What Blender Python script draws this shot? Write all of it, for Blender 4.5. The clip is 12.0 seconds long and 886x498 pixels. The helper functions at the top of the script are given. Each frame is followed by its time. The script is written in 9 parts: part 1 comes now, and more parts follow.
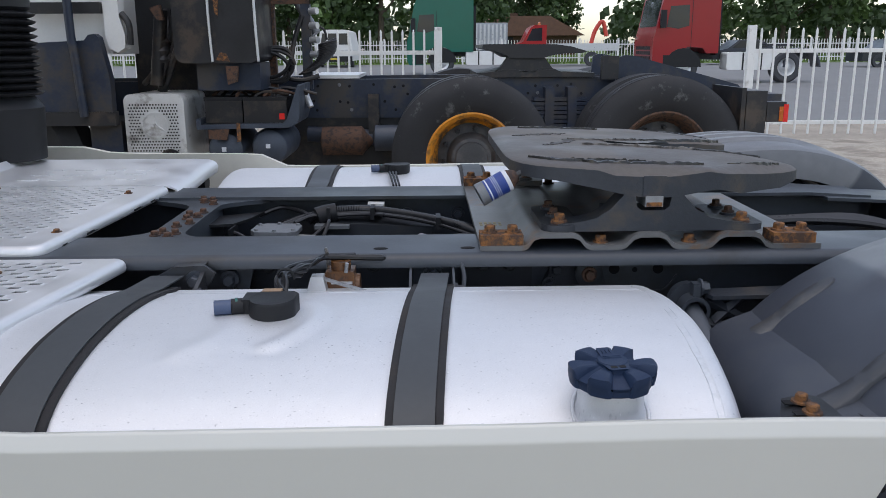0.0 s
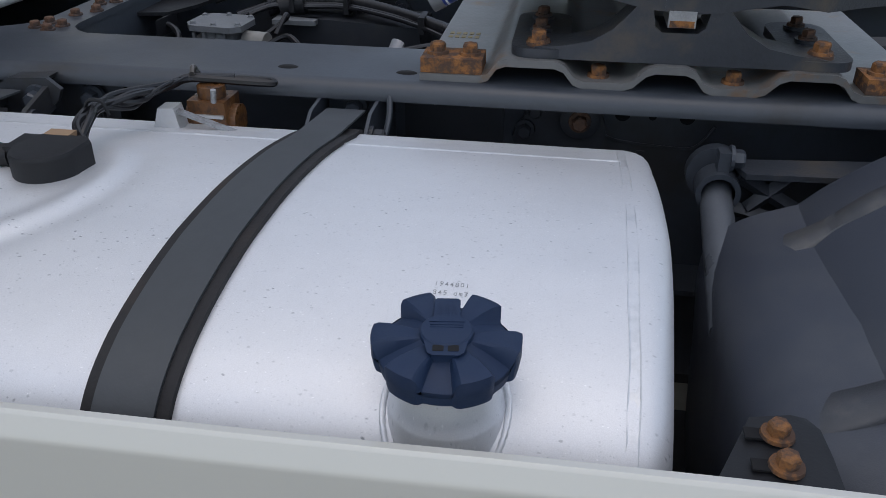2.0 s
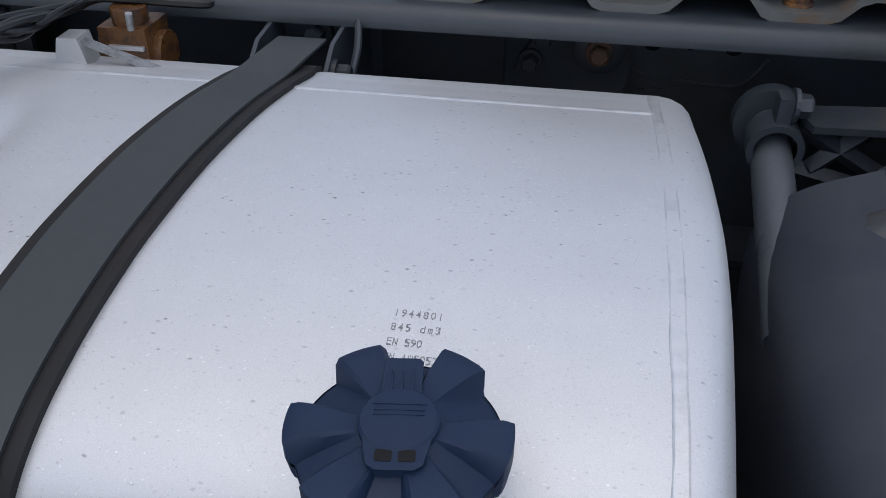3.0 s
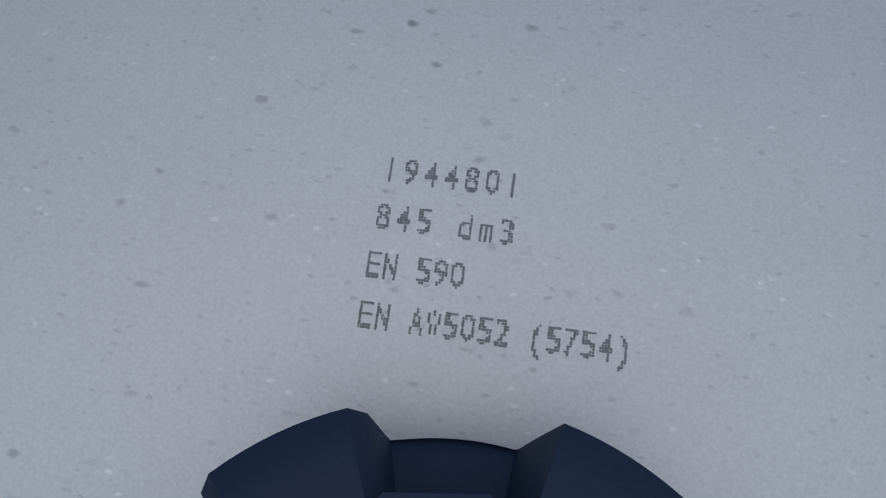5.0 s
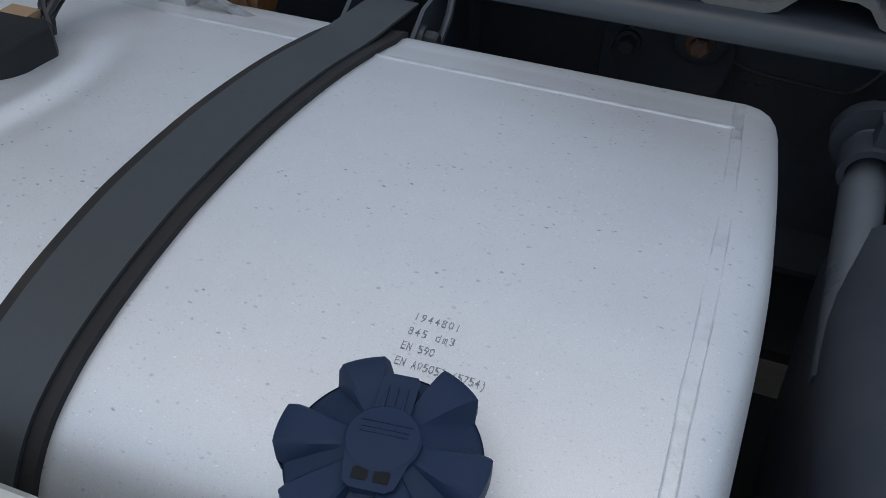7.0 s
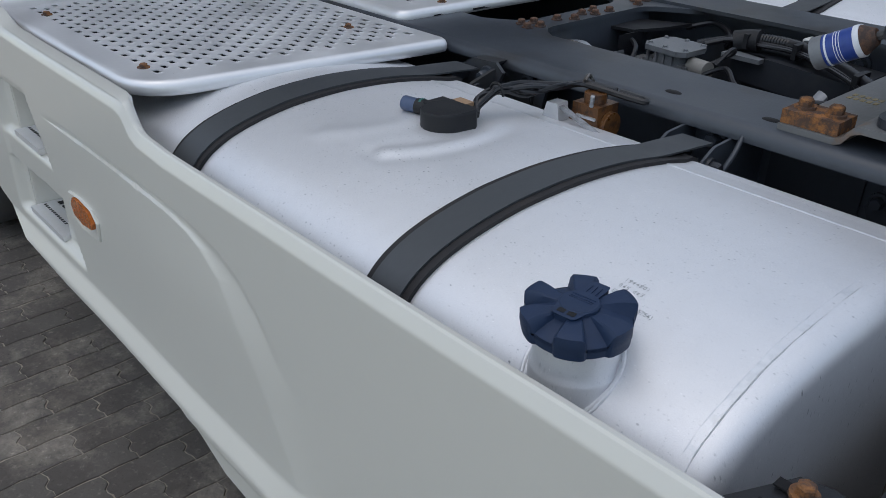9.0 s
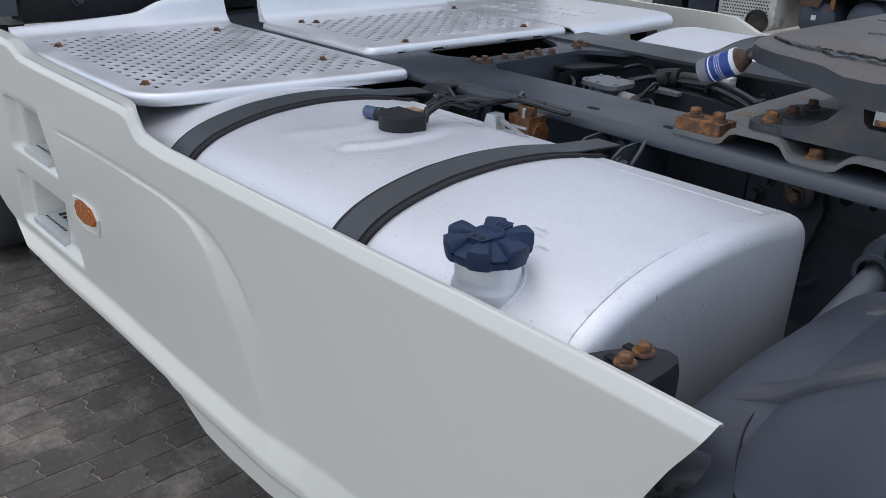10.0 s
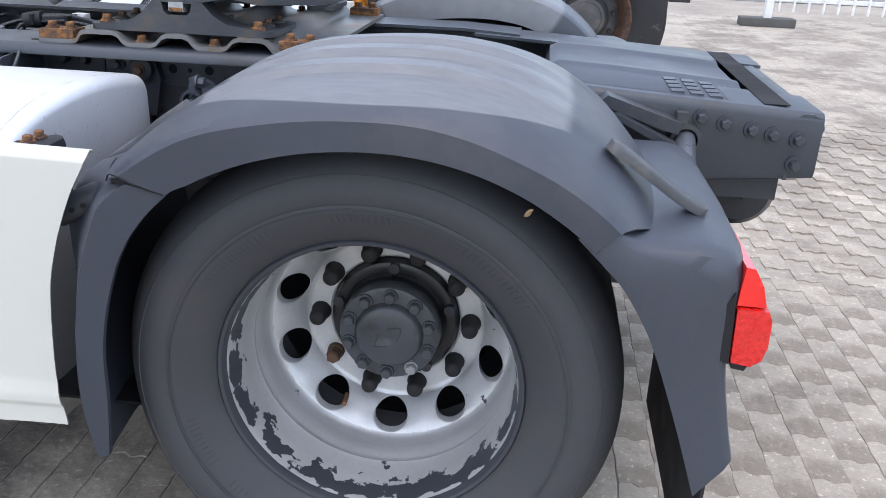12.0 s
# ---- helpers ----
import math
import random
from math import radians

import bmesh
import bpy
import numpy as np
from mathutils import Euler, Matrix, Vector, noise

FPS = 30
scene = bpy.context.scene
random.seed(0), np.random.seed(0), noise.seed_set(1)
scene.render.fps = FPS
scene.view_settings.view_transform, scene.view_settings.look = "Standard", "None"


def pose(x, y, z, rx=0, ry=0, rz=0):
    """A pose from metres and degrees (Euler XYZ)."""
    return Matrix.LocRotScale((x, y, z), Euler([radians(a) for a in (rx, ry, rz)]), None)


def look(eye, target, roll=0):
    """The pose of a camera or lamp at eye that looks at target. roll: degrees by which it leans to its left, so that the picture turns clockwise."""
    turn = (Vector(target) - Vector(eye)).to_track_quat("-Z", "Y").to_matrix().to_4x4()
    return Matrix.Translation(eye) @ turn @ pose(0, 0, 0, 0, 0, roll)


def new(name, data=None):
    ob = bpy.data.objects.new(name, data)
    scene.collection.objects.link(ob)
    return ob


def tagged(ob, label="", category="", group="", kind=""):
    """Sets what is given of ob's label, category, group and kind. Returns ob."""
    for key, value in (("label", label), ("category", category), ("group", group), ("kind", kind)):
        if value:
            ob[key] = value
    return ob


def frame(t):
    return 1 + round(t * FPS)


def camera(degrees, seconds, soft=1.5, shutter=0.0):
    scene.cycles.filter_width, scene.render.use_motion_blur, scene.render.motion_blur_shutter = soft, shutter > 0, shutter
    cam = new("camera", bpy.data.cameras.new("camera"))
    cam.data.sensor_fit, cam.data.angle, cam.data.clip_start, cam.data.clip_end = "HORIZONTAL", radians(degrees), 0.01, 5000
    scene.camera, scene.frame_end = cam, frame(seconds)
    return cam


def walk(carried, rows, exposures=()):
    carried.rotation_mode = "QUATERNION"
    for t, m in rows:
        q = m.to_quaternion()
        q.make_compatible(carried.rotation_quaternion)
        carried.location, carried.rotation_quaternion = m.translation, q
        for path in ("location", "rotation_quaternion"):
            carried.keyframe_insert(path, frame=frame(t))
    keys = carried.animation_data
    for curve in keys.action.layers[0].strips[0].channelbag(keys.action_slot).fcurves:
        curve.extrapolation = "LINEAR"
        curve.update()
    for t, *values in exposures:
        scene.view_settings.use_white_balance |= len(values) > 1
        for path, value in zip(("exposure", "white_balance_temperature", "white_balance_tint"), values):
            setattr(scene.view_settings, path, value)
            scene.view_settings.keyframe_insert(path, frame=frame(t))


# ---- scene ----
cam = camera(56.5, 12.0, soft=0.8)
PATH = [
    (0, (-1.091, -2.153, 1.402), (-1.053, -0.211, 0.924), -0.3),
    (0.5, (-0.981, -2.045, 1.386), (-1.13, -0.136, 0.809), -0.7),
    (1, (-0.907, -1.882, 1.404), (-1.128, -0.001, 0.761), -0.0),
    (1.5, (-0.849, -1.747, 1.395), (-1.094, 0.029, 0.509), 0.5),
    (2, (-0.769, -1.641, 1.357), (-1.029, 0.087, 0.384), 0.4),
    (2.5, (-0.738, -1.531, 1.321), (-1.011, 0.189, 0.338), 0.3),
    (3, (-0.777, -1.401, 1.305), (-1.034, 0.203, 0.139), 0.3),
    (3.2, (-0.803, -1.342, 1.295), (-1.05, 0.164, 0.002), 0.1),
    (4.8, (-0.852, -1.094, 1.125), (-0.918, -0.259, -0.691), 3.3),
    (5, (-0.847, -1.098, 1.127), (-0.946, -0.248, -0.681), 1.5),
    (5.5, (-0.848, -1.117, 1.158), (-0.95, -0.259, -0.646), 1.5),
    (6, (-0.831, -1.197, 1.246), (-0.99, -0.079, -0.404), 1.9),
    (6.5, (-0.787, -1.307, 1.328), (-0.999, -0.063, -0.224), 3.3),
    (7, (-0.734, -1.359, 1.354), (-1.216, 0.07, 0.041), 2.1),
    (7.5, (-0.696, -1.412, 1.365), (-1.488, -0.007, 0.183), 2.2),
    (7.7, (-0.686, -1.426, 1.359), (-1.604, -0.094, 0.184), 2.2),
    (9.3, (-0.333, -1.731, 1.432), (-1.687, -0.54, 0.566), 1.0),
    (9.5, (-0.273, -1.749, 1.416), (-1.653, -0.55, 0.604), 1.1),
    (10, (-0.177, -1.841, 1.395), (-1.499, -0.573, 0.592), 2.1),
    (10.5, (-0.093, -1.985, 1.373), (-1.187, -0.501, 0.596), 2.0),
    (11, (0.046, -2.139, 1.369), (-0.731, -0.461, 0.606), 2.2),
    (11.5, (0.187, -2.305, 1.34), (-0.246, -0.498, 0.601), 2.2),
    (12, (0.275, -2.45, 1.334), (0.073, -0.615, 0.567), 2.2),
]
EXPOSURES = [(0, 0.7, 6900, 11), (2, 0.45, 6900, 10), (3, 0.42, 6950, 10), (4.8, -0.45, 6600, 5), (5.5, -0.5, 6550, 5), (6.2, -0.25, 6600, 4), (7, 0.10, 6750, 5), (7.7, 0.23, 6800, 6), (9.3, 0.55, 6800, 8), (10, 0.76, 6850, 10), (10.5, 1.0, 6900, 11), (11, 1.14, 6900, 12), (11.5, 1.46, 6850, 12), (12, 1.62, 6850, 12)]
walk(cam, [(t, look(eye, target, roll)) for t, eye, target, roll in PATH], EXPOSURES)

# ---- light ----
world = bpy.data.worlds.new("sky")
scene.world = world
world.use_nodes = True
wn, wl = world.node_tree.nodes, world.node_tree.links
sky = wn.new("ShaderNodeTexSky")
sky.sky_type = "NISHITA"
sky.sun_disc = False
sky.sun_elevation, sky.sun_rotation = radians(76), radians(190)
sky.air_density, sky.dust_density, sky.ozone_density = 1.0, 1.0, 1.0
grey = wn.new("ShaderNodeHueSaturation")
grey.inputs["Saturation"].default_value = 0.75
wl.new(sky.outputs[0], grey.inputs["Color"])
wl.new(grey.outputs[0], wn["Background"].inputs["Color"])
wn["Background"].inputs["Strength"].default_value = 0.15
sun = new("sun", bpy.data.lights.new("sun", "SUN"))
sun.data.energy, sun.data.angle, sun.data.color = 0.5, radians(110), (1.0, 0.98, 0.96)
sun.matrix_world = look((0, -3, 12), (0.4, -1.0, 0))


# ---- materials ----
def mat(name, col, rough=0.5, metal=0.0, var=0.12, scale=6.0, bump=0.0, bscale=120.0, dirt=None, dirt_amt=0.35, dirt_scale=5.0, coat=0.0, stretch=(1, 1, 1), rvar=0.12, spec=0.5, emit=0.0):
    """Base colour varied at two scales, with roughness variation, fine relief and patches of dirt or rust."""
    m = bpy.data.materials.new(name)
    m.use_nodes = True
    n, l = m.node_tree.nodes, m.node_tree.links
    b = n["Principled BSDF"]
    co = n.new("ShaderNodeTexCoord")
    mp = n.new("ShaderNodeMapping")
    mp.inputs["Scale"].default_value = stretch
    l.new(co.outputs["Object"], mp.inputs["Vector"])
    big = n.new("ShaderNodeTexNoise")
    big.inputs["Scale"].default_value, big.inputs["Detail"].default_value = scale, 6
    fine = n.new("ShaderNodeTexNoise")
    fine.inputs["Scale"].default_value, fine.inputs["Detail"].default_value = scale * 14, 4
    for t in (big, fine):
        l.new(mp.outputs[0], t.inputs["Vector"])
    mixv = n.new("ShaderNodeMath")
    mixv.operation = "MULTIPLY_ADD"
    l.new(fine.outputs["Fac"], mixv.inputs[0])
    mixv.inputs[1].default_value = 0.5
    l.new(big.outputs["Fac"], mixv.inputs[2])
    ramp = n.new("ShaderNodeMapRange")
    ramp.inputs["From Min"].default_value, ramp.inputs["From Max"].default_value = 0.45, 1.05
    ramp.inputs["To Min"].default_value, ramp.inputs["To Max"].default_value = 1 - var, 1 + var
    l.new(mixv.outputs[0], ramp.inputs["Value"])
    mul = n.new("ShaderNodeVectorMath")
    mul.operation = "SCALE"
    mul.inputs[0].default_value = col
    l.new(ramp.outputs[0], mul.inputs["Scale"])
    out = mul.outputs[0]
    if dirt:
        dn = n.new("ShaderNodeTexNoise")
        dn.inputs["Scale"].default_value, dn.inputs["Detail"].default_value, dn.inputs["Roughness"].default_value = dirt_scale, 8, 0.65
        l.new(mp.outputs[0], dn.inputs["Vector"])
        dr = n.new("ShaderNodeMapRange")
        dr.inputs["From Min"].default_value, dr.inputs["From Max"].default_value = 0.62 - dirt_amt * 0.4, 0.74 - dirt_amt * 0.4
        l.new(dn.outputs["Fac"], dr.inputs["Value"])
        mx = n.new("ShaderNodeMix")
        mx.data_type = "RGBA"
        l.new(dr.outputs[0], mx.inputs["Factor"])
        l.new(out, mx.inputs["A"])
        mx.inputs["B"].default_value = (*dirt, 1)
        out = mx.outputs["Result"]
    l.new(out, b.inputs["Base Color"])
    rr = n.new("ShaderNodeMapRange")
    rr.inputs["From Min"].default_value, rr.inputs["From Max"].default_value = 0.3, 0.7
    rr.inputs["To Min"].default_value, rr.inputs["To Max"].default_value = max(rough - rvar, 0.02), min(rough + rvar, 1)
    l.new(big.outputs["Fac"], rr.inputs["Value"])
    l.new(rr.outputs[0], b.inputs["Roughness"])
    b.inputs["Metallic"].default_value = metal
    b.inputs["Coat Weight"].default_value = coat
    b.inputs["Specular IOR Level"].default_value = spec
    if bump:
        bn = n.new("ShaderNodeTexNoise")
        bn.inputs["Scale"].default_value, bn.inputs["Detail"].default_value = bscale, 5
        l.new(mp.outputs[0], bn.inputs["Vector"])
        bp = n.new("ShaderNodeBump")
        bp.inputs["Strength"].default_value, bp.inputs["Distance"].default_value = bump, 0.002
        l.new(bn.outputs["Fac"], bp.inputs["Height"])
        l.new(bp.outputs[0], b.inputs["Normal"])
    if emit:
        b.inputs["Emission Color"].default_value = (*col, 1)
        b.inputs["Emission Strength"].default_value = emit
    return m


M_FRAME = mat("frame_paint", (0.040, 0.047, 0.058), 0.38, 0.0, 0.18, 4, 0.1, 200, (0.030, 0.030, 0.031), 0.22, 3)
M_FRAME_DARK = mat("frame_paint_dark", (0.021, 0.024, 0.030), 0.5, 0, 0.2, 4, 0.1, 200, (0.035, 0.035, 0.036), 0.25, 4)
M_PLATE = mat("mounting_plate_paint", (0.125, 0.126, 0.125), 0.42, 0.1, 0.2, 5, 0.15, 150, (0.17, 0.10, 0.055), 0.16, 9)
M_RUST = mat("rusty_steel", (0.25, 0.105, 0.032), 0.85, 0.0, 0.45, 30, 0.5, 250, (0.075, 0.042, 0.028), 0.5, 45)
M_RUST_DARK = mat("dark_rusty_steel", (0.12, 0.06, 0.035), 0.8, 0.1, 0.4, 30, 0.5, 250, (0.05, 0.035, 0.03), 0.4, 30)
M_PLASTIC = mat("black_plastic", (0.010, 0.0105, 0.0125), 0.52, 0, 0.15, 8, 0.12, 400, spec=0.35)
M_FENDER = mat("fender_plastic", (0.039, 0.045, 0.060), 0.42, 0, 0.1, 3, 0.2, 700, (0.058, 0.063, 0.074), 0.2, 2.5)
M_FENDER_STRAP = mat("strap_plastic", (0.050, 0.053, 0.060), 0.45, 0, 0.12, 8, 0.2, 500, (0.085, 0.083, 0.082), 0.3, 9)
M_SKIRT = mat("white_paint", (0.575, 0.567, 0.518), 0.30, 0, 0.012, 1.2, 0.0, 0, None, coat=0.3, rvar=0.01)
M_SKIRT_IN = mat("beige_inside", (0.62, 0.6, 0.53), 0.5, 0, 0.08, 3)
M_RUBBER = mat("rubber", (0.013, 0.012, 0.013), 0.75, 0, 0.2, 12, 0.3, 220, (0.032, 0.025, 0.021), 0.18, 6)
M_TYRE = mat("tyre_rubber", (0.041, 0.043, 0.049), 0.68, 0, 0.1, 5, 0.2, 260, (0.052, 0.051, 0.052), 0.22, 5)
M_STRAP = mat("strap_steel_paint", (0.049, 0.054, 0.059), 0.5, 0.1, 0.1, 6, 0.08, 300)
M_CAP = mat("navy_cap_plastic", (0.0125, 0.027, 0.064), 0.58, 0, 0.1, 25, 0.12, 900, spec=0.32)
# near-black that paints the shade inside recesses
M_HOLE_SHADE = mat("recess_shade", (0.004, 0.004, 0.005), 0.9, 0, 0.1, 40, spec=0.1)
M_SUPPORT = mat("support_tube_paint", (0.085, 0.094, 0.108), 0.36, 0.1, 0.15, 20, 0.05, 200)
M_ALU_PLATE = mat("catwalk_aluminium", (0.72, 0.725, 0.735), 0.40, 0.5, 0.04, 8, 0.03, 300)
M_RED = mat("red_lens", (0.75, 0.02, 0.015), 0.18, 0, 0.1, 20, coat=0.6)
M_RED_DEEP = mat("red_reflector", (0.62, 0.012, 0.010), 0.3, 0, 0.25, 160, 0.5, 500, coat=0.5)
M_MARKER = mat("dark_amber_lens", (0.40, 0.10, 0.008), 0.2, 0, 0.3, 90, 0.5, 60, coat=0.6)
M_AMBER = mat("amber_lens", (0.50, 0.11, 0.008), 0.2, 0, 0.15, 60, coat=0.6)
M_HOSE = mat("black_hose", (0.009, 0.009, 0.011), 0.38, 0, 0.2, 20)
M_GREY_PIPE = mat("grey_pipe", (0.16, 0.17, 0.18), 0.45, 0.2, 0.15, 20)
M_CAST = mat("cast_aluminium", (0.32, 0.33, 0.34), 0.5, 0.6, 0.25, 30, 0.2, 200, (0.12, 0.11, 0.1), 0.3, 20)
M_SILVER = mat("silver_paint", (0.55, 0.56, 0.57), 0.38, 0.55, 0.08, 10)
M_WHITE = mat("plain_white", (0.72, 0.72, 0.70), 0.45, 0, 0.06, 5)
M_GREASE = mat("greasy_plate", (0.092, 0.082, 0.075), 0.52, 0.1, 0.25, 5, 0.5, 60, (0.11, 0.09, 0.074), 0.4, 4, rvar=0.15)
M_GREASE_THICK = mat("thick_grease", (0.018, 0.017, 0.016), 0.32, 0, 0.4, 30, 1.0, 50, (0.10, 0.085, 0.06), 0.15, 30)
M_CASTIRON = mat("cast_iron_paint", (0.035, 0.040, 0.049), 0.45, 0.1, 0.2, 6, 0.3, 200, (0.075, 0.065, 0.055), 0.25, 6)
M_GLASS_DARK = mat("dark_glass", (0.02, 0.025, 0.03), 0.08, 0, 0.1, 2)
M_BLUE = mat("blue_label", (0.012, 0.042, 0.22), 0.35, 0, 0.2, 60)
M_PAPER = mat("white_label", (0.62, 0.64, 0.68), 0.4, 0, 0.1, 40)
M_STAMP = mat("faded_stamp", (0.24, 0.19, 0.09), 0.6, 0, 0.4, 200)
M_YELLOW = mat("yellow_mark", (0.55, 0.4, 0.04), 0.5)


def tank_material():
    m = mat("brushed_tank_aluminium", (0.71, 0.715, 0.73), 0.52, 0.65, 0.04, 3, 0, 0, rvar=0.05)
    n, l = m.node_tree.nodes, m.node_tree.links
    b = n["Principled BSDF"]
    src = b.inputs["Base Color"].links[0].from_socket
    co = n.new("ShaderNodeTexCoord")
    # short dark scuffs and dust specks, sparse in some patches
    mp = n.new("ShaderNodeMapping")
    mp.inputs["Scale"].default_value = (130, 230, 60)
    mp.inputs["Rotation"].default_value = (0, 0, 0.5)
    l.new(co.outputs["Object"], mp.inputs["Vector"])
    warp = n.new("ShaderNodeTexNoise")
    warp.inputs["Scale"].default_value = 1.6
    l.new(mp.outputs[0], warp.inputs["Vector"])
    add = n.new("ShaderNodeVectorMath")
    add.operation = "MULTIPLY_ADD"
    add.inputs[1].default_value = (0.5, 0.5, 0.5)
    l.new(warp.outputs["Color"], add.inputs[0])
    l.new(mp.outputs[0], add.inputs[2])
    vo = n.new("ShaderNodeTexVoronoi")
    vo.inputs["Scale"].default_value = 1.0
    l.new(add.outputs[0], vo.inputs["Vector"])
    sp = n.new("ShaderNodeMapRange")
    sp.inputs["From Min"].default_value, sp.inputs["From Max"].default_value = 0.27, 0.12
    l.new(vo.outputs["Distance"], sp.inputs["Value"])
    sep = n.new("ShaderNodeSeparateColor")
    l.new(vo.outputs["Color"], sep.inputs[0])
    keep = n.new("ShaderNodeMapRange")
    keep.inputs["From Min"].default_value, keep.inputs["From Max"].default_value = 0.70, 0.97
    l.new(sep.outputs[0], keep.inputs["Value"])
    pn = n.new("ShaderNodeTexNoise")
    pn.inputs["Scale"].default_value = 9
    l.new(co.outputs["Object"], pn.inputs["Vector"])
    pr = n.new("ShaderNodeMapRange")
    pr.inputs["From Min"].default_value, pr.inputs["From Max"].default_value = 0.38, 0.62
    l.new(pn.outputs["Fac"], pr.inputs["Value"])
    m1 = n.new("ShaderNodeMath")
    m1.operation = "MULTIPLY"
    l.new(sp.outputs[0], m1.inputs[0])
    l.new(keep.outputs[0], m1.inputs[1])
    m2 = n.new("ShaderNodeMath")
    m2.operation = "MULTIPLY"
    l.new(m1.outputs[0], m2.inputs[0])
    l.new(pr.outputs[0], m2.inputs[1])
    mx = n.new("ShaderNodeMix")
    mx.data_type = "RGBA"
    l.new(m2.outputs[0], mx.inputs["Factor"])
    l.new(src, mx.inputs["A"])
    mx.inputs["B"].default_value = (0.27, 0.285, 0.30, 1)
    # many finer specks and a sparkle of grain over all
    vf = n.new("ShaderNodeTexVoronoi")
    vf.inputs["Scale"].default_value = 2.1
    l.new(add.outputs[0], vf.inputs["Vector"])
    sf = n.new("ShaderNodeMapRange")
    sf.inputs["From Min"].default_value, sf.inputs["From Max"].default_value = 0.30, 0.16
    l.new(vf.outputs["Distance"], sf.inputs["Value"])
    sepf = n.new("ShaderNodeSeparateColor")
    l.new(vf.outputs["Color"], sepf.inputs[0])
    kf = n.new("ShaderNodeMapRange")
    kf.inputs["From Min"].default_value, kf.inputs["From Max"].default_value = 0.6, 1.0
    kf.inputs["To Max"].default_value = 0.45
    l.new(sepf.outputs[1], kf.inputs["Value"])
    mf = n.new("ShaderNodeMath")
    mf.operation = "MULTIPLY"
    l.new(sf.outputs[0], mf.inputs[0])
    l.new(kf.outputs[0], mf.inputs[1])
    mx2 = n.new("ShaderNodeMix")
    mx2.data_type = "RGBA"
    l.new(mf.outputs[0], mx2.inputs["Factor"])
    l.new(mx.outputs["Result"], mx2.inputs["A"])
    mx2.inputs["B"].default_value = (0.40, 0.415, 0.43, 1)
    # pale dust grains and dried drops
    kw = n.new("ShaderNodeMapRange")
    kw.inputs["From Min"].default_value, kw.inputs["From Max"].default_value = 0.90, 0.98
    kw.inputs["To Max"].default_value = 0.7
    l.new(sepf.outputs[2], kw.inputs["Value"])
    mw = n.new("ShaderNodeMath")
    mw.operation = "MULTIPLY"
    l.new(sf.outputs[0], mw.inputs[0])
    l.new(kw.outputs[0], mw.inputs[1])
    mx3 = n.new("ShaderNodeMix")
    mx3.data_type = "RGBA"
    l.new(mw.outputs[0], mx3.inputs["Factor"])
    l.new(mx2.outputs["Result"], mx3.inputs["A"])
    mx3.inputs["B"].default_value = (0.93, 0.93, 0.94, 1)
    hn = n.new("ShaderNodeTexNoise")
    hn.inputs["Scale"].default_value, hn.inputs["Detail"].default_value = 1100, 3
    l.new(co.outputs["Object"], hn.inputs["Vector"])
    hr = n.new("ShaderNodeMapRange")
    hr.inputs["From Min"].default_value, hr.inputs["From Max"].default_value = 0.3, 0.7
    hr.inputs["To Min"].default_value, hr.inputs["To Max"].default_value = 0.93, 1.05
    l.new(hn.outputs["Fac"], hr.inputs["Value"])
    hs = n.new("ShaderNodeVectorMath")
    hs.operation = "SCALE"
    l.new(mx3.outputs["Result"], hs.inputs[0])
    l.new(hr.outputs[0], hs.inputs["Scale"])
    l.new(hs.outputs[0], b.inputs["Base Color"])
    # fine rolled grain
    gm = n.new("ShaderNodeMapping")
    gm.inputs["Scale"].default_value = (14, 260, 260)
    l.new(co.outputs["Object"], gm.inputs["Vector"])
    gn = n.new("ShaderNodeTexNoise")
    gn.inputs["Scale"].default_value, gn.inputs["Detail"].default_value = 6, 3
    l.new(gm.outputs[0], gn.inputs["Vector"])
    bp = n.new("ShaderNodeBump")
    bp.inputs["Strength"].default_value, bp.inputs["Distance"].default_value = 0.06, 0.0006
    l.new(gn.outputs["Fac"], bp.inputs["Height"])
    l.new(bp.outputs[0], b.inputs["Normal"])
    return m


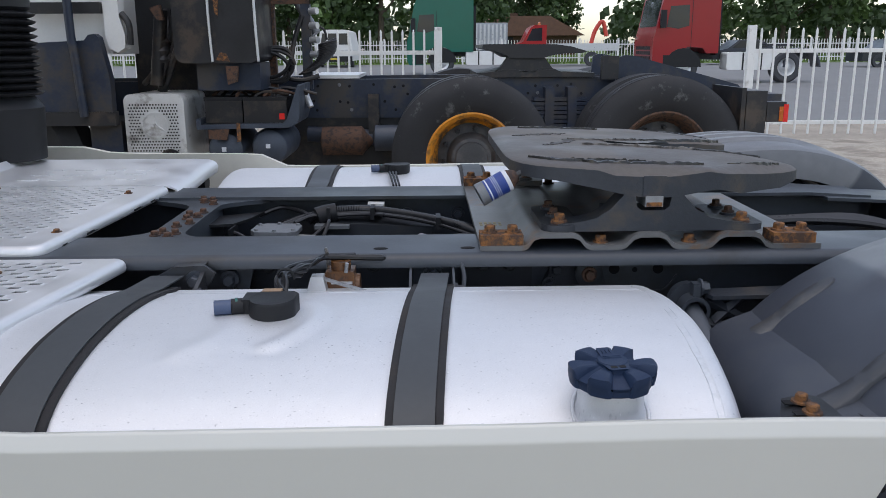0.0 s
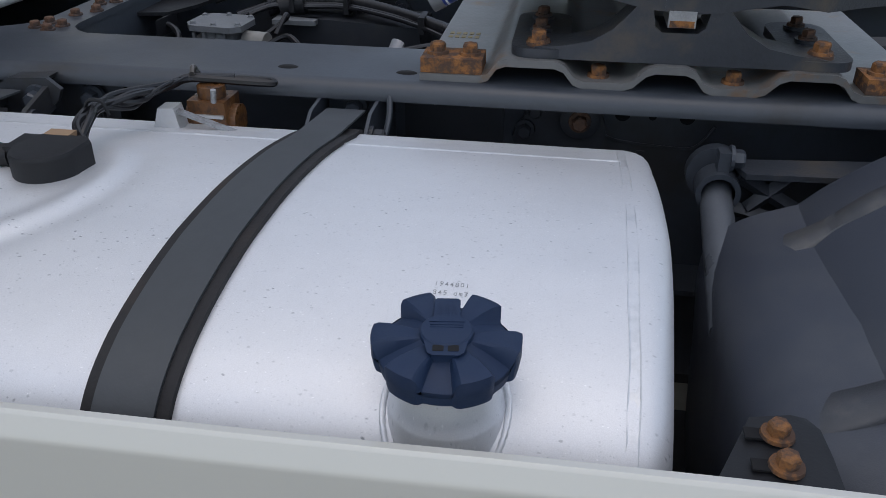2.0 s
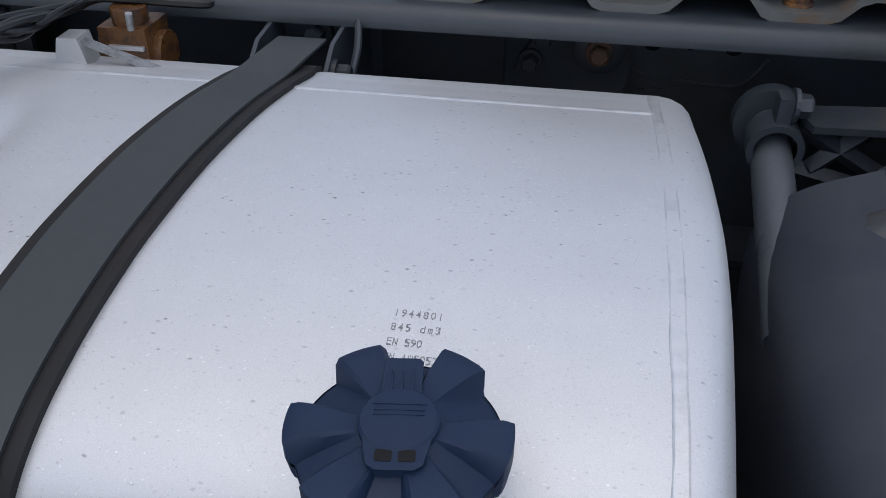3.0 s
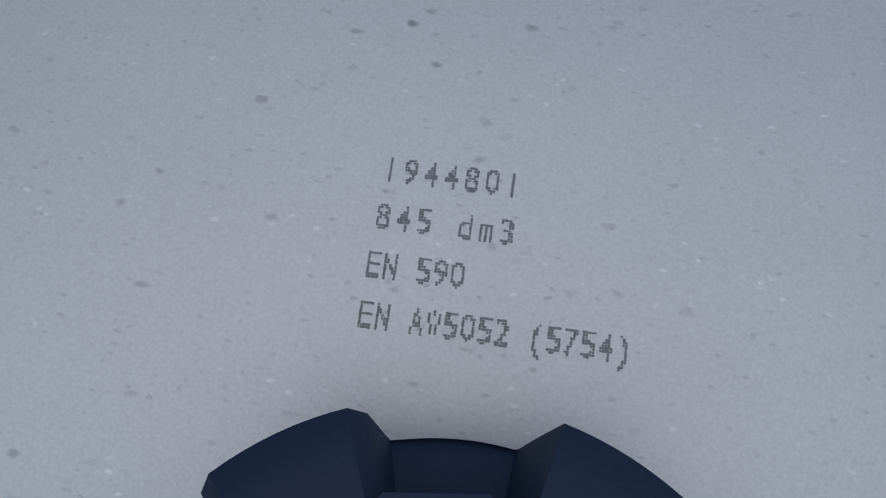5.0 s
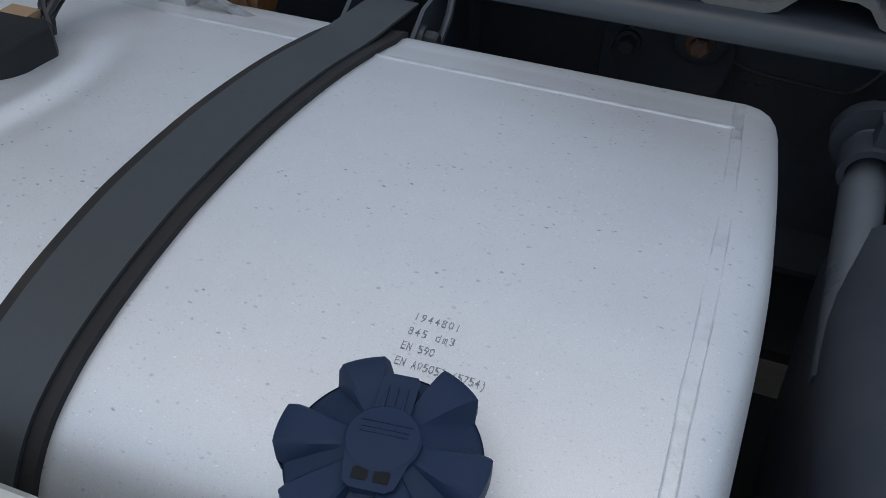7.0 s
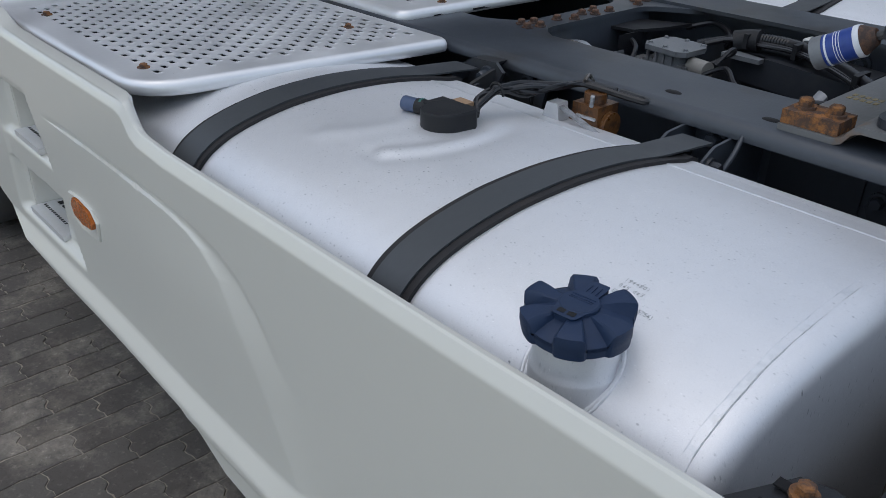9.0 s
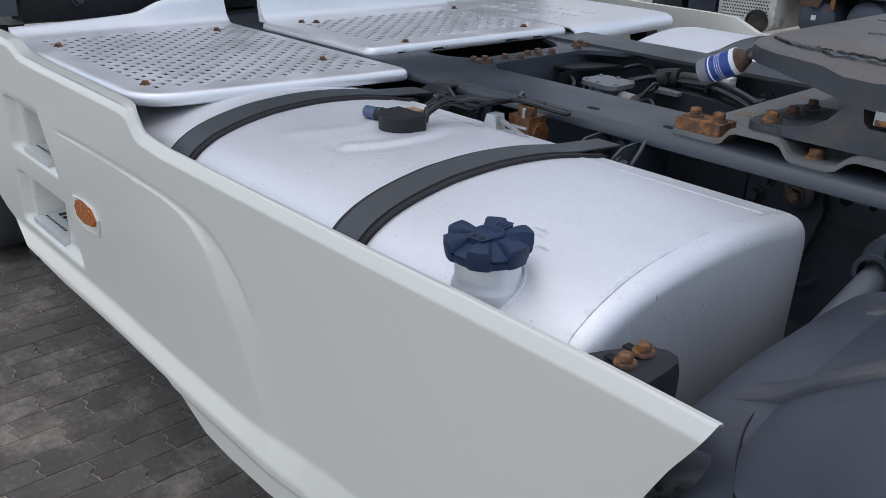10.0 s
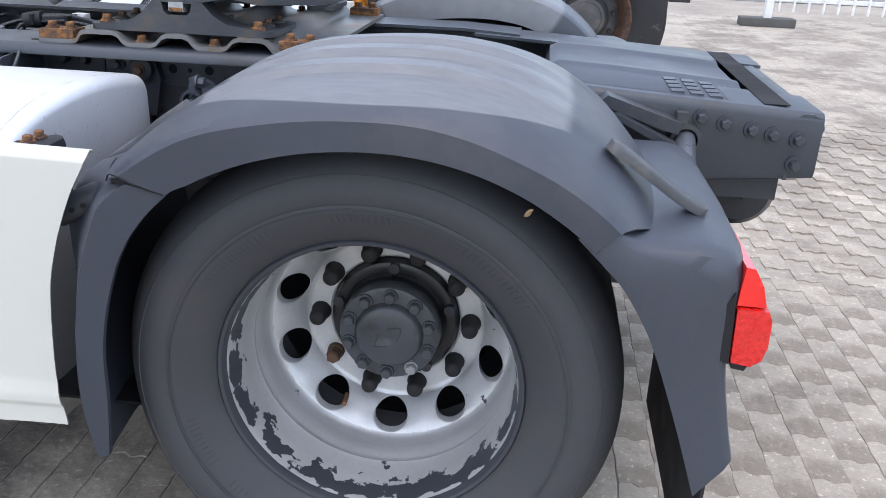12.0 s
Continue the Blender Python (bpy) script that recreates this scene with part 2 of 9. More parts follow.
def rim_material():
    """Silver paint that peels in ragged patches towards the outer flange."""
    m = mat("peeling_silver_rim", (0.52, 0.525, 0.53), 0.42, 0.4, 0.1, 8, 0.1, 200)
    n, l = m.node_tree.nodes, m.node_tree.links
    b = n["Principled BSDF"]
    src = b.inputs["Base Color"].links[0].from_socket
    co = n.new("ShaderNodeTexCoord")
    se = n.new("ShaderNodeSeparateXYZ")
    l.new(co.outputs["Object"], se.inputs[0])
    # depth below the flange: bare dark flange, a bright line, a broken band of flakes, then sound paint
    dep = n.new("ShaderNodeMapRange")
    dep.inputs["From Min"].default_value, dep.inputs["From Max"].default_value = -0.02, 0.12
    l.new(se.outputs["Y"], dep.inputs["Value"])
    edge = n.new("ShaderNodeValToRGB")
    while len(edge.color_ramp.elements) < 8:
        edge.color_ramp.elements.new(0.5)
    for e, (p, v) in zip(edge.color_ramp.elements, ((0.0, 1.0), (0.125, 1.0), (0.155, 0.10), (0.19, 0.10), (0.26, 0.265), (0.40, 0.25), (0.55, 0.13), (0.8, 0.0))):
        e.position, e.color = p, (v, v, v, 1)
    l.new(dep.outputs[0], edge.inputs[0])
    ns = n.new("ShaderNodeTexNoise")
    ns.inputs["Scale"].default_value, ns.inputs["Detail"].default_value, ns.inputs["Roughness"].default_value = 22, 7, 0.58
    l.new(co.outputs["Object"], ns.inputs["Vector"])
    ad = n.new("ShaderNodeMath")
    l.new(ns.outputs["Fac"], ad.inputs[0])
    l.new(edge.outputs[0], ad.inputs[1])
    th = n.new("ShaderNodeMapRange")
    th.inputs["From Min"].default_value, th.inputs["From Max"].default_value = 0.665, 0.68
    l.new(ad.outputs[0], th.inputs["Value"])
    mx = n.new("ShaderNodeMix")
    mx.data_type = "RGBA"
    l.new(th.outputs[0], mx.inputs["Factor"])
    l.new(src, mx.inputs["A"])
    mx.inputs["B"].default_value = (0.036, 0.040, 0.050, 1)
    l.new(mx.outputs["Result"], b.inputs["Base Color"])
    me = n.new("ShaderNodeMath")
    me.operation = "MULTIPLY_ADD"
    l.new(th.outputs[0], me.inputs[0])
    me.inputs[1].default_value, me.inputs[2].default_value = -0.45, 0.5
    l.new(me.outputs[0], b.inputs["Metallic"])
    return m


def paver_material():
    """Worn concrete pavers, each of its own tone, sand and dirt in patches."""
    m = mat("concrete_paver", (0.40, 0.352, 0.29), 0.88, 0, 0.20, 3.0, 0.6, 90, (0.25, 0.215, 0.175), 0.40, 2.2)
    n, l = m.node_tree.nodes, m.node_tree.links
    b = n["Principled BSDF"]
    src = b.inputs["Base Color"].links[0].from_socket
    gi = n.new("ShaderNodeNewGeometry")
    oi = n.new("ShaderNodeObjectInfo")
    ad = n.new("ShaderNodeMath")
    l.new(gi.outputs["Random Per Island"], ad.inputs[0])
    l.new(oi.outputs["Random"], ad.inputs[1])
    fr = n.new("ShaderNodeMath")
    fr.operation = "FRACT"
    l.new(ad.outputs[0], fr.inputs[0])
    mr = n.new("ShaderNodeMapRange")
    mr.inputs["To Min"].default_value, mr.inputs["To Max"].default_value = 0.94, 1.05
    l.new(fr.outputs[0], mr.inputs["Value"])
    sc = n.new("ShaderNodeVectorMath")
    sc.operation = "SCALE"
    l.new(src, sc.inputs[0])
    l.new(mr.outputs[0], sc.inputs["Scale"])
    # oily grime with painted shade: darker towards the tractor's -x, fading to the open end
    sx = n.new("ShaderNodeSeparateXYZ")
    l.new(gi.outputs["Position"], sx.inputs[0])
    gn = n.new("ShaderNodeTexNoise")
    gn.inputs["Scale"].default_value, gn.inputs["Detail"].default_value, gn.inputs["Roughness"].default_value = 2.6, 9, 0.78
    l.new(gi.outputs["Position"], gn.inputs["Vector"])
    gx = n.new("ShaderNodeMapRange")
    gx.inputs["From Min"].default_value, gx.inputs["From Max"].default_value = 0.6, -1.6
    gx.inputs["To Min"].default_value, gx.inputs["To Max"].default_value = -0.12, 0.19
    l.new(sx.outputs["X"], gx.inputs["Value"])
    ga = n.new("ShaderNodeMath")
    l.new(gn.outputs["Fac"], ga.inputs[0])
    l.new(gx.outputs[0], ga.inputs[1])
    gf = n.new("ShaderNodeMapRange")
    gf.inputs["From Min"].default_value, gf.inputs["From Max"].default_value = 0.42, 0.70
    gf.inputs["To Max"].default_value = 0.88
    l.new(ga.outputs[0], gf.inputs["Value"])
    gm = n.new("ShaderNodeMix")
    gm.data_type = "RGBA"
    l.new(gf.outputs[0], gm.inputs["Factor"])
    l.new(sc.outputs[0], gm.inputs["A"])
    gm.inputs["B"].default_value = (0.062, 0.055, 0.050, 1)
    # pale worn flecks and dark pits in the concrete
    last = gm.outputs["Result"]
    for scale, lo, hi, a, c in ((55, 0.57, 0.70, 1.0, 1.85), (130, 0.30, 0.42, 0.5, 1.0), (16, 0.32, 0.66, 0.90, 1.08)):
        sn = n.new("ShaderNodeTexNoise")
        sn.inputs["Scale"].default_value, sn.inputs["Detail"].default_value, sn.inputs["Roughness"].default_value = scale, 5, 0.7
        l.new(gi.outputs["Position"], sn.inputs["Vector"])
        sm = n.new("ShaderNodeMapRange")
        sm.inputs["From Min"].default_value, sm.inputs["From Max"].default_value = lo, hi
        sm.inputs["To Min"].default_value, sm.inputs["To Max"].default_value = a, c
        l.new(sn.outputs["Fac"], sm.inputs["Value"])
        sv = n.new("ShaderNodeVectorMath")
        sv.operation = "SCALE"
        l.new(last, sv.inputs[0])
        l.new(sm.outputs[0], sv.inputs["Scale"])
        last = sv.outputs[0]
    l.new(last, b.inputs["Base Color"])
    return m


def fender_top_material():
    """The fender's plastic with a grained field of rounded outline on its crown, its sky sheen painted as paler colour.
    """
    m = mat("fender_plastic_sky_sheen", (0.039, 0.045, 0.060), 0.42, 0, 0.1, 3, 0.2, 700, (0.058, 0.063, 0.074), 0.2, 2.5)
    n, l = m.node_tree.nodes, m.node_tree.links
    b = n["Principled BSDF"]
    src = b.inputs["Base Color"].links[0].from_socket
    co = n.new("ShaderNodeTexCoord")
    se = n.new("ShaderNodeSeparateXYZ")
    l.new(co.outputs["Object"], se.inputs[0])

    def math_(op, a, b_=0.0):
        k = n.new("ShaderNodeMath")
        k.operation = op
        for i, v in enumerate((a, b_)):
            if isinstance(v, (int, float)):
                k.inputs[i].default_value = v
            else:
                l.new(v, k.inputs[i])
        return k.outputs[0]
    ang = math_("ARCTAN2", math_("SUBTRACT", se.outputs["Z"], 0.485), math_("ADD", se.outputs["X"], 0.012))
    wob = n.new("ShaderNodeTexNoise")
    wob.inputs["Scale"].default_value, wob.inputs["Detail"].default_value = 9, 4
    l.new(co.outputs["Object"], wob.inputs["Vector"])
    wv = math_("MULTIPLY", math_("SUBTRACT", wob.outputs["Fac"], 0.5), 0.02)
    # outline: a shallow bow towards the outer edge, closed fore and aft
    off = math_("SUBTRACT", ang, 1.536)
    bow = math_("MULTIPLY", math_("MULTIPLY", off, off), 0.3465)
    v = math_("SUBTRACT", math_("SUBTRACT", 1.195, bow), math_("ABSOLUTE", math_("ADD", se.outputs["Y"], 0.03)))
    u = math_("SUBTRACT", 0.34, math_("MULTIPLY", math_("ABSOLUTE", off), 0.61))
    mr = n.new("ShaderNodeMapRange")
    mr.inputs["From Min"].default_value, mr.inputs["From Max"].default_value = 0.0, 0.005
    l.new(math_("MINIMUM", math_("ADD", v, math_("MULTIPLY", wv, 0.15)), math_("MULTIPLY", math_("ADD", u, wv), 0.3)), mr.inputs["Value"])
    streak = n.new("ShaderNodeTexNoise")
    mp = n.new("ShaderNodeMapping")
    mp.inputs["Scale"].default_value = (4, 16, 4)
    l.new(co.outputs["Object"], mp.inputs["Vector"])
    l.new(mp.outputs[0], streak.inputs["Vector"])
    streak.inputs["Detail"].default_value = 6
    # pale tones carry the sky's reflection on the grained field
    cr_ = n.new("ShaderNodeValToRGB")
    cr_.color_ramp.elements[0].position, cr_.color_ramp.elements[0].color = 0.35, (0.135, 0.142, 0.153, 1)
    cr_.color_ramp.elements[1].position, cr_.color_ramp.elements[1].color = 0.75, (0.168, 0.174, 0.184, 1)
    l.new(streak.outputs["Fac"], cr_.inputs[0])
    mx = n.new("ShaderNodeMix")
    mx.data_type = "RGBA"
    l.new(mr.outputs[0], mx.inputs["Factor"])
    l.new(src, mx.inputs["A"])
    l.new(cr_.outputs[0], mx.inputs["B"])
    l.new(mx.outputs["Result"], b.inputs["Base Color"])
    return m


M_FENDER_TOP = fender_top_material()
M_TANK = tank_material()
M_WELD = mat("weld_aluminium", (0.65, 0.66, 0.675), 0.42, 0.6, 0.16, 90, 0.25, 300)
M_RIM = rim_material()
M_PAVER = paver_material()
M_GROUND = mat("joint_sand", (0.32, 0.28, 0.23), 0.95, 0, 0.3, 1.5, 0.5, 60)
M_ASPHALT = mat("far_asphalt", (0.19, 0.19, 0.19), 0.9, 0, 0.15, 0.5, 0.3, 40)


# ---- mesh helpers ----
def part(name, bm, material, parent=None, label="", bevel=0.0, smooth=38, segs=2):
    """Link a bmesh as one mesh object under a thing or a part."""
    if bevel:
        es = [e for e in bm.edges if len(e.link_faces) == 2 and e.calc_face_angle(0) > radians(30)]
        bmesh.ops.bevel(bm, geom=es, offset=bevel, segments=segs, profile=0.6, affect="EDGES", clamp_overlap=True)
    bmesh.ops.recalc_face_normals(bm, faces=bm.faces)
    for f in bm.faces:
        f.smooth = True
    for e in bm.edges:
        e.smooth = not (len(e.link_faces) == 2 and e.calc_face_angle(0) > radians(smooth))
    me = bpy.data.meshes.new(name)
    bm.to_mesh(me)
    bm.free()
    me.materials.append(material)
    ob = new(name, me)
    if parent:
        ob.parent = parent
        ob.matrix_parent_inverse = parent.matrix_basis.inverted()
        if parent.parent:
            ob.matrix_parent_inverse = (parent.parent.matrix_basis @ parent.matrix_basis).inverted() if parent.parent.type == "EMPTY" else parent.matrix_basis.inverted()
    if label:
        tagged(ob, label)
    return ob


def shared(name, me, m, parent):
    """Another object on the same mesh, at the world pose m under a parent that stands at the origin."""
    ob = new(name, me)
    ob.parent = parent
    ob.matrix_basis = m
    return ob


def thing(name, label, category, group="", kind=""):
    return tagged(new(name), label, category, group, kind)


def box(bm, x0, x1, y0, y1, z0, z1, m=None):
    vs = [bm.verts.new((x, y, z)) for x in (x0, x1) for y in (y0, y1) for z in (z0, z1)]
    if m:
        for v in vs:
            v.co = m @ v.co
    for q in ((0, 1, 3, 2), (4, 6, 7, 5), (0, 4, 5, 1), (2, 3, 7, 6), (0, 2, 6, 4), (1, 5, 7, 3)):
        bm.faces.new([vs[i] for i in q])
    return bm


def nbox(*a, m=None):
    return box(bmesh.new(), *a, m=m)


def loft(bm, rings, closed=True, caps=True):
    """Skin a list of equal rings of points."""
    vr = [[bm.verts.new(p) for p in r] for r in rings]
    k = len(vr[0])
    for a, b in zip(vr, vr[1:]):
        for i in range(k if closed else k - 1):
            j = (i + 1) % k
            bm.faces.new((a[i], a[j], b[j], b[i]))
    if caps and closed:
        bm.faces.new(vr[0])
        bm.faces.new(vr[-1][::-1])
    return bm


def prism(pts, axis, a, b, bm=None):
    """Extrude a 2D outline along x, y or z from a to b."""
    bm = bm or bmesh.new()
    f = {"x": lambda p, t: (t, p[0], p[1]), "y": lambda p, t: (p[0], t, p[1]), "z": lambda p, t: (p[0], p[1], t)}[axis]
    return loft(bm, [[f(p, t) for p in pts] for t in (a, b)])


def ring(c, d, r, n=16, up=Vector((0, 0, 1))):
    d = Vector(d).normalized()
    if abs(d.dot(up)) > 0.95:
        up = Vector((1, 0, 0))
    u = d.cross(up).normalized()
    v = d.cross(u)
    return [Vector(c) + r * (math.cos(2 * math.pi * i / n) * u + math.sin(2 * math.pi * i / n) * v) for i in range(n)]


def cyl(bm, p0, p1, r, n=16, r1=None):
    d = Vector(p1) - Vector(p0)
    return loft(bm, [ring(p0, d, r, n), ring(p1, d, r if r1 is None else r1, n)])


def ncyl(*a, **k):
    return cyl(bmesh.new(), *a, **k)


def tube(bm, pts, r, n=8, steps=6, ribs=0.0):
    """A round tube along a smooth line through pts."""
    P = [Vector(p) for p in pts]
    path = []
    for i in range(len(P) - 1):
        a, b, c, d = P[max(i - 1, 0)], P[i], P[i + 1], P[min(i + 2, len(P) - 1)]
        for s in range(steps):
            t = s / steps
            path.append(0.5 * ((2 * b) + (c - a) * t + (2 * a - 5 * b + 4 * c - d) * t * t + (3 * b - a - 3 * c + d) * t ** 3))
    path.append(P[-1])
    rings, u = [], None
    for i, p in enumerate(path):
        d = (path[min(i + 1, len(path) - 1)] - path[max(i - 1, 0)]).normalized()
        if u is None:
            u = d.orthogonal().normalized()
        u = (u - d * u.dot(d)).normalized()
        v = d.cross(u)
        rr = r * (1 + ribs * (i % 2))
        rings.append([p + rr * (math.cos(2 * math.pi * k / n) * u + math.sin(2 * math.pi * k / n) * v) for k in range(n)])
    return loft(bm, rings)


def ntube(*a, **k):
    return tube(bmesh.new(), *a, **k)


def lathe(profile, c, axis="y", n=64, bm=None, caps=False):
    """Turn (radius, along) pairs round an axis through c."""
    bm = bm or bmesh.new()
    rings = []
    for r, a in profile:
        row = []
        for i in range(n):
            t = 2 * math.pi * i / n
            p, q = r * math.cos(t), r * math.sin(t)
            row.append(Vector(c) + Vector({"y": (p, a, q), "z": (p, q, a), "x": (a, p, q)}[axis]))
        rings.append(row)
    return loft(bm, rings, True, caps)


def rrect(x0, x1, y0, y1, r, n=5):
    pts = []
    for cx, cy, a in ((x1 - r, y1 - r, 0), (x0 + r, y1 - r, 90), (x0 + r, y0 + r, 180), (x1 - r, y0 + r, 270)):
        for i in range(n + 1):
            t = radians(a + 90 * i / n)
            pts.append((cx + r * math.cos(t), cy + r * math.sin(t)))
    return pts


def lerp_list(xs, x):
    """Smooth interpolation in a list of (x, value) pairs."""
    if x <= xs[0][0]:
        return xs[0][1]
    for (a, va), (b, vb) in zip(xs, xs[1:]):
        if x <= b:
            t = (x - a) / (b - a)
            return va + (vb - va) * t
    return xs[-1][1]


def smooth_list(xs, x):
    """Catmull-Rom interpolation in a list of (x, value) pairs."""
    if x <= xs[0][0]:
        return xs[0][1]
    for i in range(len(xs) - 1):
        (a, va), (b, vb) = xs[i], xs[i + 1]
        if x <= b:
            t = (x - a) / (b - a)
            v0, v3 = xs[max(i - 1, 0)][1], xs[min(i + 2, len(xs) - 1)][1]
            return 0.5 * (2 * va + (vb - v0) * t + (2 * v0 - 5 * va + 4 * vb - v3) * t * t + (3 * va - v0 - 3 * vb + v3) * t ** 3)
    return xs[-1][1]


def resample(pts, n):
    """n + 1 points on a smooth line through pts."""
    k = [(i, p) for i, p in enumerate(pts)]
    return [tuple(smooth_list([(i, p[c]) for i, p in k], (len(pts) - 1) * j / n) for c in range(2)) for j in range(n + 1)]


def sstep(a, b, x):
    t = min(max((x - a) / (b - a), 0), 1)
    return t * t * (3 - 2 * t)


def bolt_mesh(name, r, h, material, washer=1.45):
    """A hexagon head with a chamfer, on a washer flange, pointing along +z."""
    bm = bmesh.new()
    cyl(bm, (0, 0, 0), (0, 0, h * 0.25), r * washer, 16, r * washer * 0.95)
    hexr = lambda k, z: [(k * math.cos(i * math.pi / 3), k * math.sin(i * math.pi / 3), z) for i in range(6)]
    loft(bm, [hexr(r, h * 0.25), hexr(r, h * 0.85), hexr(r * 0.82, h)])
    bmesh.ops.recalc_face_normals(bm, faces=bm.faces)
    me = bpy.data.meshes.new(name)
    bm.to_mesh(me)
    bm.free()
    me.materials.append(material)
    return me


def put_bolts(name, me, parent, places, normal=(0, 0, 1)):
    q = Vector((0, 0, 1)).rotation_difference(Vector(normal)).to_matrix().to_4x4()
    for p in places:
        shared(name, me, Matrix.Translation(p) @ q @ pose(0, 0, 0, 0, 0, random.uniform(0, 60)), parent)


B_RUST = bolt_mesh("bolt_rusty", 0.0118, 0.0165, M_RUST, 1.4)
B_BROWN = bolt_mesh("bolt_brown", 0.0095, 0.014, M_RUST_DARK)
B_SMALL = bolt_mesh("bolt_small_rusty", 0.0085, 0.013, M_RUST, 1.55)
B_GREY = bolt_mesh("bolt_grey", 0.013, 0.02, M_FRAME)
# flat black: shade put into colour for holes, slots and gaps
M_HOLE_SHADE = mat("hole_shade", (0.004, 0.004, 0.005), 0.9)
B_WEB = bolt_mesh("bolt_web", 0.011, 0.02, M_FRAME_DARK)
B_BIG = bolt_mesh("bolt_big", 0.0125, 0.024, M_FRAME, 1.6)


# ---- ground ----
def gz(y):
    """The yard is level under the tractor and rises slightly towards the next row."""
    return 0.13 * sstep(0.4, 3.2, y) + 0.004 * max(y - 12, 0)


def make_ground():
    bm = bmesh.new()
    xs = [-400, -120, -40, -12, -5, 0, 5, 12, 40, 120, 400]
    ys = [-400, -100, -30, -8, -3, 0, 0.4, 0.8, 1.2, 1.6, 2.0, 2.4, 2.8, 3.2, 5, 8, 12, 30, 60, 100, 400]
    g = [[bm.verts.new((x, y, gz(y) - 0.0030)) for x in xs] for y in ys]
    for r, s in zip(g, g[1:]):
        for i in range(len(xs) - 1):
            bm.faces.new((r[i], r[i + 1], s[i + 1], s[i]))
    ob = part("ground", bm, M_GROUND)
    return tagged(ob, "sandy paved truck yard reaching to the horizon", "ground", kind="structure")


ground = make_ground()

# ---- the white tractor unit ----
tractor = thing("tractor_unit", "white two-axle tractor unit with bare chassis and aluminium fuel tank", "truck")
CY = -0.03
RC = -0.067
RAIL_TOP = 0.985
WEB_Y = RC - 0.323


def rail(side):
    """A frame rail: the web stands inwards and the top and bottom flanges reach outwards, the top one with a rounded nose."""
    o = lambda a: RC + side * a
    t = 0.009
    rings = []
    for x, zt, zb in ((-3.6, RAIL_TOP, 0.66), (-1.0, RAIL_TOP, 0.66), (0.02, RAIL_TOP, 0.66), (0.2, 0.974, 0.67)):
        p = [(0.252, zt)]
        for a in range(6):
            k = radians(90 * a / 5)
            p.append((0.441 - 0.022 + 0.022 * math.sin(k), zt - 0.022 + 0.022 * math.cos(k)))
        p += [(0.441, zt - 0.027), (0.432, zt - 0.027), (0.430, zt - 0.018), (0.420, zt - t), (0.323, zt - t), (0.323, zb), (0.41, zb), (0.41, zb - t), (0.314, zb - t), (0.314, zt - t), (0.252, zt - t)]
        rings.append([(x, o(a), z) for a, z in p])
    return part("chassis_rail", loft(bmesh.new(), rings), M_FRAME, tractor)


def frame_end(side):
    """The rail's rear end behind the axle: web outwards, sloping down to the last crossmember."""
    yo, yi = RC + side * 0.433, RC + side * 0.22
    t = 0.009
    rings = []
    for x, zt, zb in ((0.06, 0.975, 0.68), (0.3, 0.963, 0.70), (0.62, 0.943, 0.742), (0.928, 0.925, 0.768)):
        p = [(yo - side * (0.02 - 0.02 * math.sin(radians(22.5 * a))), zt - 0.02 + 0.02 * math.cos(radians(22.5 * a))) for a in range(5)]
        p += [(yo, zb + 0.02), (yo - side * 0.006, zb + 0.006), (yo - side * 0.02, zb), (yi + side * 0.1, zb), (yi + side * 0.1, zb + t), (yo - side * t, zb + t), (yo - side * t, zt - t), (yi, zt - t), (yi, zt)]
        rings.append([(x, a, b) for a, b in p])
    return part("frame_end", loft(bmesh.new(), rings), M_FRAME, tractor)


rail_near, rail_far = rail(-1), rail(1)
end_near, end_far = frame_end(-1), frame_end(1)
# oval holes in the flange read as dark plugs sunk in the top
for x in (-1.19, -1.005):
    part("flange_hole", lathe([(0.011, 0.0), (0.009, 0.0015)], (0, 0, 0), "z", 16, caps=True), M_HOLE_SHADE, rail_near).matrix_basis = Matrix.Translation((x, -0.451, RAIL_TOP)) @ Matrix.Diagonal((1.5, 0.9, 1, 1))
part("rust_spot", lathe([(0.0035, 0.0), (0.0001, 0.0006)], (-1.053, -0.489, RAIL_TOP - 0.0012), "z", 10), M_RUST, rail_near, "small rust spot")
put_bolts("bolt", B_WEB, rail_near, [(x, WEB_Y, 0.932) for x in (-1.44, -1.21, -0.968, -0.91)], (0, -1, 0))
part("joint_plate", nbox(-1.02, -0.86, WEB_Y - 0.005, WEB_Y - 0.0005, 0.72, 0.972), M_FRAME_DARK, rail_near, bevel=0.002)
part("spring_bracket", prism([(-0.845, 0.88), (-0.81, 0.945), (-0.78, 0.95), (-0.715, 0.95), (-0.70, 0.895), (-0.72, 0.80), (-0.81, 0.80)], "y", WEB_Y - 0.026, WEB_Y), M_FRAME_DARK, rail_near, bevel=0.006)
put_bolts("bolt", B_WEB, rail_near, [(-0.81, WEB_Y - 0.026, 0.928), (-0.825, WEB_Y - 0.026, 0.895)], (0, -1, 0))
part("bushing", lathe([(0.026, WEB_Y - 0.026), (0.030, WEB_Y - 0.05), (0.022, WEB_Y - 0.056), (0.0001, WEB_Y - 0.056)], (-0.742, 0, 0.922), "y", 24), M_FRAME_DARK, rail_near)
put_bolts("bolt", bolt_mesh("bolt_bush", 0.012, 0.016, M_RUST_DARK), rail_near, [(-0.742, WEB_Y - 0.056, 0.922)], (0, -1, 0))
for r in (0.050, 0.026):
    part("web_ring", lathe([(r - 0.002, WEB_Y), (r + 0.002, WEB_Y - 0.007), (r - 0.004, WEB_Y - 0.007), (r - 0.007, WEB_Y)], (-0.738, 0, 0.781), "y", 32), M_FRAME, rail_near)
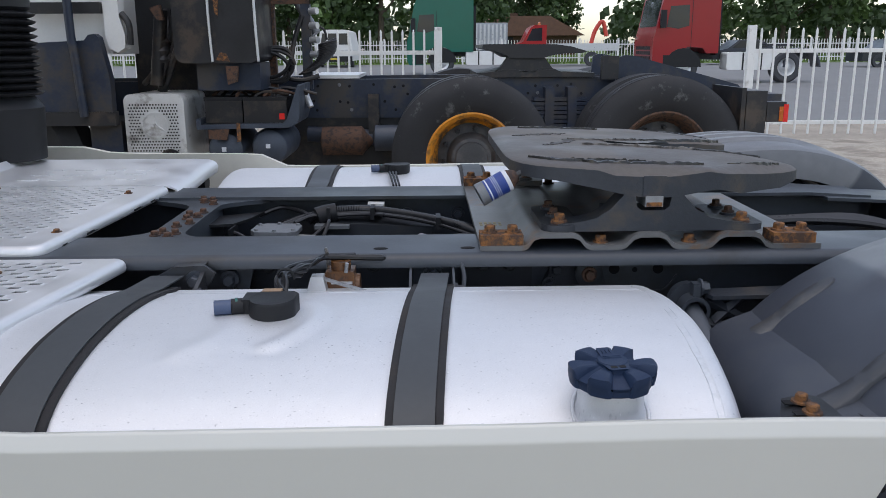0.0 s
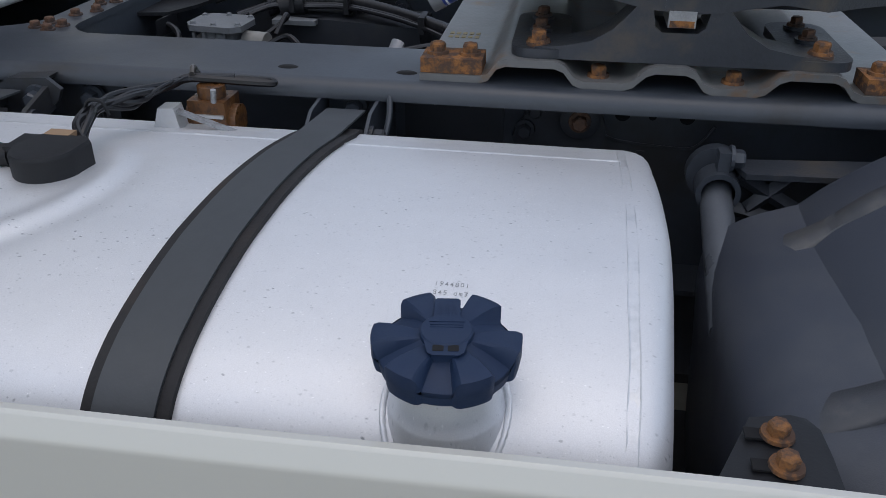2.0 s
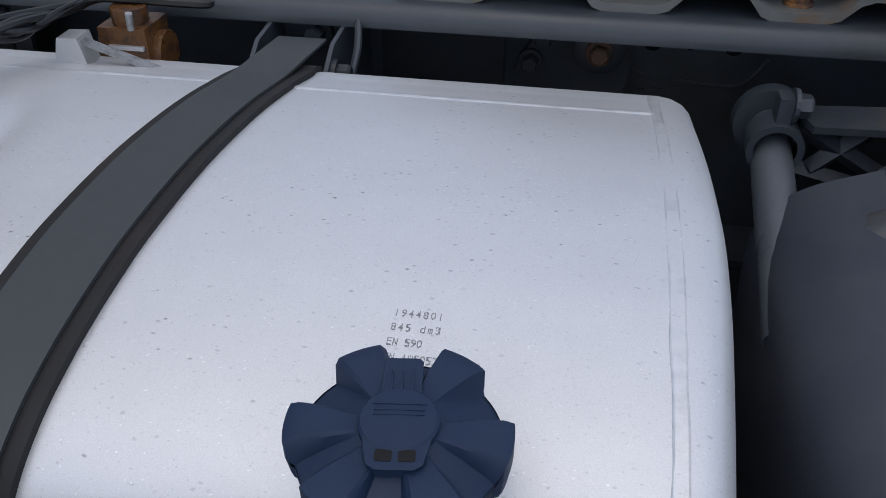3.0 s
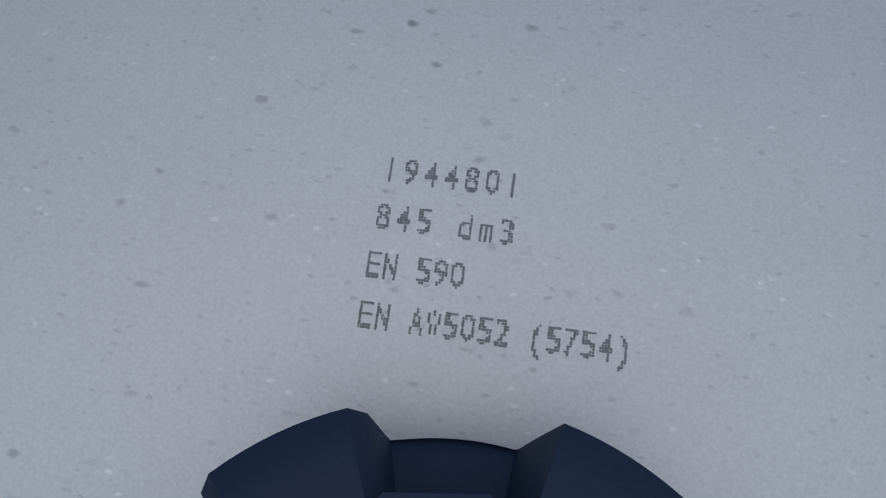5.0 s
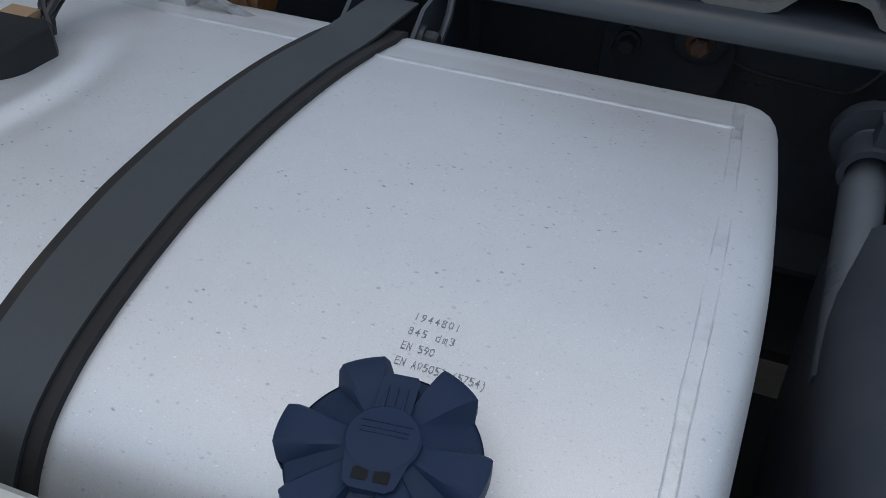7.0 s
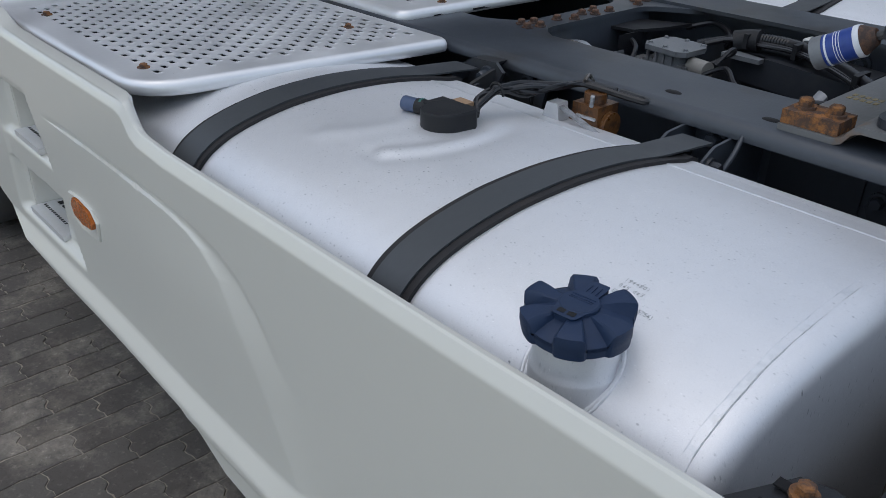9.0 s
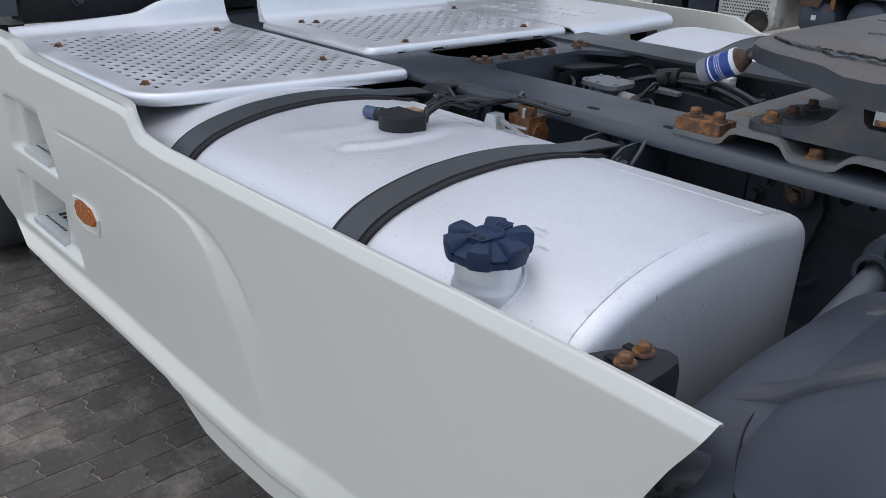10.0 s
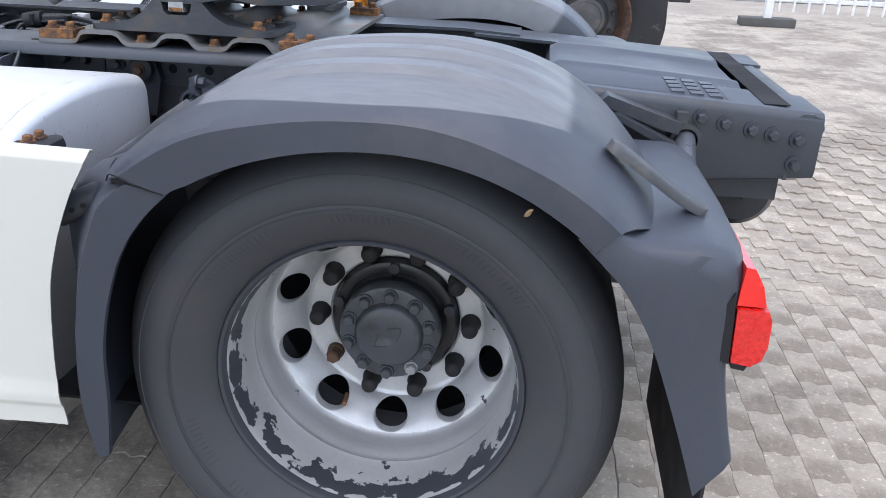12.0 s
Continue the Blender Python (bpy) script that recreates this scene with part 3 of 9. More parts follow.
for x, z, r in ((-0.676, 0.919, 0.012), (-0.63, 0.917, 0.006), (-0.578, 0.919, 0.012), (-0.738, 0.781, 0.010)):
    part("web_hole", lathe([(r, WEB_Y - 0.0015), (0.0001, WEB_Y - 0.0015)], (x, 0, z), "y", 16), M_HOLE_SHADE, rail_near, "dark drilled hole")
part("web_bead", ntube([(-0.735, WEB_Y - 0.002, 0.93), (-0.71, WEB_Y - 0.003, 0.895), (-0.685, WEB_Y - 0.003, 0.876), (-0.60, WEB_Y - 0.003, 0.868), (-0.56, WEB_Y - 0.003, 0.872), (-0.535, WEB_Y - 0.002, 0.905)], 0.003, 6), M_FRAME, rail_near)
for k in range(7):
    part("cast_mark", nbox(-0.775 + 0.021 * k, -0.762 + 0.021 * k, WEB_Y - 0.003, WEB_Y, 0.842 + 0.002 * k, 0.848 + 0.002 * k), M_FRAME, rail_near)
put_bolts("bolt", B_BIG, end_near, [(0.652, -0.5, 0.903), (0.708, -0.5, 0.892), (0.770, -0.5, 0.881), (0.819, -0.5, 0.872), (0.876, -0.5, 0.864), (0.877, -0.5, 0.805)], (0, -1, 0))
put_bolts("bolt", B_BIG, rail_far, [(x, RC + 0.313, 0.92) for x in (-1.35, -1.22, -1.15, -1.0, -0.93)], (0, -1, 0))


def crossmember():
    """Plates with swept edges that join the two rails behind the cab."""
    bm = bmesh.new()
    pts = []
    for i in range(25):
        y = -0.342 + i * 0.55 / 24
        e = sstep(0.12, 0.275, abs(y - RC))
        pts.append((y, e))
    top = [(-1.74 - 0.15 * e ** 2, y) for y, e in pts] + [(-1.665 + 0.12 * e ** 3, y) for y, e in reversed(pts)]
    prism(top, "z", RAIL_TOP - 0.02, RAIL_TOP - 0.008, bm)
    box(bm, -1.735, -1.725, -0.28, 0.15, 0.70, RAIL_TOP - 0.02)
    box(bm, -1.678, -1.668, -0.28, 0.15, 0.70, RAIL_TOP - 0.02)
    ob = part("crossmember", bm, M_FRAME, tractor, bevel=0.004)
    z = RAIL_TOP - 0.008
    put_bolts("bolt", B_CROSS, ob, [(-1.690, -0.287, z), (-1.682, -0.252, z), (-1.724, -0.270, z), (-1.715, -0.238, z)])
    put_bolts("bolt", B_CROSS, ob, [(-1.703, -0.171, z), (-1.680, -0.135, z), (-1.703, -0.080, z), (-1.682, -0.055, z), (-1.710, -0.029, z), (-1.682, 0.000, z)])
    put_bolts("bolt", B_CROSS, ob, [(-1.717, 0.149, z), (-1.685, 0.120, z), (-1.700, 0.175, z), (-1.730, 0.190, z)])
    return ob


B_CROSS = bolt_mesh("bolt_cross", 0.0092, 0.012, M_RUST_DARK, 1.45)
xmember = crossmember()

# frame interior: gearbox, and a tunnel floor of added dark sheets as shade between the rails
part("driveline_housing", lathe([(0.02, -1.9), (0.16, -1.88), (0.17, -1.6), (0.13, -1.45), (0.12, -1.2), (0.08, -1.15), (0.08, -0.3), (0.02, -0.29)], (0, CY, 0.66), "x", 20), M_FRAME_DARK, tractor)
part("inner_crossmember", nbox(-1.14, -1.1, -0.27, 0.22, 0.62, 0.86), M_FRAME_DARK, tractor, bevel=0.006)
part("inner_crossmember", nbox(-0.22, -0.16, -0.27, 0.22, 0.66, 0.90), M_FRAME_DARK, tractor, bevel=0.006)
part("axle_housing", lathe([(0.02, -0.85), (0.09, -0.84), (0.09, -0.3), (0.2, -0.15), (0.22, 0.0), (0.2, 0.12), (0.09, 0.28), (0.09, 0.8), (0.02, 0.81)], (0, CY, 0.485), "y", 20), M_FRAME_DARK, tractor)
part("shade_sheet", nbox(-3.4, -1.5, -0.45, 0.4, 0.5, 0.52), M_FRAME_DARK, tractor)
part("shade_sheet", nbox(-1.5, 0.9, -0.40, 0.35, 0.42, 0.44), M_FRAME_DARK, tractor)


# ---- fuel tank ----
TY0, TY1 = -0.576, -1.188


def tank_section():
    """The tank's outline in y and z, from the inner foot round the top to the outer foot."""
    pts = []
    inner, outer = 0.045, 0.15
    top = [(-0.672, 0.956), (-0.76, 0.968), (-0.86, 0.9725), (-0.95, 0.9675), (-1.0, 0.960), (-1.04, 0.951), (-1.07, 0.942), (-1.10, 0.930), (-1.130, 0.9115), (-1.152, 0.888), (-1.168, 0.860), (-1.180, 0.825), (-1.186, 0.78)]
    for i in range(6):
        a = radians(180 - 90 * i / 5 - 6)
        pts.append((TY0 - inner - inner * math.cos(a), 0.947 - inner + inner * math.sin(a)))
    pts += top[0:]
    pts += [(TY1, 0.72), (TY1, 0.6), (TY1, 0.48)]
    for i in range(6):
        a = radians(-90 * i / 5)
        pts.append((TY1 + 0.1 - 0.1 * math.cos(a), 0.47 + 0.1 * math.sin(a)))
    for i in range(6):
        a = radians(-90 - 90 * i / 5)
        pts.append((TY0 - 0.06 - 0.06 * math.cos(a), 0.43 + 0.06 * math.sin(a)))
    return pts


SEC = tank_section()


def refine(pts, lo, hi, n):
    """The outline with n smooth steps between the points lo to hi."""
    out = list(pts[:lo])
    for i in range(lo, hi):
        p0, p1, p2, p3 = (Vector(pts[k]) for k in (i - 1, i, i + 1, i + 2))
        for k in range(n):
            t = k / n
            q = 0.5 * (2 * p1 + (p2 - p0) * t + (2 * p0 - 5 * p1 + 4 * p2 - p3) * t * t + (3 * p1 - p0 - 3 * p2 + p3) * t ** 3)
            out.append((q.x, q.y))
    return out + list(pts[hi:])


SEC_FINE = refine(SEC, 5, 20, 7)
SEC_CY, SEC_CZ = (sum(p[k] for p in SEC) / len(SEC) for k in (0, 1))
SEC_W, SEC_H = max(abs(p[0] - SEC_CY) for p in SEC), max(abs(p[1] - SEC_CZ) for p in SEC)


def shrink(pts, d):
    return [(SEC_CY + (y - SEC_CY) * (1 - d / SEC_W), SEC_CZ + (z - SEC_CZ) * (1 - d / SEC_H)) for y, z in pts]


def pressed(x, y):
    """Soft pressed folds round the sender's seat, as height over the skin."""
    def along(line):
        best = 9.0
        for (ax, ay), (bx, by) in zip(line, line[1:]):
            ux, uy = bx - ax, by - ay
            t = min(max(((x - ax) * ux + (y - ay) * uy) / (ux * ux + uy * uy), 0.0), 1.0)
            best = min(best, math.hypot(x - ax - t * ux, y - ay - t * uy) + 0.02 * sstep(0.35, 0.0, t) * (line[0] == (ax, ay)))
        return best
    if not (-1.56 < x < -1.20 and -1.06 < y < -0.72):
        return 0.0
    fold = along([(-1.350, -0.990), (-1.318, -0.962), (-1.292, -0.925), (-1.274, -0.87), (-1.279, -0.815), (-1.302, -0.772)])
    sweep = along([(-1.480, -1.015), (-1.430, -0.965), (-1.405, -0.915), (-1.400, -0.87)])
    return 0.0032 * math.exp(-(fold / 0.012) ** 2) - 0.0021 * math.exp(-((fold - 0.026) / 0.014) ** 2) + 0.0030 * math.exp(-(sweep / 0.020) ** 2)


def fuel_tank(name, mirror, x0, x1):
    bm = bmesh.new()
    rings = []
    end = [(0.0, 0.034), (0.0015, 0.024), (0.006, 0.014), (0.013, 0.0065), (0.023, 0.002), (0.036, 0.0)]
    stations = [(x0 + a, d) for a, d in end]
    n = 150
    stations += [(x0 + 0.06 + (x1 - x0 - 0.12) * i / n, 0.0) for i in range(n + 1)]
    stations += [(x1 - a, d) for a, d in reversed(end)]
    for x, d in stations:
        r = shrink(SEC_FINE, d) if d else SEC_FINE
        back = lambda y: -0.010 * sstep(-0.85, -1.12, y) * sstep(-0.8, x1, x)
        rings.append([(x + back(y), (2 * CY - y) if mirror else y, z + (0.0 if mirror or z < 0.8 else pressed(x, y))) for y, z in r])
    loft(bm, rings)
    return part(name, bm, M_TANK, tractor, "brushed aluminium fuel tank", smooth=50)


tank = fuel_tank("fuel_tank", False, -2.2, -0.648)
tank_far = fuel_tank("fuel_tank", True, -1.80, -0.62)


def offset_path(path, d):
    out = []
    for i, p in enumerate(path):
        a, b = path[max(i - 1, 0)], path[min(i + 1, len(path) - 1)]
        t = Vector((b[0] - a[0], b[1] - a[1])).normalized()
        nrm = Vector((t.y, -t.x))
        if nrm.y < 0 and abs(nrm.y) > 0.3 or (abs(nrm.y) <= 0.3 and nrm.x > 0):
            nrm = -nrm
        out.append((p[0] + nrm.x * d, p[1] + nrm.y * d))
    return out


def band(x0, x1, lo, hi, path, mirror, lean=0.0):
    pts = [Vector(p) for p in path]
    path = []
    for i in range(len(pts) - 1):
        p0, p1, p2, p3 = pts[max(i - 1, 0)], pts[i], pts[i + 1], pts[min(i + 2, len(pts) - 1)]
        for s in (0.0, 0.25, 0.5, 0.75):
            q = 0.5 * (2 * p1 + (p2 - p0) * s + (2 * p0 - 5 * p1 + 4 * p2 - p3) * s * s + (3 * p1 - p0 - 3 * p2 + p3) * s ** 3)
            path.append((q.x, q.y))
    path.append(tuple(pts[-1]))
    a, b = offset_path(path, lo), offset_path(path, hi)
    f = lambda p: (2 * CY - p[0]) if mirror else p[0]
    k = lambda p: lean * (p[0] + 0.6) / -0.55
    return loft(bmesh.new(), [[(x0 + k(q), f(q), q[1]), (x1 + k(q), f(q), q[1]), (x1 + k(p), f(p), p[1]), (x0 + k(p), f(p), p[1])] for p, q in zip(a, b)])


def strap(x, parent, mirror=False, w=0.035, lean=0.0):
    path = [(-0.545, 0.947), (-0.575, 0.949), (-0.61, 0.9515)] + SEC[6:23]
    path2 = SEC[3:23]
    s = part("tank_strap", band(x - w + 0.002, x + w - 0.002, 0.0065, 0.0095, path, mirror, lean), M_STRAP, parent, "dark grey painted steel tank strap")
    part("strap_rubber", band(x - w - 0.0095, x + w + 0.0095, -0.001, 0.006, path2, mirror, lean), M_RUBBER, parent, "black rubber strip under the strap", bevel=0)
    return s


strap(-1.079, tank, w=0.030, lean=-0.033)
strap(-1.617, tank, lean=-0.028)
for x in (-1.45, -0.93):
    strap(x, tank_far, True)


def tank_detail():
    # weld bead near the rear end, folded seam along the inner edge
    bm = bmesh.new()
    path = SEC[4:23]
    rings = []
    fine = []
    for (a, b) in zip(path, path[1:]):
        k = max(1, int((Vector(b) - Vector(a)).length / 0.008))
        fine += [(a[0] + (b[0] - a[0]) * i / k, a[1] + (b[1] - a[1]) * i / k) for i in range(k)]
    lo, mid, hi = offset_path(fine, -0.0006), offset_path(fine, 0.0003), offset_path(fine, 0.0010)
    for i, (p, m, q) in enumerate(zip(lo, mid, hi)):
        bend = -0.003 * sstep(-0.85, -1.12, p[0])
        w = 0.0052 + 0.0011 * noise.noise((i * 0.21, 3.1, 0))
        x = -0.6905 + bend + 0.0012 * noise.noise((i * 0.1, 9.0, 0))
        r = 0.0012 * max(0.0, noise.noise((i * 0.06, 5.5, 0)) - 0.15) * (i % 2)
        rings.append([(x - w - 0.0004, p[0], p[1]), (x - w, q[0], q[1]), (x - w + 0.0013, m[0], m[1] + r), (x + w - 0.0013, m[0], m[1] + r), (x + w, q[0], q[1]), (x + w + 0.0004, p[0], p[1])])
    loft(bm, rings)
    part("weld_bead", bm, M_WELD, tank, "flat aluminium weld seam", smooth=18)
    bm = bmesh.new()
    loft(bm, [[(x, -0.666, 0.9545), (x, -0.6695, 0.9568), (x, -0.6745, 0.9576), (x, -0.678, 0.9563)] for x in (-2.15, -0.693)])
    part("seam", bm, M_WELD, tank, "folded longitudinal seam")


tank_detail()


def surf_z(y):
    """Height of the tank's skin over y."""
    p = SEC_FINE[5:112]
    for a, b in zip(p, p[1:]):
        if b[0] <= y <= a[0]:
            return a[1] + (b[1] - a[1]) * (a[0] - y) / (a[0] - b[0])
    return 0.95


# ---- filler neck and cap ----
CAP_N = Vector((0.0, -0.045, 1.0)).normalized()
CAP_C = Vector((-0.8442, -1.120, 0.989))
CAP_M = Matrix.Translation(CAP_C) @ Vector((0, 0, 1)).rotation_difference(CAP_N).to_matrix().to_4x4() @ pose(0, 0, 0, 0, 0, 7) @ Matrix.Scale(1.0, 4)


def filler():
    bm = lathe([(0.040, -0.03), (0.0445, -0.03), (0.0445, -0.055), (0.0455, -0.062), (0.0475, -0.066), (0.0485, -0.069), (0.050, -0.13)], (0, 0, 0), "z", 40)
    bmesh.ops.transform(bm, matrix=CAP_M, verts=bm.verts)
    part("filler_neck", bm, M_TANK, tank, "welded aluminium filler neck")
    # rippled weld bead round the foot of the neck
    ring, turns = [], 120
    bm = bmesh.new()
    for i in range(turns):
        t = 2 * math.pi * i / turns
        x, y = CAP_C.x + 0.0515 * math.cos(t), max(CAP_C.y - 0.002 + 0.0515 * math.sin(t), -1.184)
        w = 0.0026 + 0.0006 * (i % 2)
        z = surf_z(max(y, -1.184))
        ring.append([(x + w * math.cos(t) * math.cos(a), y + w * math.sin(t) * math.cos(a), z + w * math.sin(a)) for a in (-1.0, 0.0, 0.9, 1.57, 2.3, 3.14, 4.1)])
    loft(bm, ring + [ring[0]])
    part("neck_weld", bm, M_WELD, tank, "rippled weld bead round the filler neck")
    # cap body: six grip lobes with deep valleys, a raised centre and a hinged keyhole flap
    bm = bmesh.new()
    N, R = 120, 14
    lobes = [radians(a) for a in (56, 117, 180, 234, 294, -9)]

    def lobe(t):
        d = min(abs((t - a + math.pi) % (2 * math.pi) - math.pi) for a in lobes)
        return 1 - sstep(radians(13.5), radians(18.5), d)

    rows = []
    for k in range(R + 1):
        f = k / R
        row = []
        for i in range(N):
            t = 2 * math.pi * i / N
            L = lobe(t)
            rmax = 0.0545 + 0.0045 * L
            r = rmax * f
            dome = -0.004 * f * f
            z = dome + L * 0.0045 * sstep(0.28, 0.85, f) - (1 - L) * (0.0025 * sstep(0.34, 0.5, f) + 0.0075 * sstep(0.40, 1.1, f))
            if f > 0.95:
                z -= 0.0016
            row.append((r * math.cos(t), r * math.sin(t), z))
        rows.append(row)
    for dz, k in ((-0.006, 1.0), (-0.014, 1.0), (-0.0145, 1.0), (-0.022, 0.985), (-0.027, 0.965), (-0.0285, 0.93)):
        row = []
        for i in range(N):
            t = 2 * math.pi * i / N
            r = ((0.0545 + 0.0045 * lobe(t)) if dz > -0.0144 else 0.0545 + 0.0042 * lobe(t)) * k
            row.append((r * math.cos(t), r * math.sin(t), min(dz, rows[R][i][2] - 0.003) if dz == -0.006 else dz))
        rows.append(row)
    loft(bm, rows[1:], True, True)
    bmesh.ops.transform(bm, matrix=CAP_M, verts=bm.verts)
    cap = part("filler_cap", bm, M_CAP, tank, "navy blue plastic filler cap with six grips", smooth=32)
    bm = lathe([(0.021, -0.004), (0.021, 0.003), (0.0195, 0.0045), (0.005, 0.005), (0.0001, 0.005)], (0, 0, 0), "z", 32)
    bmesh.ops.transform(bm, matrix=CAP_M, verts=bm.verts)
    part("cap_boss", bm, M_CAP, cap)
    tab = [(-0.0095, 0.012), (-0.0095, 0.040), (-0.008, 0.042), (0.008, 0.042), (0.0095, 0.040), (0.0095, 0.012)]
    bm = prism(tab, "z", -0.006, 0.003)
    bmesh.ops.transform(bm, matrix=CAP_M, verts=bm.verts)
    part("cap_tongue", bm, M_CAP, cap, bevel=0.001)
    for x in (-0.0055, 0.0, 0.0055):
        bm = prism([(x - 0.0009, 0.016), (x, 0.034), (x + 0.0009, 0.016)], "z", 0.0025, 0.0042)
        bmesh.ops.transform(bm, matrix=CAP_M, verts=bm.verts)
        part("tongue_rib", bm, M_CAP, cap)
    flap = [(-0.0155, -0.013), (-0.0125, -0.027), (-0.009, -0.0295), (0.009, -0.0295), (0.0125, -0.027), (0.0155, -0.013)]
    bm = prism(flap, "z", -0.006, 0.0035)
    bmesh.ops.transform(bm, matrix=CAP_M, verts=bm.verts)
    part("keyhole_flap", bm, M_CAP, cap, bevel=0.0015)
    for s in (-1, 1):
        bm = prism(rrect(s * 0.0058 - 0.0042, s * 0.0058 + 0.0042, -0.0262, -0.0192, 0.0012, 3), "z", 0.0034, 0.0039)
        bmesh.ops.transform(bm, matrix=CAP_M, verts=bm.verts)
        part("flap_slot", bm, M_HOLE_SHADE, cap, "black slot")
    for y, w in ((0.0085, 0.014), (0.0045, 0.013), (0.0015, 0.013)):
        bm = prism([(-w, y), (w, y), (w, y + 0.0007), (-w, y + 0.0007)], "z", 0.0048, 0.0054)
        bmesh.ops.transform(bm, matrix=CAP_M, verts=bm.verts)
        part("embossed_bar", bm, M_CAP, cap)


filler()


def stamped_text():
    """Dot-peened marking on the tank top, set from the built-in font in cells of one width."""
    lines = ["1944801", "845 dm3", "EN 590", "EN AW5052 (5754)"]
    cell, step = 0.00387, 0.0113
    for k, txt in enumerate(lines):
        bm = bmesh.new()
        for c, ch in enumerate(txt):
            if ch == " ":
                continue
            cu = bpy.data.curves.new("marking", "FONT")
            cu.body, cu.size, cu.offset = ch, 0.0084, 0.00010
            ob = bpy.data.objects.new("marking_tmp", cu)
            scene.collection.objects.link(ob)
            bpy.context.view_layer.update()
            me = bpy.data.meshes.new_from_object(ob.evaluated_get(bpy.context.evaluated_depsgraph_get()))
            me.calc_loop_triangles()
            xs = [v.co.x for v in me.vertices]
            mid, wide = (min(xs) + max(xs)) / 2, max(xs) - min(xs)
            fit_x = min(1.0, 0.0033 / wide)
            seen = set()
            pitch = 0.00060
            for t in me.loop_triangles:
                p = [me.vertices[v].co for v in t.vertices]
                p = [Vector(((q.x - mid) * fit_x, q.y)) for q in p]
                for ix in range(int(min(q.x for q in p) / pitch) - 1, int(max(q.x for q in p) / pitch) + 2):
                    for iy in range(int(min(q.y for q in p) / pitch) - 1, int(max(q.y for q in p) / pitch) + 2):
                        g = Vector((ix * pitch, iy * pitch))
                        e = [(g.x - p[a - 2].x) * (p[a - 1].y - p[a - 2].y) - (p[a - 1].x - p[a - 2].x) * (g.y - p[a - 2].y) for a in range(3)]
                        if (all(v >= 0 for v in e) or all(v <= 0 for v in e)) and (ix, iy) not in seen:
                            seen.add((ix, iy))
            for ix, iy in seen:
                x = -0.8735 + (c + 0.5) * cell * (1.24, 1.24, 1.0, 1.0)[k] + ix * pitch + random.uniform(-1, 1) * 0.00006
                y = -1.0035 - k * step + iy * pitch + random.uniform(-1, 1) * 0.00006
                r = 0.00036 * random.uniform(0.85, 1.15)
                bm.faces.new([bm.verts.new((x + r * math.cos(i * math.pi / 3), y + r * math.sin(i * math.pi / 3), surf_z(y) + 0.00015)) for i in range(6)])
            scene.collection.objects.unlink(ob)
            bpy.data.objects.remove(ob)
            bpy.data.meshes.remove(me)
        part("marking", bm, M_MARK, tank, "dot-peened grey line reading " + txt)


M_MARK = mat("peened_mark", (0.27, 0.28, 0.29), 0.5, 0.3, 0.3, 900)
stamped_text()


# ---- side skirt ----
def skirt_top(x):
    return lerp_list([(-2.80, 1.022), (-2.50, 1.022), (-2.42, 1.020), (-2.39, 1.012), (-2.36, 1.001), (-2.33, 0.996), (-2.2, 0.993), (-1.85, 0.990), (-1.765, 0.989), (-1.74, 0.984), (-1.728, 0.970), (-1.715, 0.954), (-1.69, 0.944), (-1.6, 0.938), (-1.40, 0.939), (-1.0, 0.941), (-0.8, 0.944), (-0.6, 0.943), (-0.46, 0.940)], x)


def skirt_bottom(x):
    return lerp_list([(-2.80, 0.55), (-2.68, 0.50), (-2.46, 0.448), (-2.2, 0.437), (-1.62, 0.440), (-1.55, 0.418), (-1.47, 0.385), (-1.38, 0.378), (-1.0, 0.384), (-0.6, 0.387), (-0.5, 0.387)], x)


def skirt_rear(z):
    return smooth_list([(0.30, -0.574), (0.389, -0.574), (0.467, -0.582), (0.576, -0.577), (0.692, -0.563), (0.78, -0.537), (0.857, -0.504), (0.942, -0.461)], z)


def skirt_front(z):
    return lerp_list([(0.4, -2.70), (0.50, -2.72), (0.615, -2.76), (0.745, -2.80), (0.9, -2.77), (1.05, -2.70)], z)


CREASE = [(0.45, -1.14), (0.517, -1.175), (0.642, -1.225), (0.70, -1.272), (0.742, -1.308), (0.776, -1.34), (0.814, -1.39), (0.835, -1.44), (0.846, -1.50), (0.8515, -1.57), (0.855, -1.67), (0.857, -1.85), (0.858, -2.3)]
CREASE_IN = [(0.45, -1.235), (0.542, -1.272), (0.651, -1.340), (0.755, -1.420), (0.785, -1.449), (0.815, -1.503), (0.827, -1.545), (0.834, -1.60), (0.838, -1.69), (0.840, -1.85), (0.841, -2.3)]
LEDGE = [(-2.6, 0.484), (-1.37, 0.486), (-1.30, 0.489), (-1.15, 0.499), (-1.06, 0.506), (-0.98, 0.506), (-0.8, 0.497), (-0.68, 0.484), (-0.58, 0.478)]


def inside(curve, x, z):
    """How far a point lies ahead of and below a swept line."""
    return min(lerp_list(curve, z) - x, lerp_list([(b, a) for a, b in reversed(curve)], x) - z)


STEP_EDGE = [(0.50, -2.088), (0.522, -2.100), (0.588, -2.129), (0.698, -2.172), (0.751, -2.203), (0.85, -2.262)]


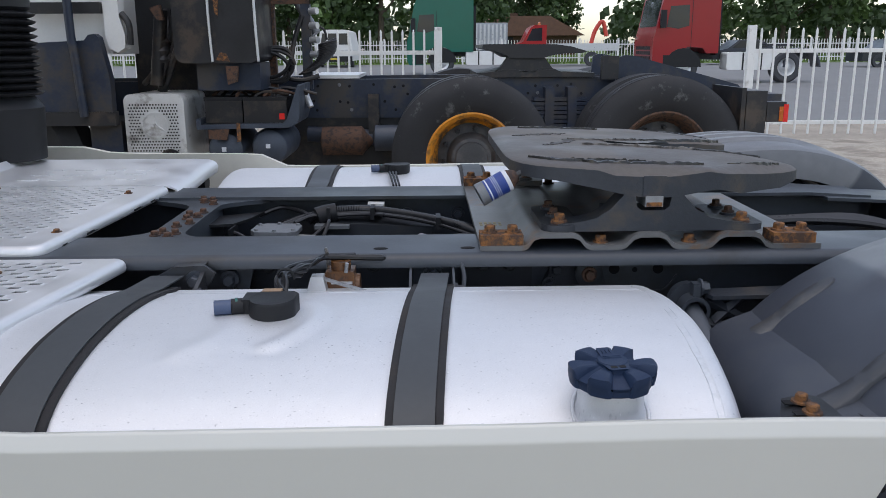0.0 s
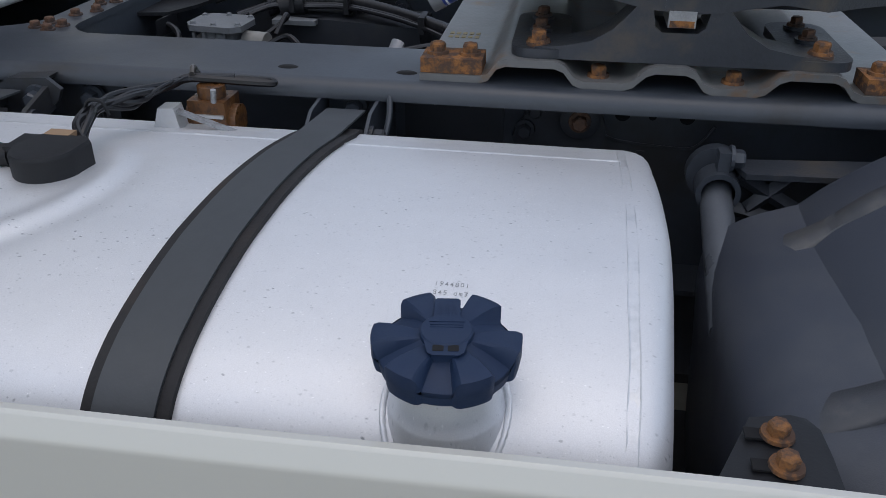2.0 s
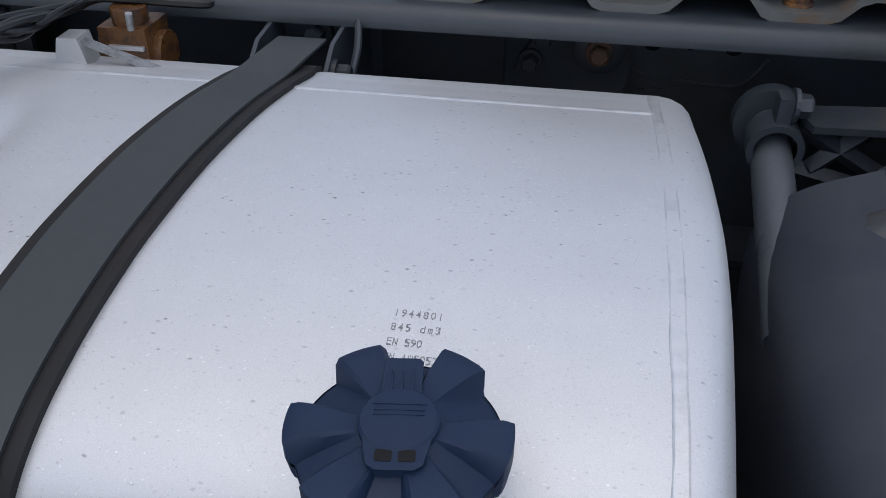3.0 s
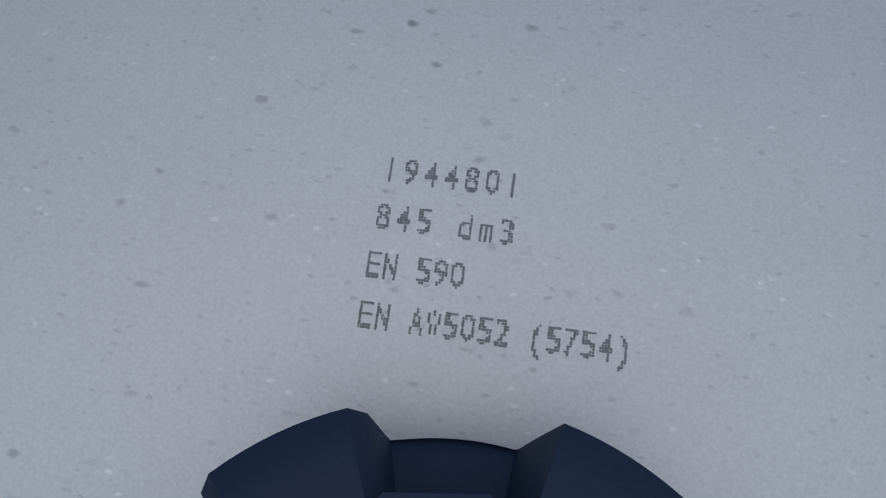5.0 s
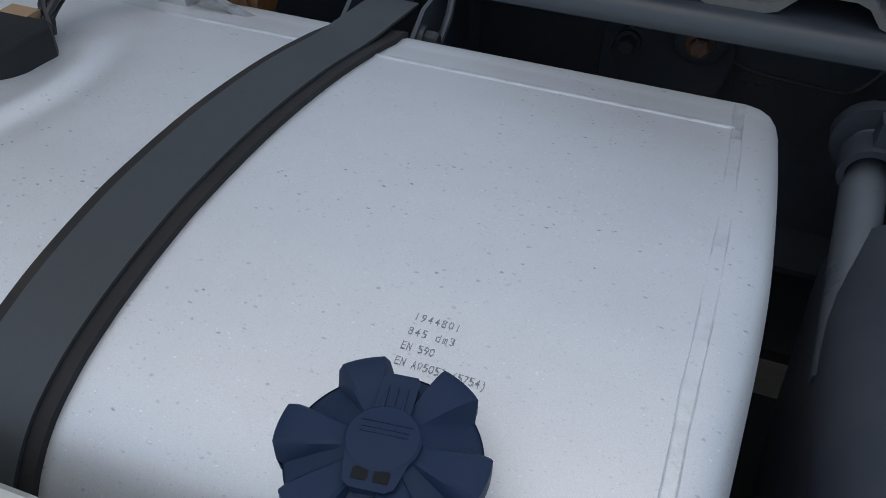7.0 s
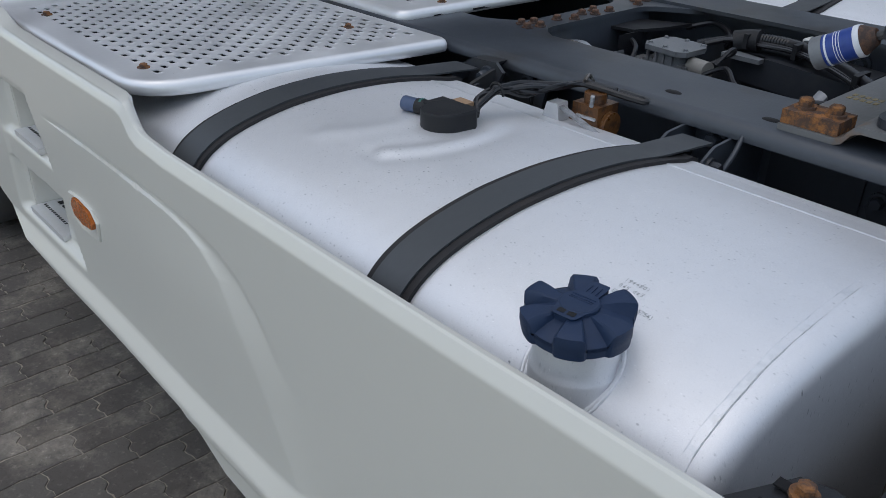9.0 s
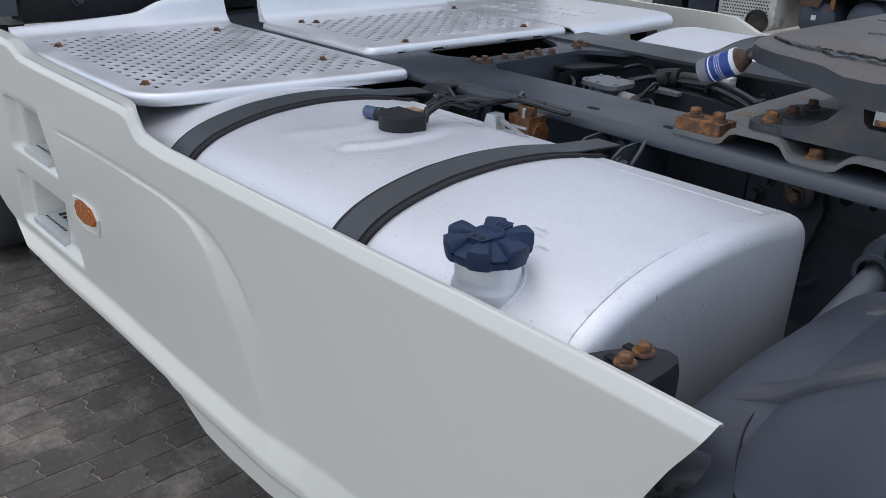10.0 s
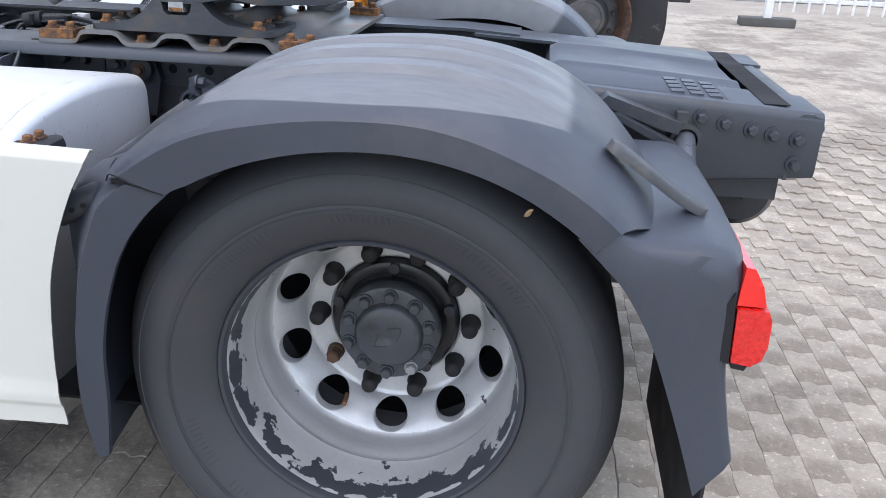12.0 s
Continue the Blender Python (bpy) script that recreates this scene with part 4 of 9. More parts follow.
def skirt_y(x, z):
    zt = skirt_top(x)
    y = -1.213
    y += 0.012 * min(max((0.022 - (zt - z)) / 0.022, 0.0), 1.0)
    # scooped field ahead of the swept crease
    o = inside(CREASE, x, z)
    i = inside(CREASE_IN, x, z)
    if o > 0 > i:
        f = o / (o - i)
        y += 0.009 * sstep(0.66, 0.83, z) * sstep(0.0, min(0.026, 0.6 * (o - i)), o) * (1 - f) * sstep(-2.2, -2.0, x)
    # the field ahead of the crease stands a little proud
    y -= 0.007 * min(max(o / max(o - i, 0.001), 0.0), 1.0) * sstep(-2.0, -1.5, x) * sstep(0.86, 0.70, z) if o > 0 else 0.0
    # lower ledge
    zl = lerp_list(LEDGE, x)
    y -= (0.021 - 0.017 * sstep(-1.0, -0.6, x)) * min(max((zl - z) / max(zl - 0.45, 0.004), 0.0), 1.0)
    y += 0.004 * sstep(0.432, 0.426, z) * sstep(-1.66, -1.55, x)
    y += 0.004 * sstep(-0.9, -0.5, x)
    # sunk fields round the steps, cut off by one slanted edge
    side = sstep(0.0, 0.016, lerp_list(STEP_EDGE, z) - x) * sstep(-2.53, -2.50, x)
    for z0, z1 in ((0.512, 0.650), (0.717, 0.856)):
        y += 0.017 * side * sstep(z0 - 0.006, z0 + 0.014, z) * sstep(z1 + 0.005, z1 - 0.005, z)
    y += 0.005 * side * sstep(0.50, 0.53, z) * sstep(0.88, 0.85, z)
    return y


def shelf(x):
    """Width of the inward ledge along the front part's top."""
    return 0.016 * sstep(-1.73, -1.79, x)


WELLS = [(-2.45, -2.268, 0.727, 0.842), (-2.47, -2.238, 0.522, 0.636)]


def side_skirt():
    bm = bmesh.new()
    us = sorted(set([-2.80 + 0.00625 * i for i in range(375)] + [-2.452, -2.448, -2.472, -2.468, -2.268, -2.264, -2.238, -2.234]))
    us = [u for u in us if u < -0.463]
    us.append(-0.461)
    vs = sorted(set([i / 110 for i in range(111)] + [(i + k) / 110 for i in range(74, 105) for k in (0.33, 0.67)] + [0.99, 0.995, 0.959, 0.968]))
    nu = len(us)
    rows = []
    for v in vs:
        row = []
        for u in us:
            s = (u + 2.80) / (2.80 - 0.461)
            x = u
            for _ in range(3):
                z = skirt_bottom(x) + v * (skirt_top(x) - skirt_bottom(x))
                # keep inner columns straight; only the ends follow the cut-outs
                xf, xr = skirt_front(z), skirt_rear(z)
                x = u + (xf + 2.80) * sstep(0.16, 0.0, s) + (xr + 0.461) * sstep(0.72, 1.0, s)
            y = skirt_y(x, z)
            for x0, x1, z0, z1 in WELLS:
                if x0 <= x <= x1 and z0 <= z <= z1:
                    y += 0.11
            if v == 1.0:
                y += 0.008 + shelf(x)
                z -= 0.004
            if v == 0.995:
                y += 0.002 + 0.8 * shelf(x)
            if v == 0.99:
                y += 0.5 * shelf(x)
            row.append((x, y, z))
        rows.append(row)
    front = [[bm.verts.new(p) for p in r] for r in rows]
    back = [[bm.verts.new((p[0] - (0.002 if p[0] > -0.6 else 0.0), p[1] + 0.006, p[2] - (0.008 if j == len(rows) - 1 else 0.006 if j == len(rows) - 2 else 0))) for p in r] for j, r in enumerate(rows)]
    for a, b, flip in ((front[:-1], front[1:], False), (back[:-1], back[1:], True)):
        for r, s in zip(a, b):
            for i in range(nu - 1):
                q = (r[i], r[i + 1], s[i + 1], s[i])
                bm.faces.new(q[::-1] if flip else q)
    for i in range(nu - 1):
        bm.faces.new((front[-1][i], front[-1][i + 1], back[-1][i + 1], back[-1][i]))
        bm.faces.new((front[0][i + 1], front[0][i], back[0][i], back[0][i + 1]))
    for j in range(len(rows) - 1):
        bm.faces.new((front[j][0], front[j + 1][0], back[j + 1][0], back[j][0]))
        bm.faces.new((front[j + 1][-1], front[j][-1], back[j][-1], back[j + 1][-1]))
    ob = part("side_skirt", bm, M_SKIRT, tractor, "white painted side skirt with two step wells", smooth=40)
    # clean liners with a slim rim round the wells
    for x0, x1, z0, z1 in WELLS:
        loop = lambda g, y: [(x0 + g, y, z0 + g), (x1 - g, y, z0 + g), (x1 - g, y, z1 - g), (x0 + g, y, z1 - g)]
        bm = bmesh.new()
        loft(bm, [loop(-0.016, -1.178), loop(-0.016, -1.1885), loop(-0.014, -1.190), loop(0.002, -1.190), loop(0.004, -1.188), loop(0.010, -1.085)], True, False)
        bm.faces.new([bm.verts.new(p) for p in loop(0.010, -1.085)])
        part("step_well", bm, M_SKIRT, ob, "white moulded step well", smooth=50)
    # step treads
    for x0, x1, z0, z1 in WELLS:
        bm = nbox(x0 + 0.01, x1 - 0.008, -1.207, -1.095, z0 - 0.004, z0 + 0.01)
        tread = part("step_tread", bm, M_ALU_PLATE, ob, "grey perforated step tread", bevel=0.004)
        for i in range(5):
            part("tread_hole", nbox(x0 + 0.03 + i * 0.030, x0 + 0.048 + i * 0.030, -1.150, -1.128, z0 + 0.0105, z0 + 0.0115), M_PLASTIC, tread)
        for i in range(12):
            part("tread_hole", nbox(x0 + 0.022 + i * 0.0125, x0 + 0.027 + i * 0.0125, -1.180, -1.174, z0 + 0.0105, z0 + 0.0115), M_PLASTIC, tread)
    # amber side marker
    leaf = [(-2.065, 0.700), (-2.022, 0.702), (-1.988, 0.694), (-1.973, 0.673), (-1.978, 0.659), (-2.029, 0.652), (-2.071, 0.660), (-2.079, 0.681)]
    seat = [(-2.095, 0.703), (-2.034, 0.709), (-1.974, 0.703), (-1.950, 0.681), (-1.957, 0.638), (-2.046, 0.634), (-2.092, 0.648), (-2.093, 0.676)]
    mk = part("side_marker", prism(leaf, "y", -1.2215, -1.205), M_MARKER, ob, "dark amber side marker lamp", bevel=0.004)
    between = lambda f, y: [(q[0] + f * (p[0] - q[0]), y, q[1] + f * (p[1] - q[1])) for p, q in zip(leaf, seat)]
    bm = bmesh.new()
    loft(bm, [between(0.0, -1.210), between(0.0, -1.2165), between(0.12, -1.2190), between(0.3, -1.2180), between(1.0, -1.2135)], True, False)
    part("marker_base", bm, M_SKIRT, mk, "white moulded lamp seat", smooth=35)
    return ob


skirt = side_skirt()


def far_skirt():
    bm = bmesh.new()
    xs = [-2.75 + 0.1 * i for i in range(23)]
    o = [(x, 2 * CY + 1.195, skirt_top(x)) for x in xs]
    i_ = [(x, 2 * CY + 1.225, skirt_top(x)) for x in xs]
    lo = [(x, 2 * CY + 1.195, 0.4) for x in xs]
    lo2 = [(x, 2 * CY + 1.225, 0.4) for x in xs]
    loft(bm, [list(r) for r in zip(o, i_, lo2, lo)])
    return part("side_skirt", bm, M_SKIRT_IN, tractor, "beige unpainted inner face of the far skirt", bevel=0.008)


far_skirt()


def skirt_bracket():
    # a plate cut oblique at the front, rounded over into a flange at the rear
    rings = []
    for y in (-1.195, -1.18, -1.15, -1.12, -1.108):
        f = (y + 1.195) / 0.087
        x0 = -0.645 + 0.040 * f
        rnd = 0.010 * sstep(-1.125, -1.108, y)
        prof = [(x0, 0.928), (-0.565 - rnd, 0.935 - rnd * 0.1), (-0.553 - rnd, 0.932), (-0.549 - rnd, 0.92), (-0.548 - rnd, 0.80 + rnd), (-0.553 - rnd, 0.80 + rnd), (-0.554 - rnd, 0.918), (-0.558 - rnd, 0.927), (-0.566 - rnd, 0.931), (x0, 0.921)]
        rings.append([(a, y, b) for a, b in prof])
    bm = loft(bmesh.new(), rings)
    ob = part("skirt_bracket", bm, M_PLASTIC, tractor, "black bent steel bracket", bevel=0.0015, segs=1)
    put_bolts("bolt", B_SMALL, ob, [(-0.590, -1.168, 0.934), (-0.590, -1.134, 0.934)])
    for y in (-1.168, -1.134):
        part("slot", nbox(-0.614, -0.596, y - 0.006, y + 0.006, 0.9325, 0.9345), M_HOLE_SHADE, ob, "dark slot beside the bolt", bevel=0.001)
    st = part("bracket_tube", ncyl((-0.56, -1.16, 0.805), (-0.46, -1.14, 0.850), 0.026, 20), M_CASTIRON, tractor, "dark drilled tube behind the skirt", bevel=0.002)
    for k in range(3):
        p = Vector((-0.54 + 0.022 * k, -1.184, 0.812 + 0.010 * k))
        part("tube_hole", ncyl(p, p + Vector((0, -0.003, 0)), 0.005, 10), M_HOLE_SHADE, st)


skirt_bracket()


# ---- wheels ----
HUB = Vector((-0.002, -1.074, 0.490))
R_TYRE = 0.478


def wheel(c, side=-1):
    """A wheel of the twin rear axle: tyre, rim with ten hand holes, hub and nuts. c: centre of the rim flange plane; outwards is side * y."""
    s = -side
    Y = lambda a: a * s
    root = part("wheel", lathe([(0.292, Y(-0.002)), (0.300, Y(-0.016)), (0.312, Y(-0.026)), (0.335, Y(-0.042)), (0.36, Y(-0.056)), (0.372, Y(-0.0605)), (0.378, Y(-0.059)), (0.384, Y(-0.063)), (0.410, Y(-0.064)), (0.432, Y(-0.056)), (0.448, Y(-0.045)), (0.462, Y(-0.022)), (0.474, Y(0.0)), (R_TYRE, Y(0.03)), (R_TYRE, Y(0.20)), (0.47, Y(0.235)), (0.44, Y(0.275)), (0.38, Y(0.285)), (0.30, Y(0.26)), (0.29, Y(0.25))], c, "y", 96), M_TYRE, tractor, "worn black truck tyre on a silver rim")
    rim = part("rim", lathe([(0.292, Y(0.012)), (0.2985, Y(0.004)), (0.2985, Y(-0.010)), (0.294, Y(-0.016)), (0.288, Y(-0.014)), (0.284, Y(-0.006)), (0.281, Y(0.012)), (0.277, Y(0.03)), (0.2735, Y(0.075)), (0.2715, Y(0.11)), (0.268, Y(0.118)), (0.271, Y(0.124)), (0.271, Y(0.136)), (0.267, Y(0.142)), (0.266, Y(0.17)), (0.2655, Y(0.192)), (0.263, Y(0.203)), (0.258, Y(0.208))], (0, 0, 0), "y", 96), M_RIM, root, "silver rim with peeling paint")
    rim.matrix_parent_inverse = Matrix()
    rim.location = c
    # disc with ten oval hand holes
    bm = bmesh.new()
    K = 24
    dep = lambda r: 0.208 + 0.066 * max(0.0, (0.258 - r) / 0.058) ** 1.35
    for q in range(10):
        mid = radians(36 * q + 18)
        outer, hole_o, hole_m, hole_i = [], [], [], []
        for i in range(K):
            t = 2 * math.pi * i / K
            cx, sy = math.cos(t), math.sin(t)
            k = 1 / max(abs(cx), abs(sy))
            a, b = cx * k, sy * k
            r = 0.229 + b * 0.029
            th = mid + a * radians(18)
            outer.append(bm.verts.new((r * math.cos(th), Y(dep(r)), r * math.sin(th))))
            for lst, grow, deep in ((hole_o, 1.06, 0.0), (hole_m, 1.0, 0.003), (hole_i, 1.0, 0.02)):
                rh = 0.229 + 0.0265 * grow * sy
                thh = mid + cx * 0.038 * grow / 0.229
                lst.append(bm.verts.new((rh * math.cos(thh), Y(dep(rh) + deep), rh * math.sin(thh))))
        for i in range(K):
            j = (i + 1) % K
            for u, w in ((outer, hole_o), (hole_o, hole_m), (hole_m, hole_i)):
                bm.faces.new((u[i], u[j], w[j], w[i]))
    bmesh.ops.remove_doubles(bm, verts=bm.verts, dist=0.0004)
    lathe([(0.200, Y(0.274)), (0.195, Y(0.2785)), (0.188, Y(0.280)), (0.148, Y(0.280)), (0.143, Y(0.284)), (0.142, Y(0.31))], (0, 0, 0), "y", 60, bm)
    disc = part("rim_disc", bm, M_RIM, root, "silver wheel disc with ten hand holes")
    disc.matrix_parent_inverse = Matrix()
    disc.location = c
    part("hub_barrel", lathe([(0.1405, Y(0.33)), (0.1405, Y(0.270)), (0.137, Y(0.263)), (0.130, Y(0.260)), (0.116, Y(0.262)), (0.109, Y(0.255)), (0.105, Y(0.21))], c, "y", 48), M_HOSE, root, "black hub barrel")
    for q in range(5):
        a = radians(72 * q + 90)
        part("barrel_boss", ncyl(c + Vector((0.128 * math.cos(a), Y(0.27), 0.128 * math.sin(a))), c + Vector((0.128 * math.cos(a), Y(0.248), 0.128 * math.sin(a))), 0.012, 10), M_FRAME_DARK, root)
    hub = part("hub", lathe([(0.107, Y(0.240)), (0.109, Y(0.230)), (0.109, Y(0.206)), (0.106, Y(0.199)), (0.099, Y(0.196)), (0.0745, Y(0.196)), (0.072, Y(0.191)), (0.0695, Y(0.184)), (0.064, Y(0.180)), (0.012, Y(0.177)), (0.006, Y(0.181)), (0.0001, Y(0.181))], c, "y", 48), M_HUB, root, "dark grey painted hub cover")
    for q in range(10):
        a = radians(36 * q + 16)
        p = c + Vector((0.090 * math.cos(a), Y(0.196), 0.090 * math.sin(a)))
        put_bolts("hub_bolt", B_SHINY if q == 8 else B_HUB, root, [p], (0, -s, 0))
    for a in (40, 220):
        k = radians(a)
        part("cast_chevron", ntube([c + Vector((0.02 * math.cos(k - 0.9), Y(0.1785), 0.02 * math.sin(k - 0.9))), c + Vector((0.036 * math.cos(k), Y(0.1785), 0.036 * math.sin(k))), c + Vector((0.02 * math.cos(k + 0.9), Y(0.1785), 0.02 * math.sin(k + 0.9)))], 0.0025, 6), M_HUB, root)
    nb = bmesh.new()
    lathe([(0.0225, 0.0), (0.0225, 0.004), (0.019, 0.007), (0.0185, 0.036), (0.0165, 0.044), (0.011, 0.048), (0.0001, 0.049)], (0, 0, 0), "z", 20, nb)
    for f_ in nb.faces:
        f_.smooth = True
    nut = bpy.data.meshes.new("nut_cover")
    nb.to_mesh(nut)
    nb.free()
    nut.materials.append(M_RUBBER)
    rustn = bolt_mesh("rusty_nut", 0.0165, 0.04, M_RUST_DARK, 1.2)
    for q in range(10):
        a = radians(36 * q)
        p = c + Vector((0.168 * math.cos(a), Y(0.280), 0.168 * math.sin(a)))
        put_bolts("wheel_nut", rustn if q == 6 else nut, root, [p], (0, -s, 0))
    part("valve_stem", ncyl(c + Vector((-0.105, Y(0.25), -0.195)), c + Vector((-0.095, Y(0.18), -0.175)), 0.005, 8), M_RUST, root)
    # moulded rings and bars on the sidewall
    for r, y in ((0.372, -0.0612), (0.432, -0.0565)):
        part("sidewall_ring", lathe([(r - 0.0015, Y(y)), (r, Y(y - 0.0012)), (r + 0.0015, Y(y))], c, "y", 96), M_TYRE, root)
    bm = bmesh.new()
    for k, a0 in enumerate((196, 222, 300, 38, 84, 120)):
        for i in range(7 if k % 2 else 5):
            a = radians(a0 + 3.6 * i)
            u, v = Vector((math.cos(a), 0, math.sin(a))), Vector((-math.sin(a), 0, math.cos(a)))
            for w in (-0.006, 0.006):
                p = c + u * 0.345 + v * w
                q = c + u * 0.362 + v * w
                cyl(bm, p + Vector((0, Y(-0.0475), 0)), q + Vector((0, Y(-0.0565), 0)), 0.0016, 5)
    tagged(part("sidewall_marking", bm, M_TYRE, root, "raised moulded bars on the sidewall"), kind="stuff")
    return root


M_HUB = mat("hub_paint", (0.05, 0.055, 0.064), 0.42, 0.0, 0.15, 12, 0.15, 150, (0.03, 0.03, 0.033), 0.25, 14)
B_HUB = bolt_mesh("bolt_hub", 0.0125, 0.018, M_HUB, 1.3)
B_SHINY = bolt_mesh("bolt_bare", 0.0125, 0.018, M_CAST, 1.3)
wheel_rear = wheel(HUB + Vector((0, -0.045, 0)))
# inner twin tyres and the far pair
for y0, s in ((-0.78, 1), (2 * CY + 1.10, -1), (2 * CY + 0.78, -1)):
    part("wheel", lathe([(0.29, 0), (0.33, s * -0.04), (0.42, s * -0.06), (0.462, s * -0.02), (R_TYRE, s * 0.03), (R_TYRE, s * 0.2), (0.44, s * 0.26), (0.30, s * 0.25)], (HUB.x, y0, HUB.z), "y", 48), M_TYRE, tractor, "worn black inner truck tyre")
part("brake_drum", lathe([(0.22, -0.80), (0.22, -0.66), (0.1, -0.65)], (HUB.x, 0, HUB.z), "y", 40), M_FRAME_DARK, tractor)


# ---- fender ----
def fender(yo, yi, name):
    """Three plastic pieces over the twin wheel: front apron, top and rear. yo: outer, yi: inner side."""
    sg = 1 if yi > yo else -1
    cx, cz = -0.012, 0.485
    W = abs(yi - yo)

    def section(th, lead, lipr, crer, topr):
        """Ring of points from the lip over the crest to the inner edge, then back along the inside."""
        mixr = lambda k: crer + (topr - crer) * k
        deg = math.degrees(th)
        rb = sstep(130, 104, deg) * sstep(47, 80, deg)
        tip = 0.005 * sstep(56, 47, deg)
        rib = lambda a: 0.014 * rb * max(math.exp(-((a - c) / 0.030) ** 6) for c in (0.21, 0.335, 0.46))
        prof = [(lipr, 0.012), (lipr, 0.0), (lipr + (crer - lipr) * 0.9, 0.0), (crer, 0.006)]
        crown = [(0.22, 0.03), (0.42, 0.07), (0.56, 0.10), (0.66, 0.135), (0.72, 0.16), (0.76, 0.175), (0.79, 0.19), (0.82, 0.21), (0.85, 0.23), (0.87, 0.245), (0.89, 0.26), (0.91, 0.285), (0.93, 0.30), (0.945, 0.315), (0.96, 0.335), (0.97, 0.355), (0.98, 0.37), (0.985, 0.39), (0.99, 0.42), (1.0, 0.44), (1.0, 0.46), (1.0, 0.48), (1.0, 0.50)]
        prof += [(mixr(k) + rib(a) + tip * sstep(0.0, 0.05, a), a) for k, a in crown]
        prof += [(topr - 0.004, W - 0.03), (topr - 0.014, W - 0.006), (topr - 0.03, W), (topr - 0.105, W + 0.004)]
        inn = [(topr - 0.105, W - 0.002), (topr - 0.032, W - 0.007), (topr - 0.012, W - 0.04), (mixr(0.5) - 0.008, 0.10), (crer - 0.006, 0.03), (crer - 0.008, 0.012)]
        out = []
        for k, (r, a) in enumerate(prof + inn):
            # the front edge follows a swept seam
            fa = 126 if k < 2 else smooth_list(SEAM, a)
            t2 = th + radians(fa - 138) * lead + radians(smooth_list(TONGUE, a)) * sstep(60, 43, deg)
            out.append((cx + r * math.cos(t2), yo + sg * a, cz + r * math.sin(t2)))
        return out

    keys = [(138, 0.502, 0.577, 0.620), (132, 0.499, 0.574, 0.618), (118, 0.496, 0.570, 0.608), (104, 0.4945, 0.554, 0.600), (90, 0.4985, 0.551, 0.598), (76, 0.509, 0.562, 0.612), (62, 0.521, 0.571, 0.632), (52, 0.529, 0.582, 0.640), (43, 0.536, 0.590, 0.634)]
    SEAM = [(0.0, 131), (0.006, 132.5), (0.03, 134.3), (0.07, 136), (0.12, 137.8), (0.20, 139), (0.28, 139.2), (0.48, 138.7), (0.62, 138), (0.70, 138)]
    TONGUE = [(0.0, 0.0), (0.02, -1.0), (0.05, -3.0), (0.10, -5.5), (0.15, -7.2), (0.19, -7.6), (0.30, -7.4), (0.62, -7.0), (0.70, -7.0)]
    n = 84
    rows = []
    for i in range(n + 1):
        a = 138 - 95 * i / n
        rows.append(section(radians(a), sstep(118, 138, a), *(smooth_list([(k[0], k[c]) for k in keys[::-1]], a) for c in (1, 2, 3))))
    bm = bmesh.new()
    loft(bm, rows)
    f = part(name, bm, M_FENDER_TOP, tractor, "dark grey plastic rear fender with moulded ribs", smooth=28)
    # thin black tube draws the shade in the gap along the seam to the apron
    pts = []
    for a in [0.0, 0.006, 0.03, 0.07, 0.10, 0.14, 0.17, 0.20, 0.23, 0.26, 0.30, 0.36, 0.42, 0.48, 0.56]:
        k = sstep(0.0, 0.2, a)
        r = 0.5785 + 0.04 * k
        t2 = radians(smooth_list(SEAM, a) + 0.25)
        pts.append((cx + r * math.cos(t2), yo + sg * (a - 0.001), cz + r * math.sin(t2)))
    lip_end = radians(126.2)
    pts = [(cx + 0.503 * math.cos(lip_end), yo - sg * 0.0005, cz + 0.503 * math.sin(lip_end)), (cx + 0.54 * math.cos(radians(129.3)), yo - sg * 0.0005, cz + 0.54 * math.sin(radians(129.3)))] + pts
    part("seam_shade", ntube(pts, 0.0013, 6, 4), M_HOLE_SHADE, f, "black tube standing in for shade in the seam")
    return f


fender_near = fender(-1.262, -0.62, "fender")
fender_far = fender(2 * RC + 1.262, 2 * RC + 0.62, "fender")


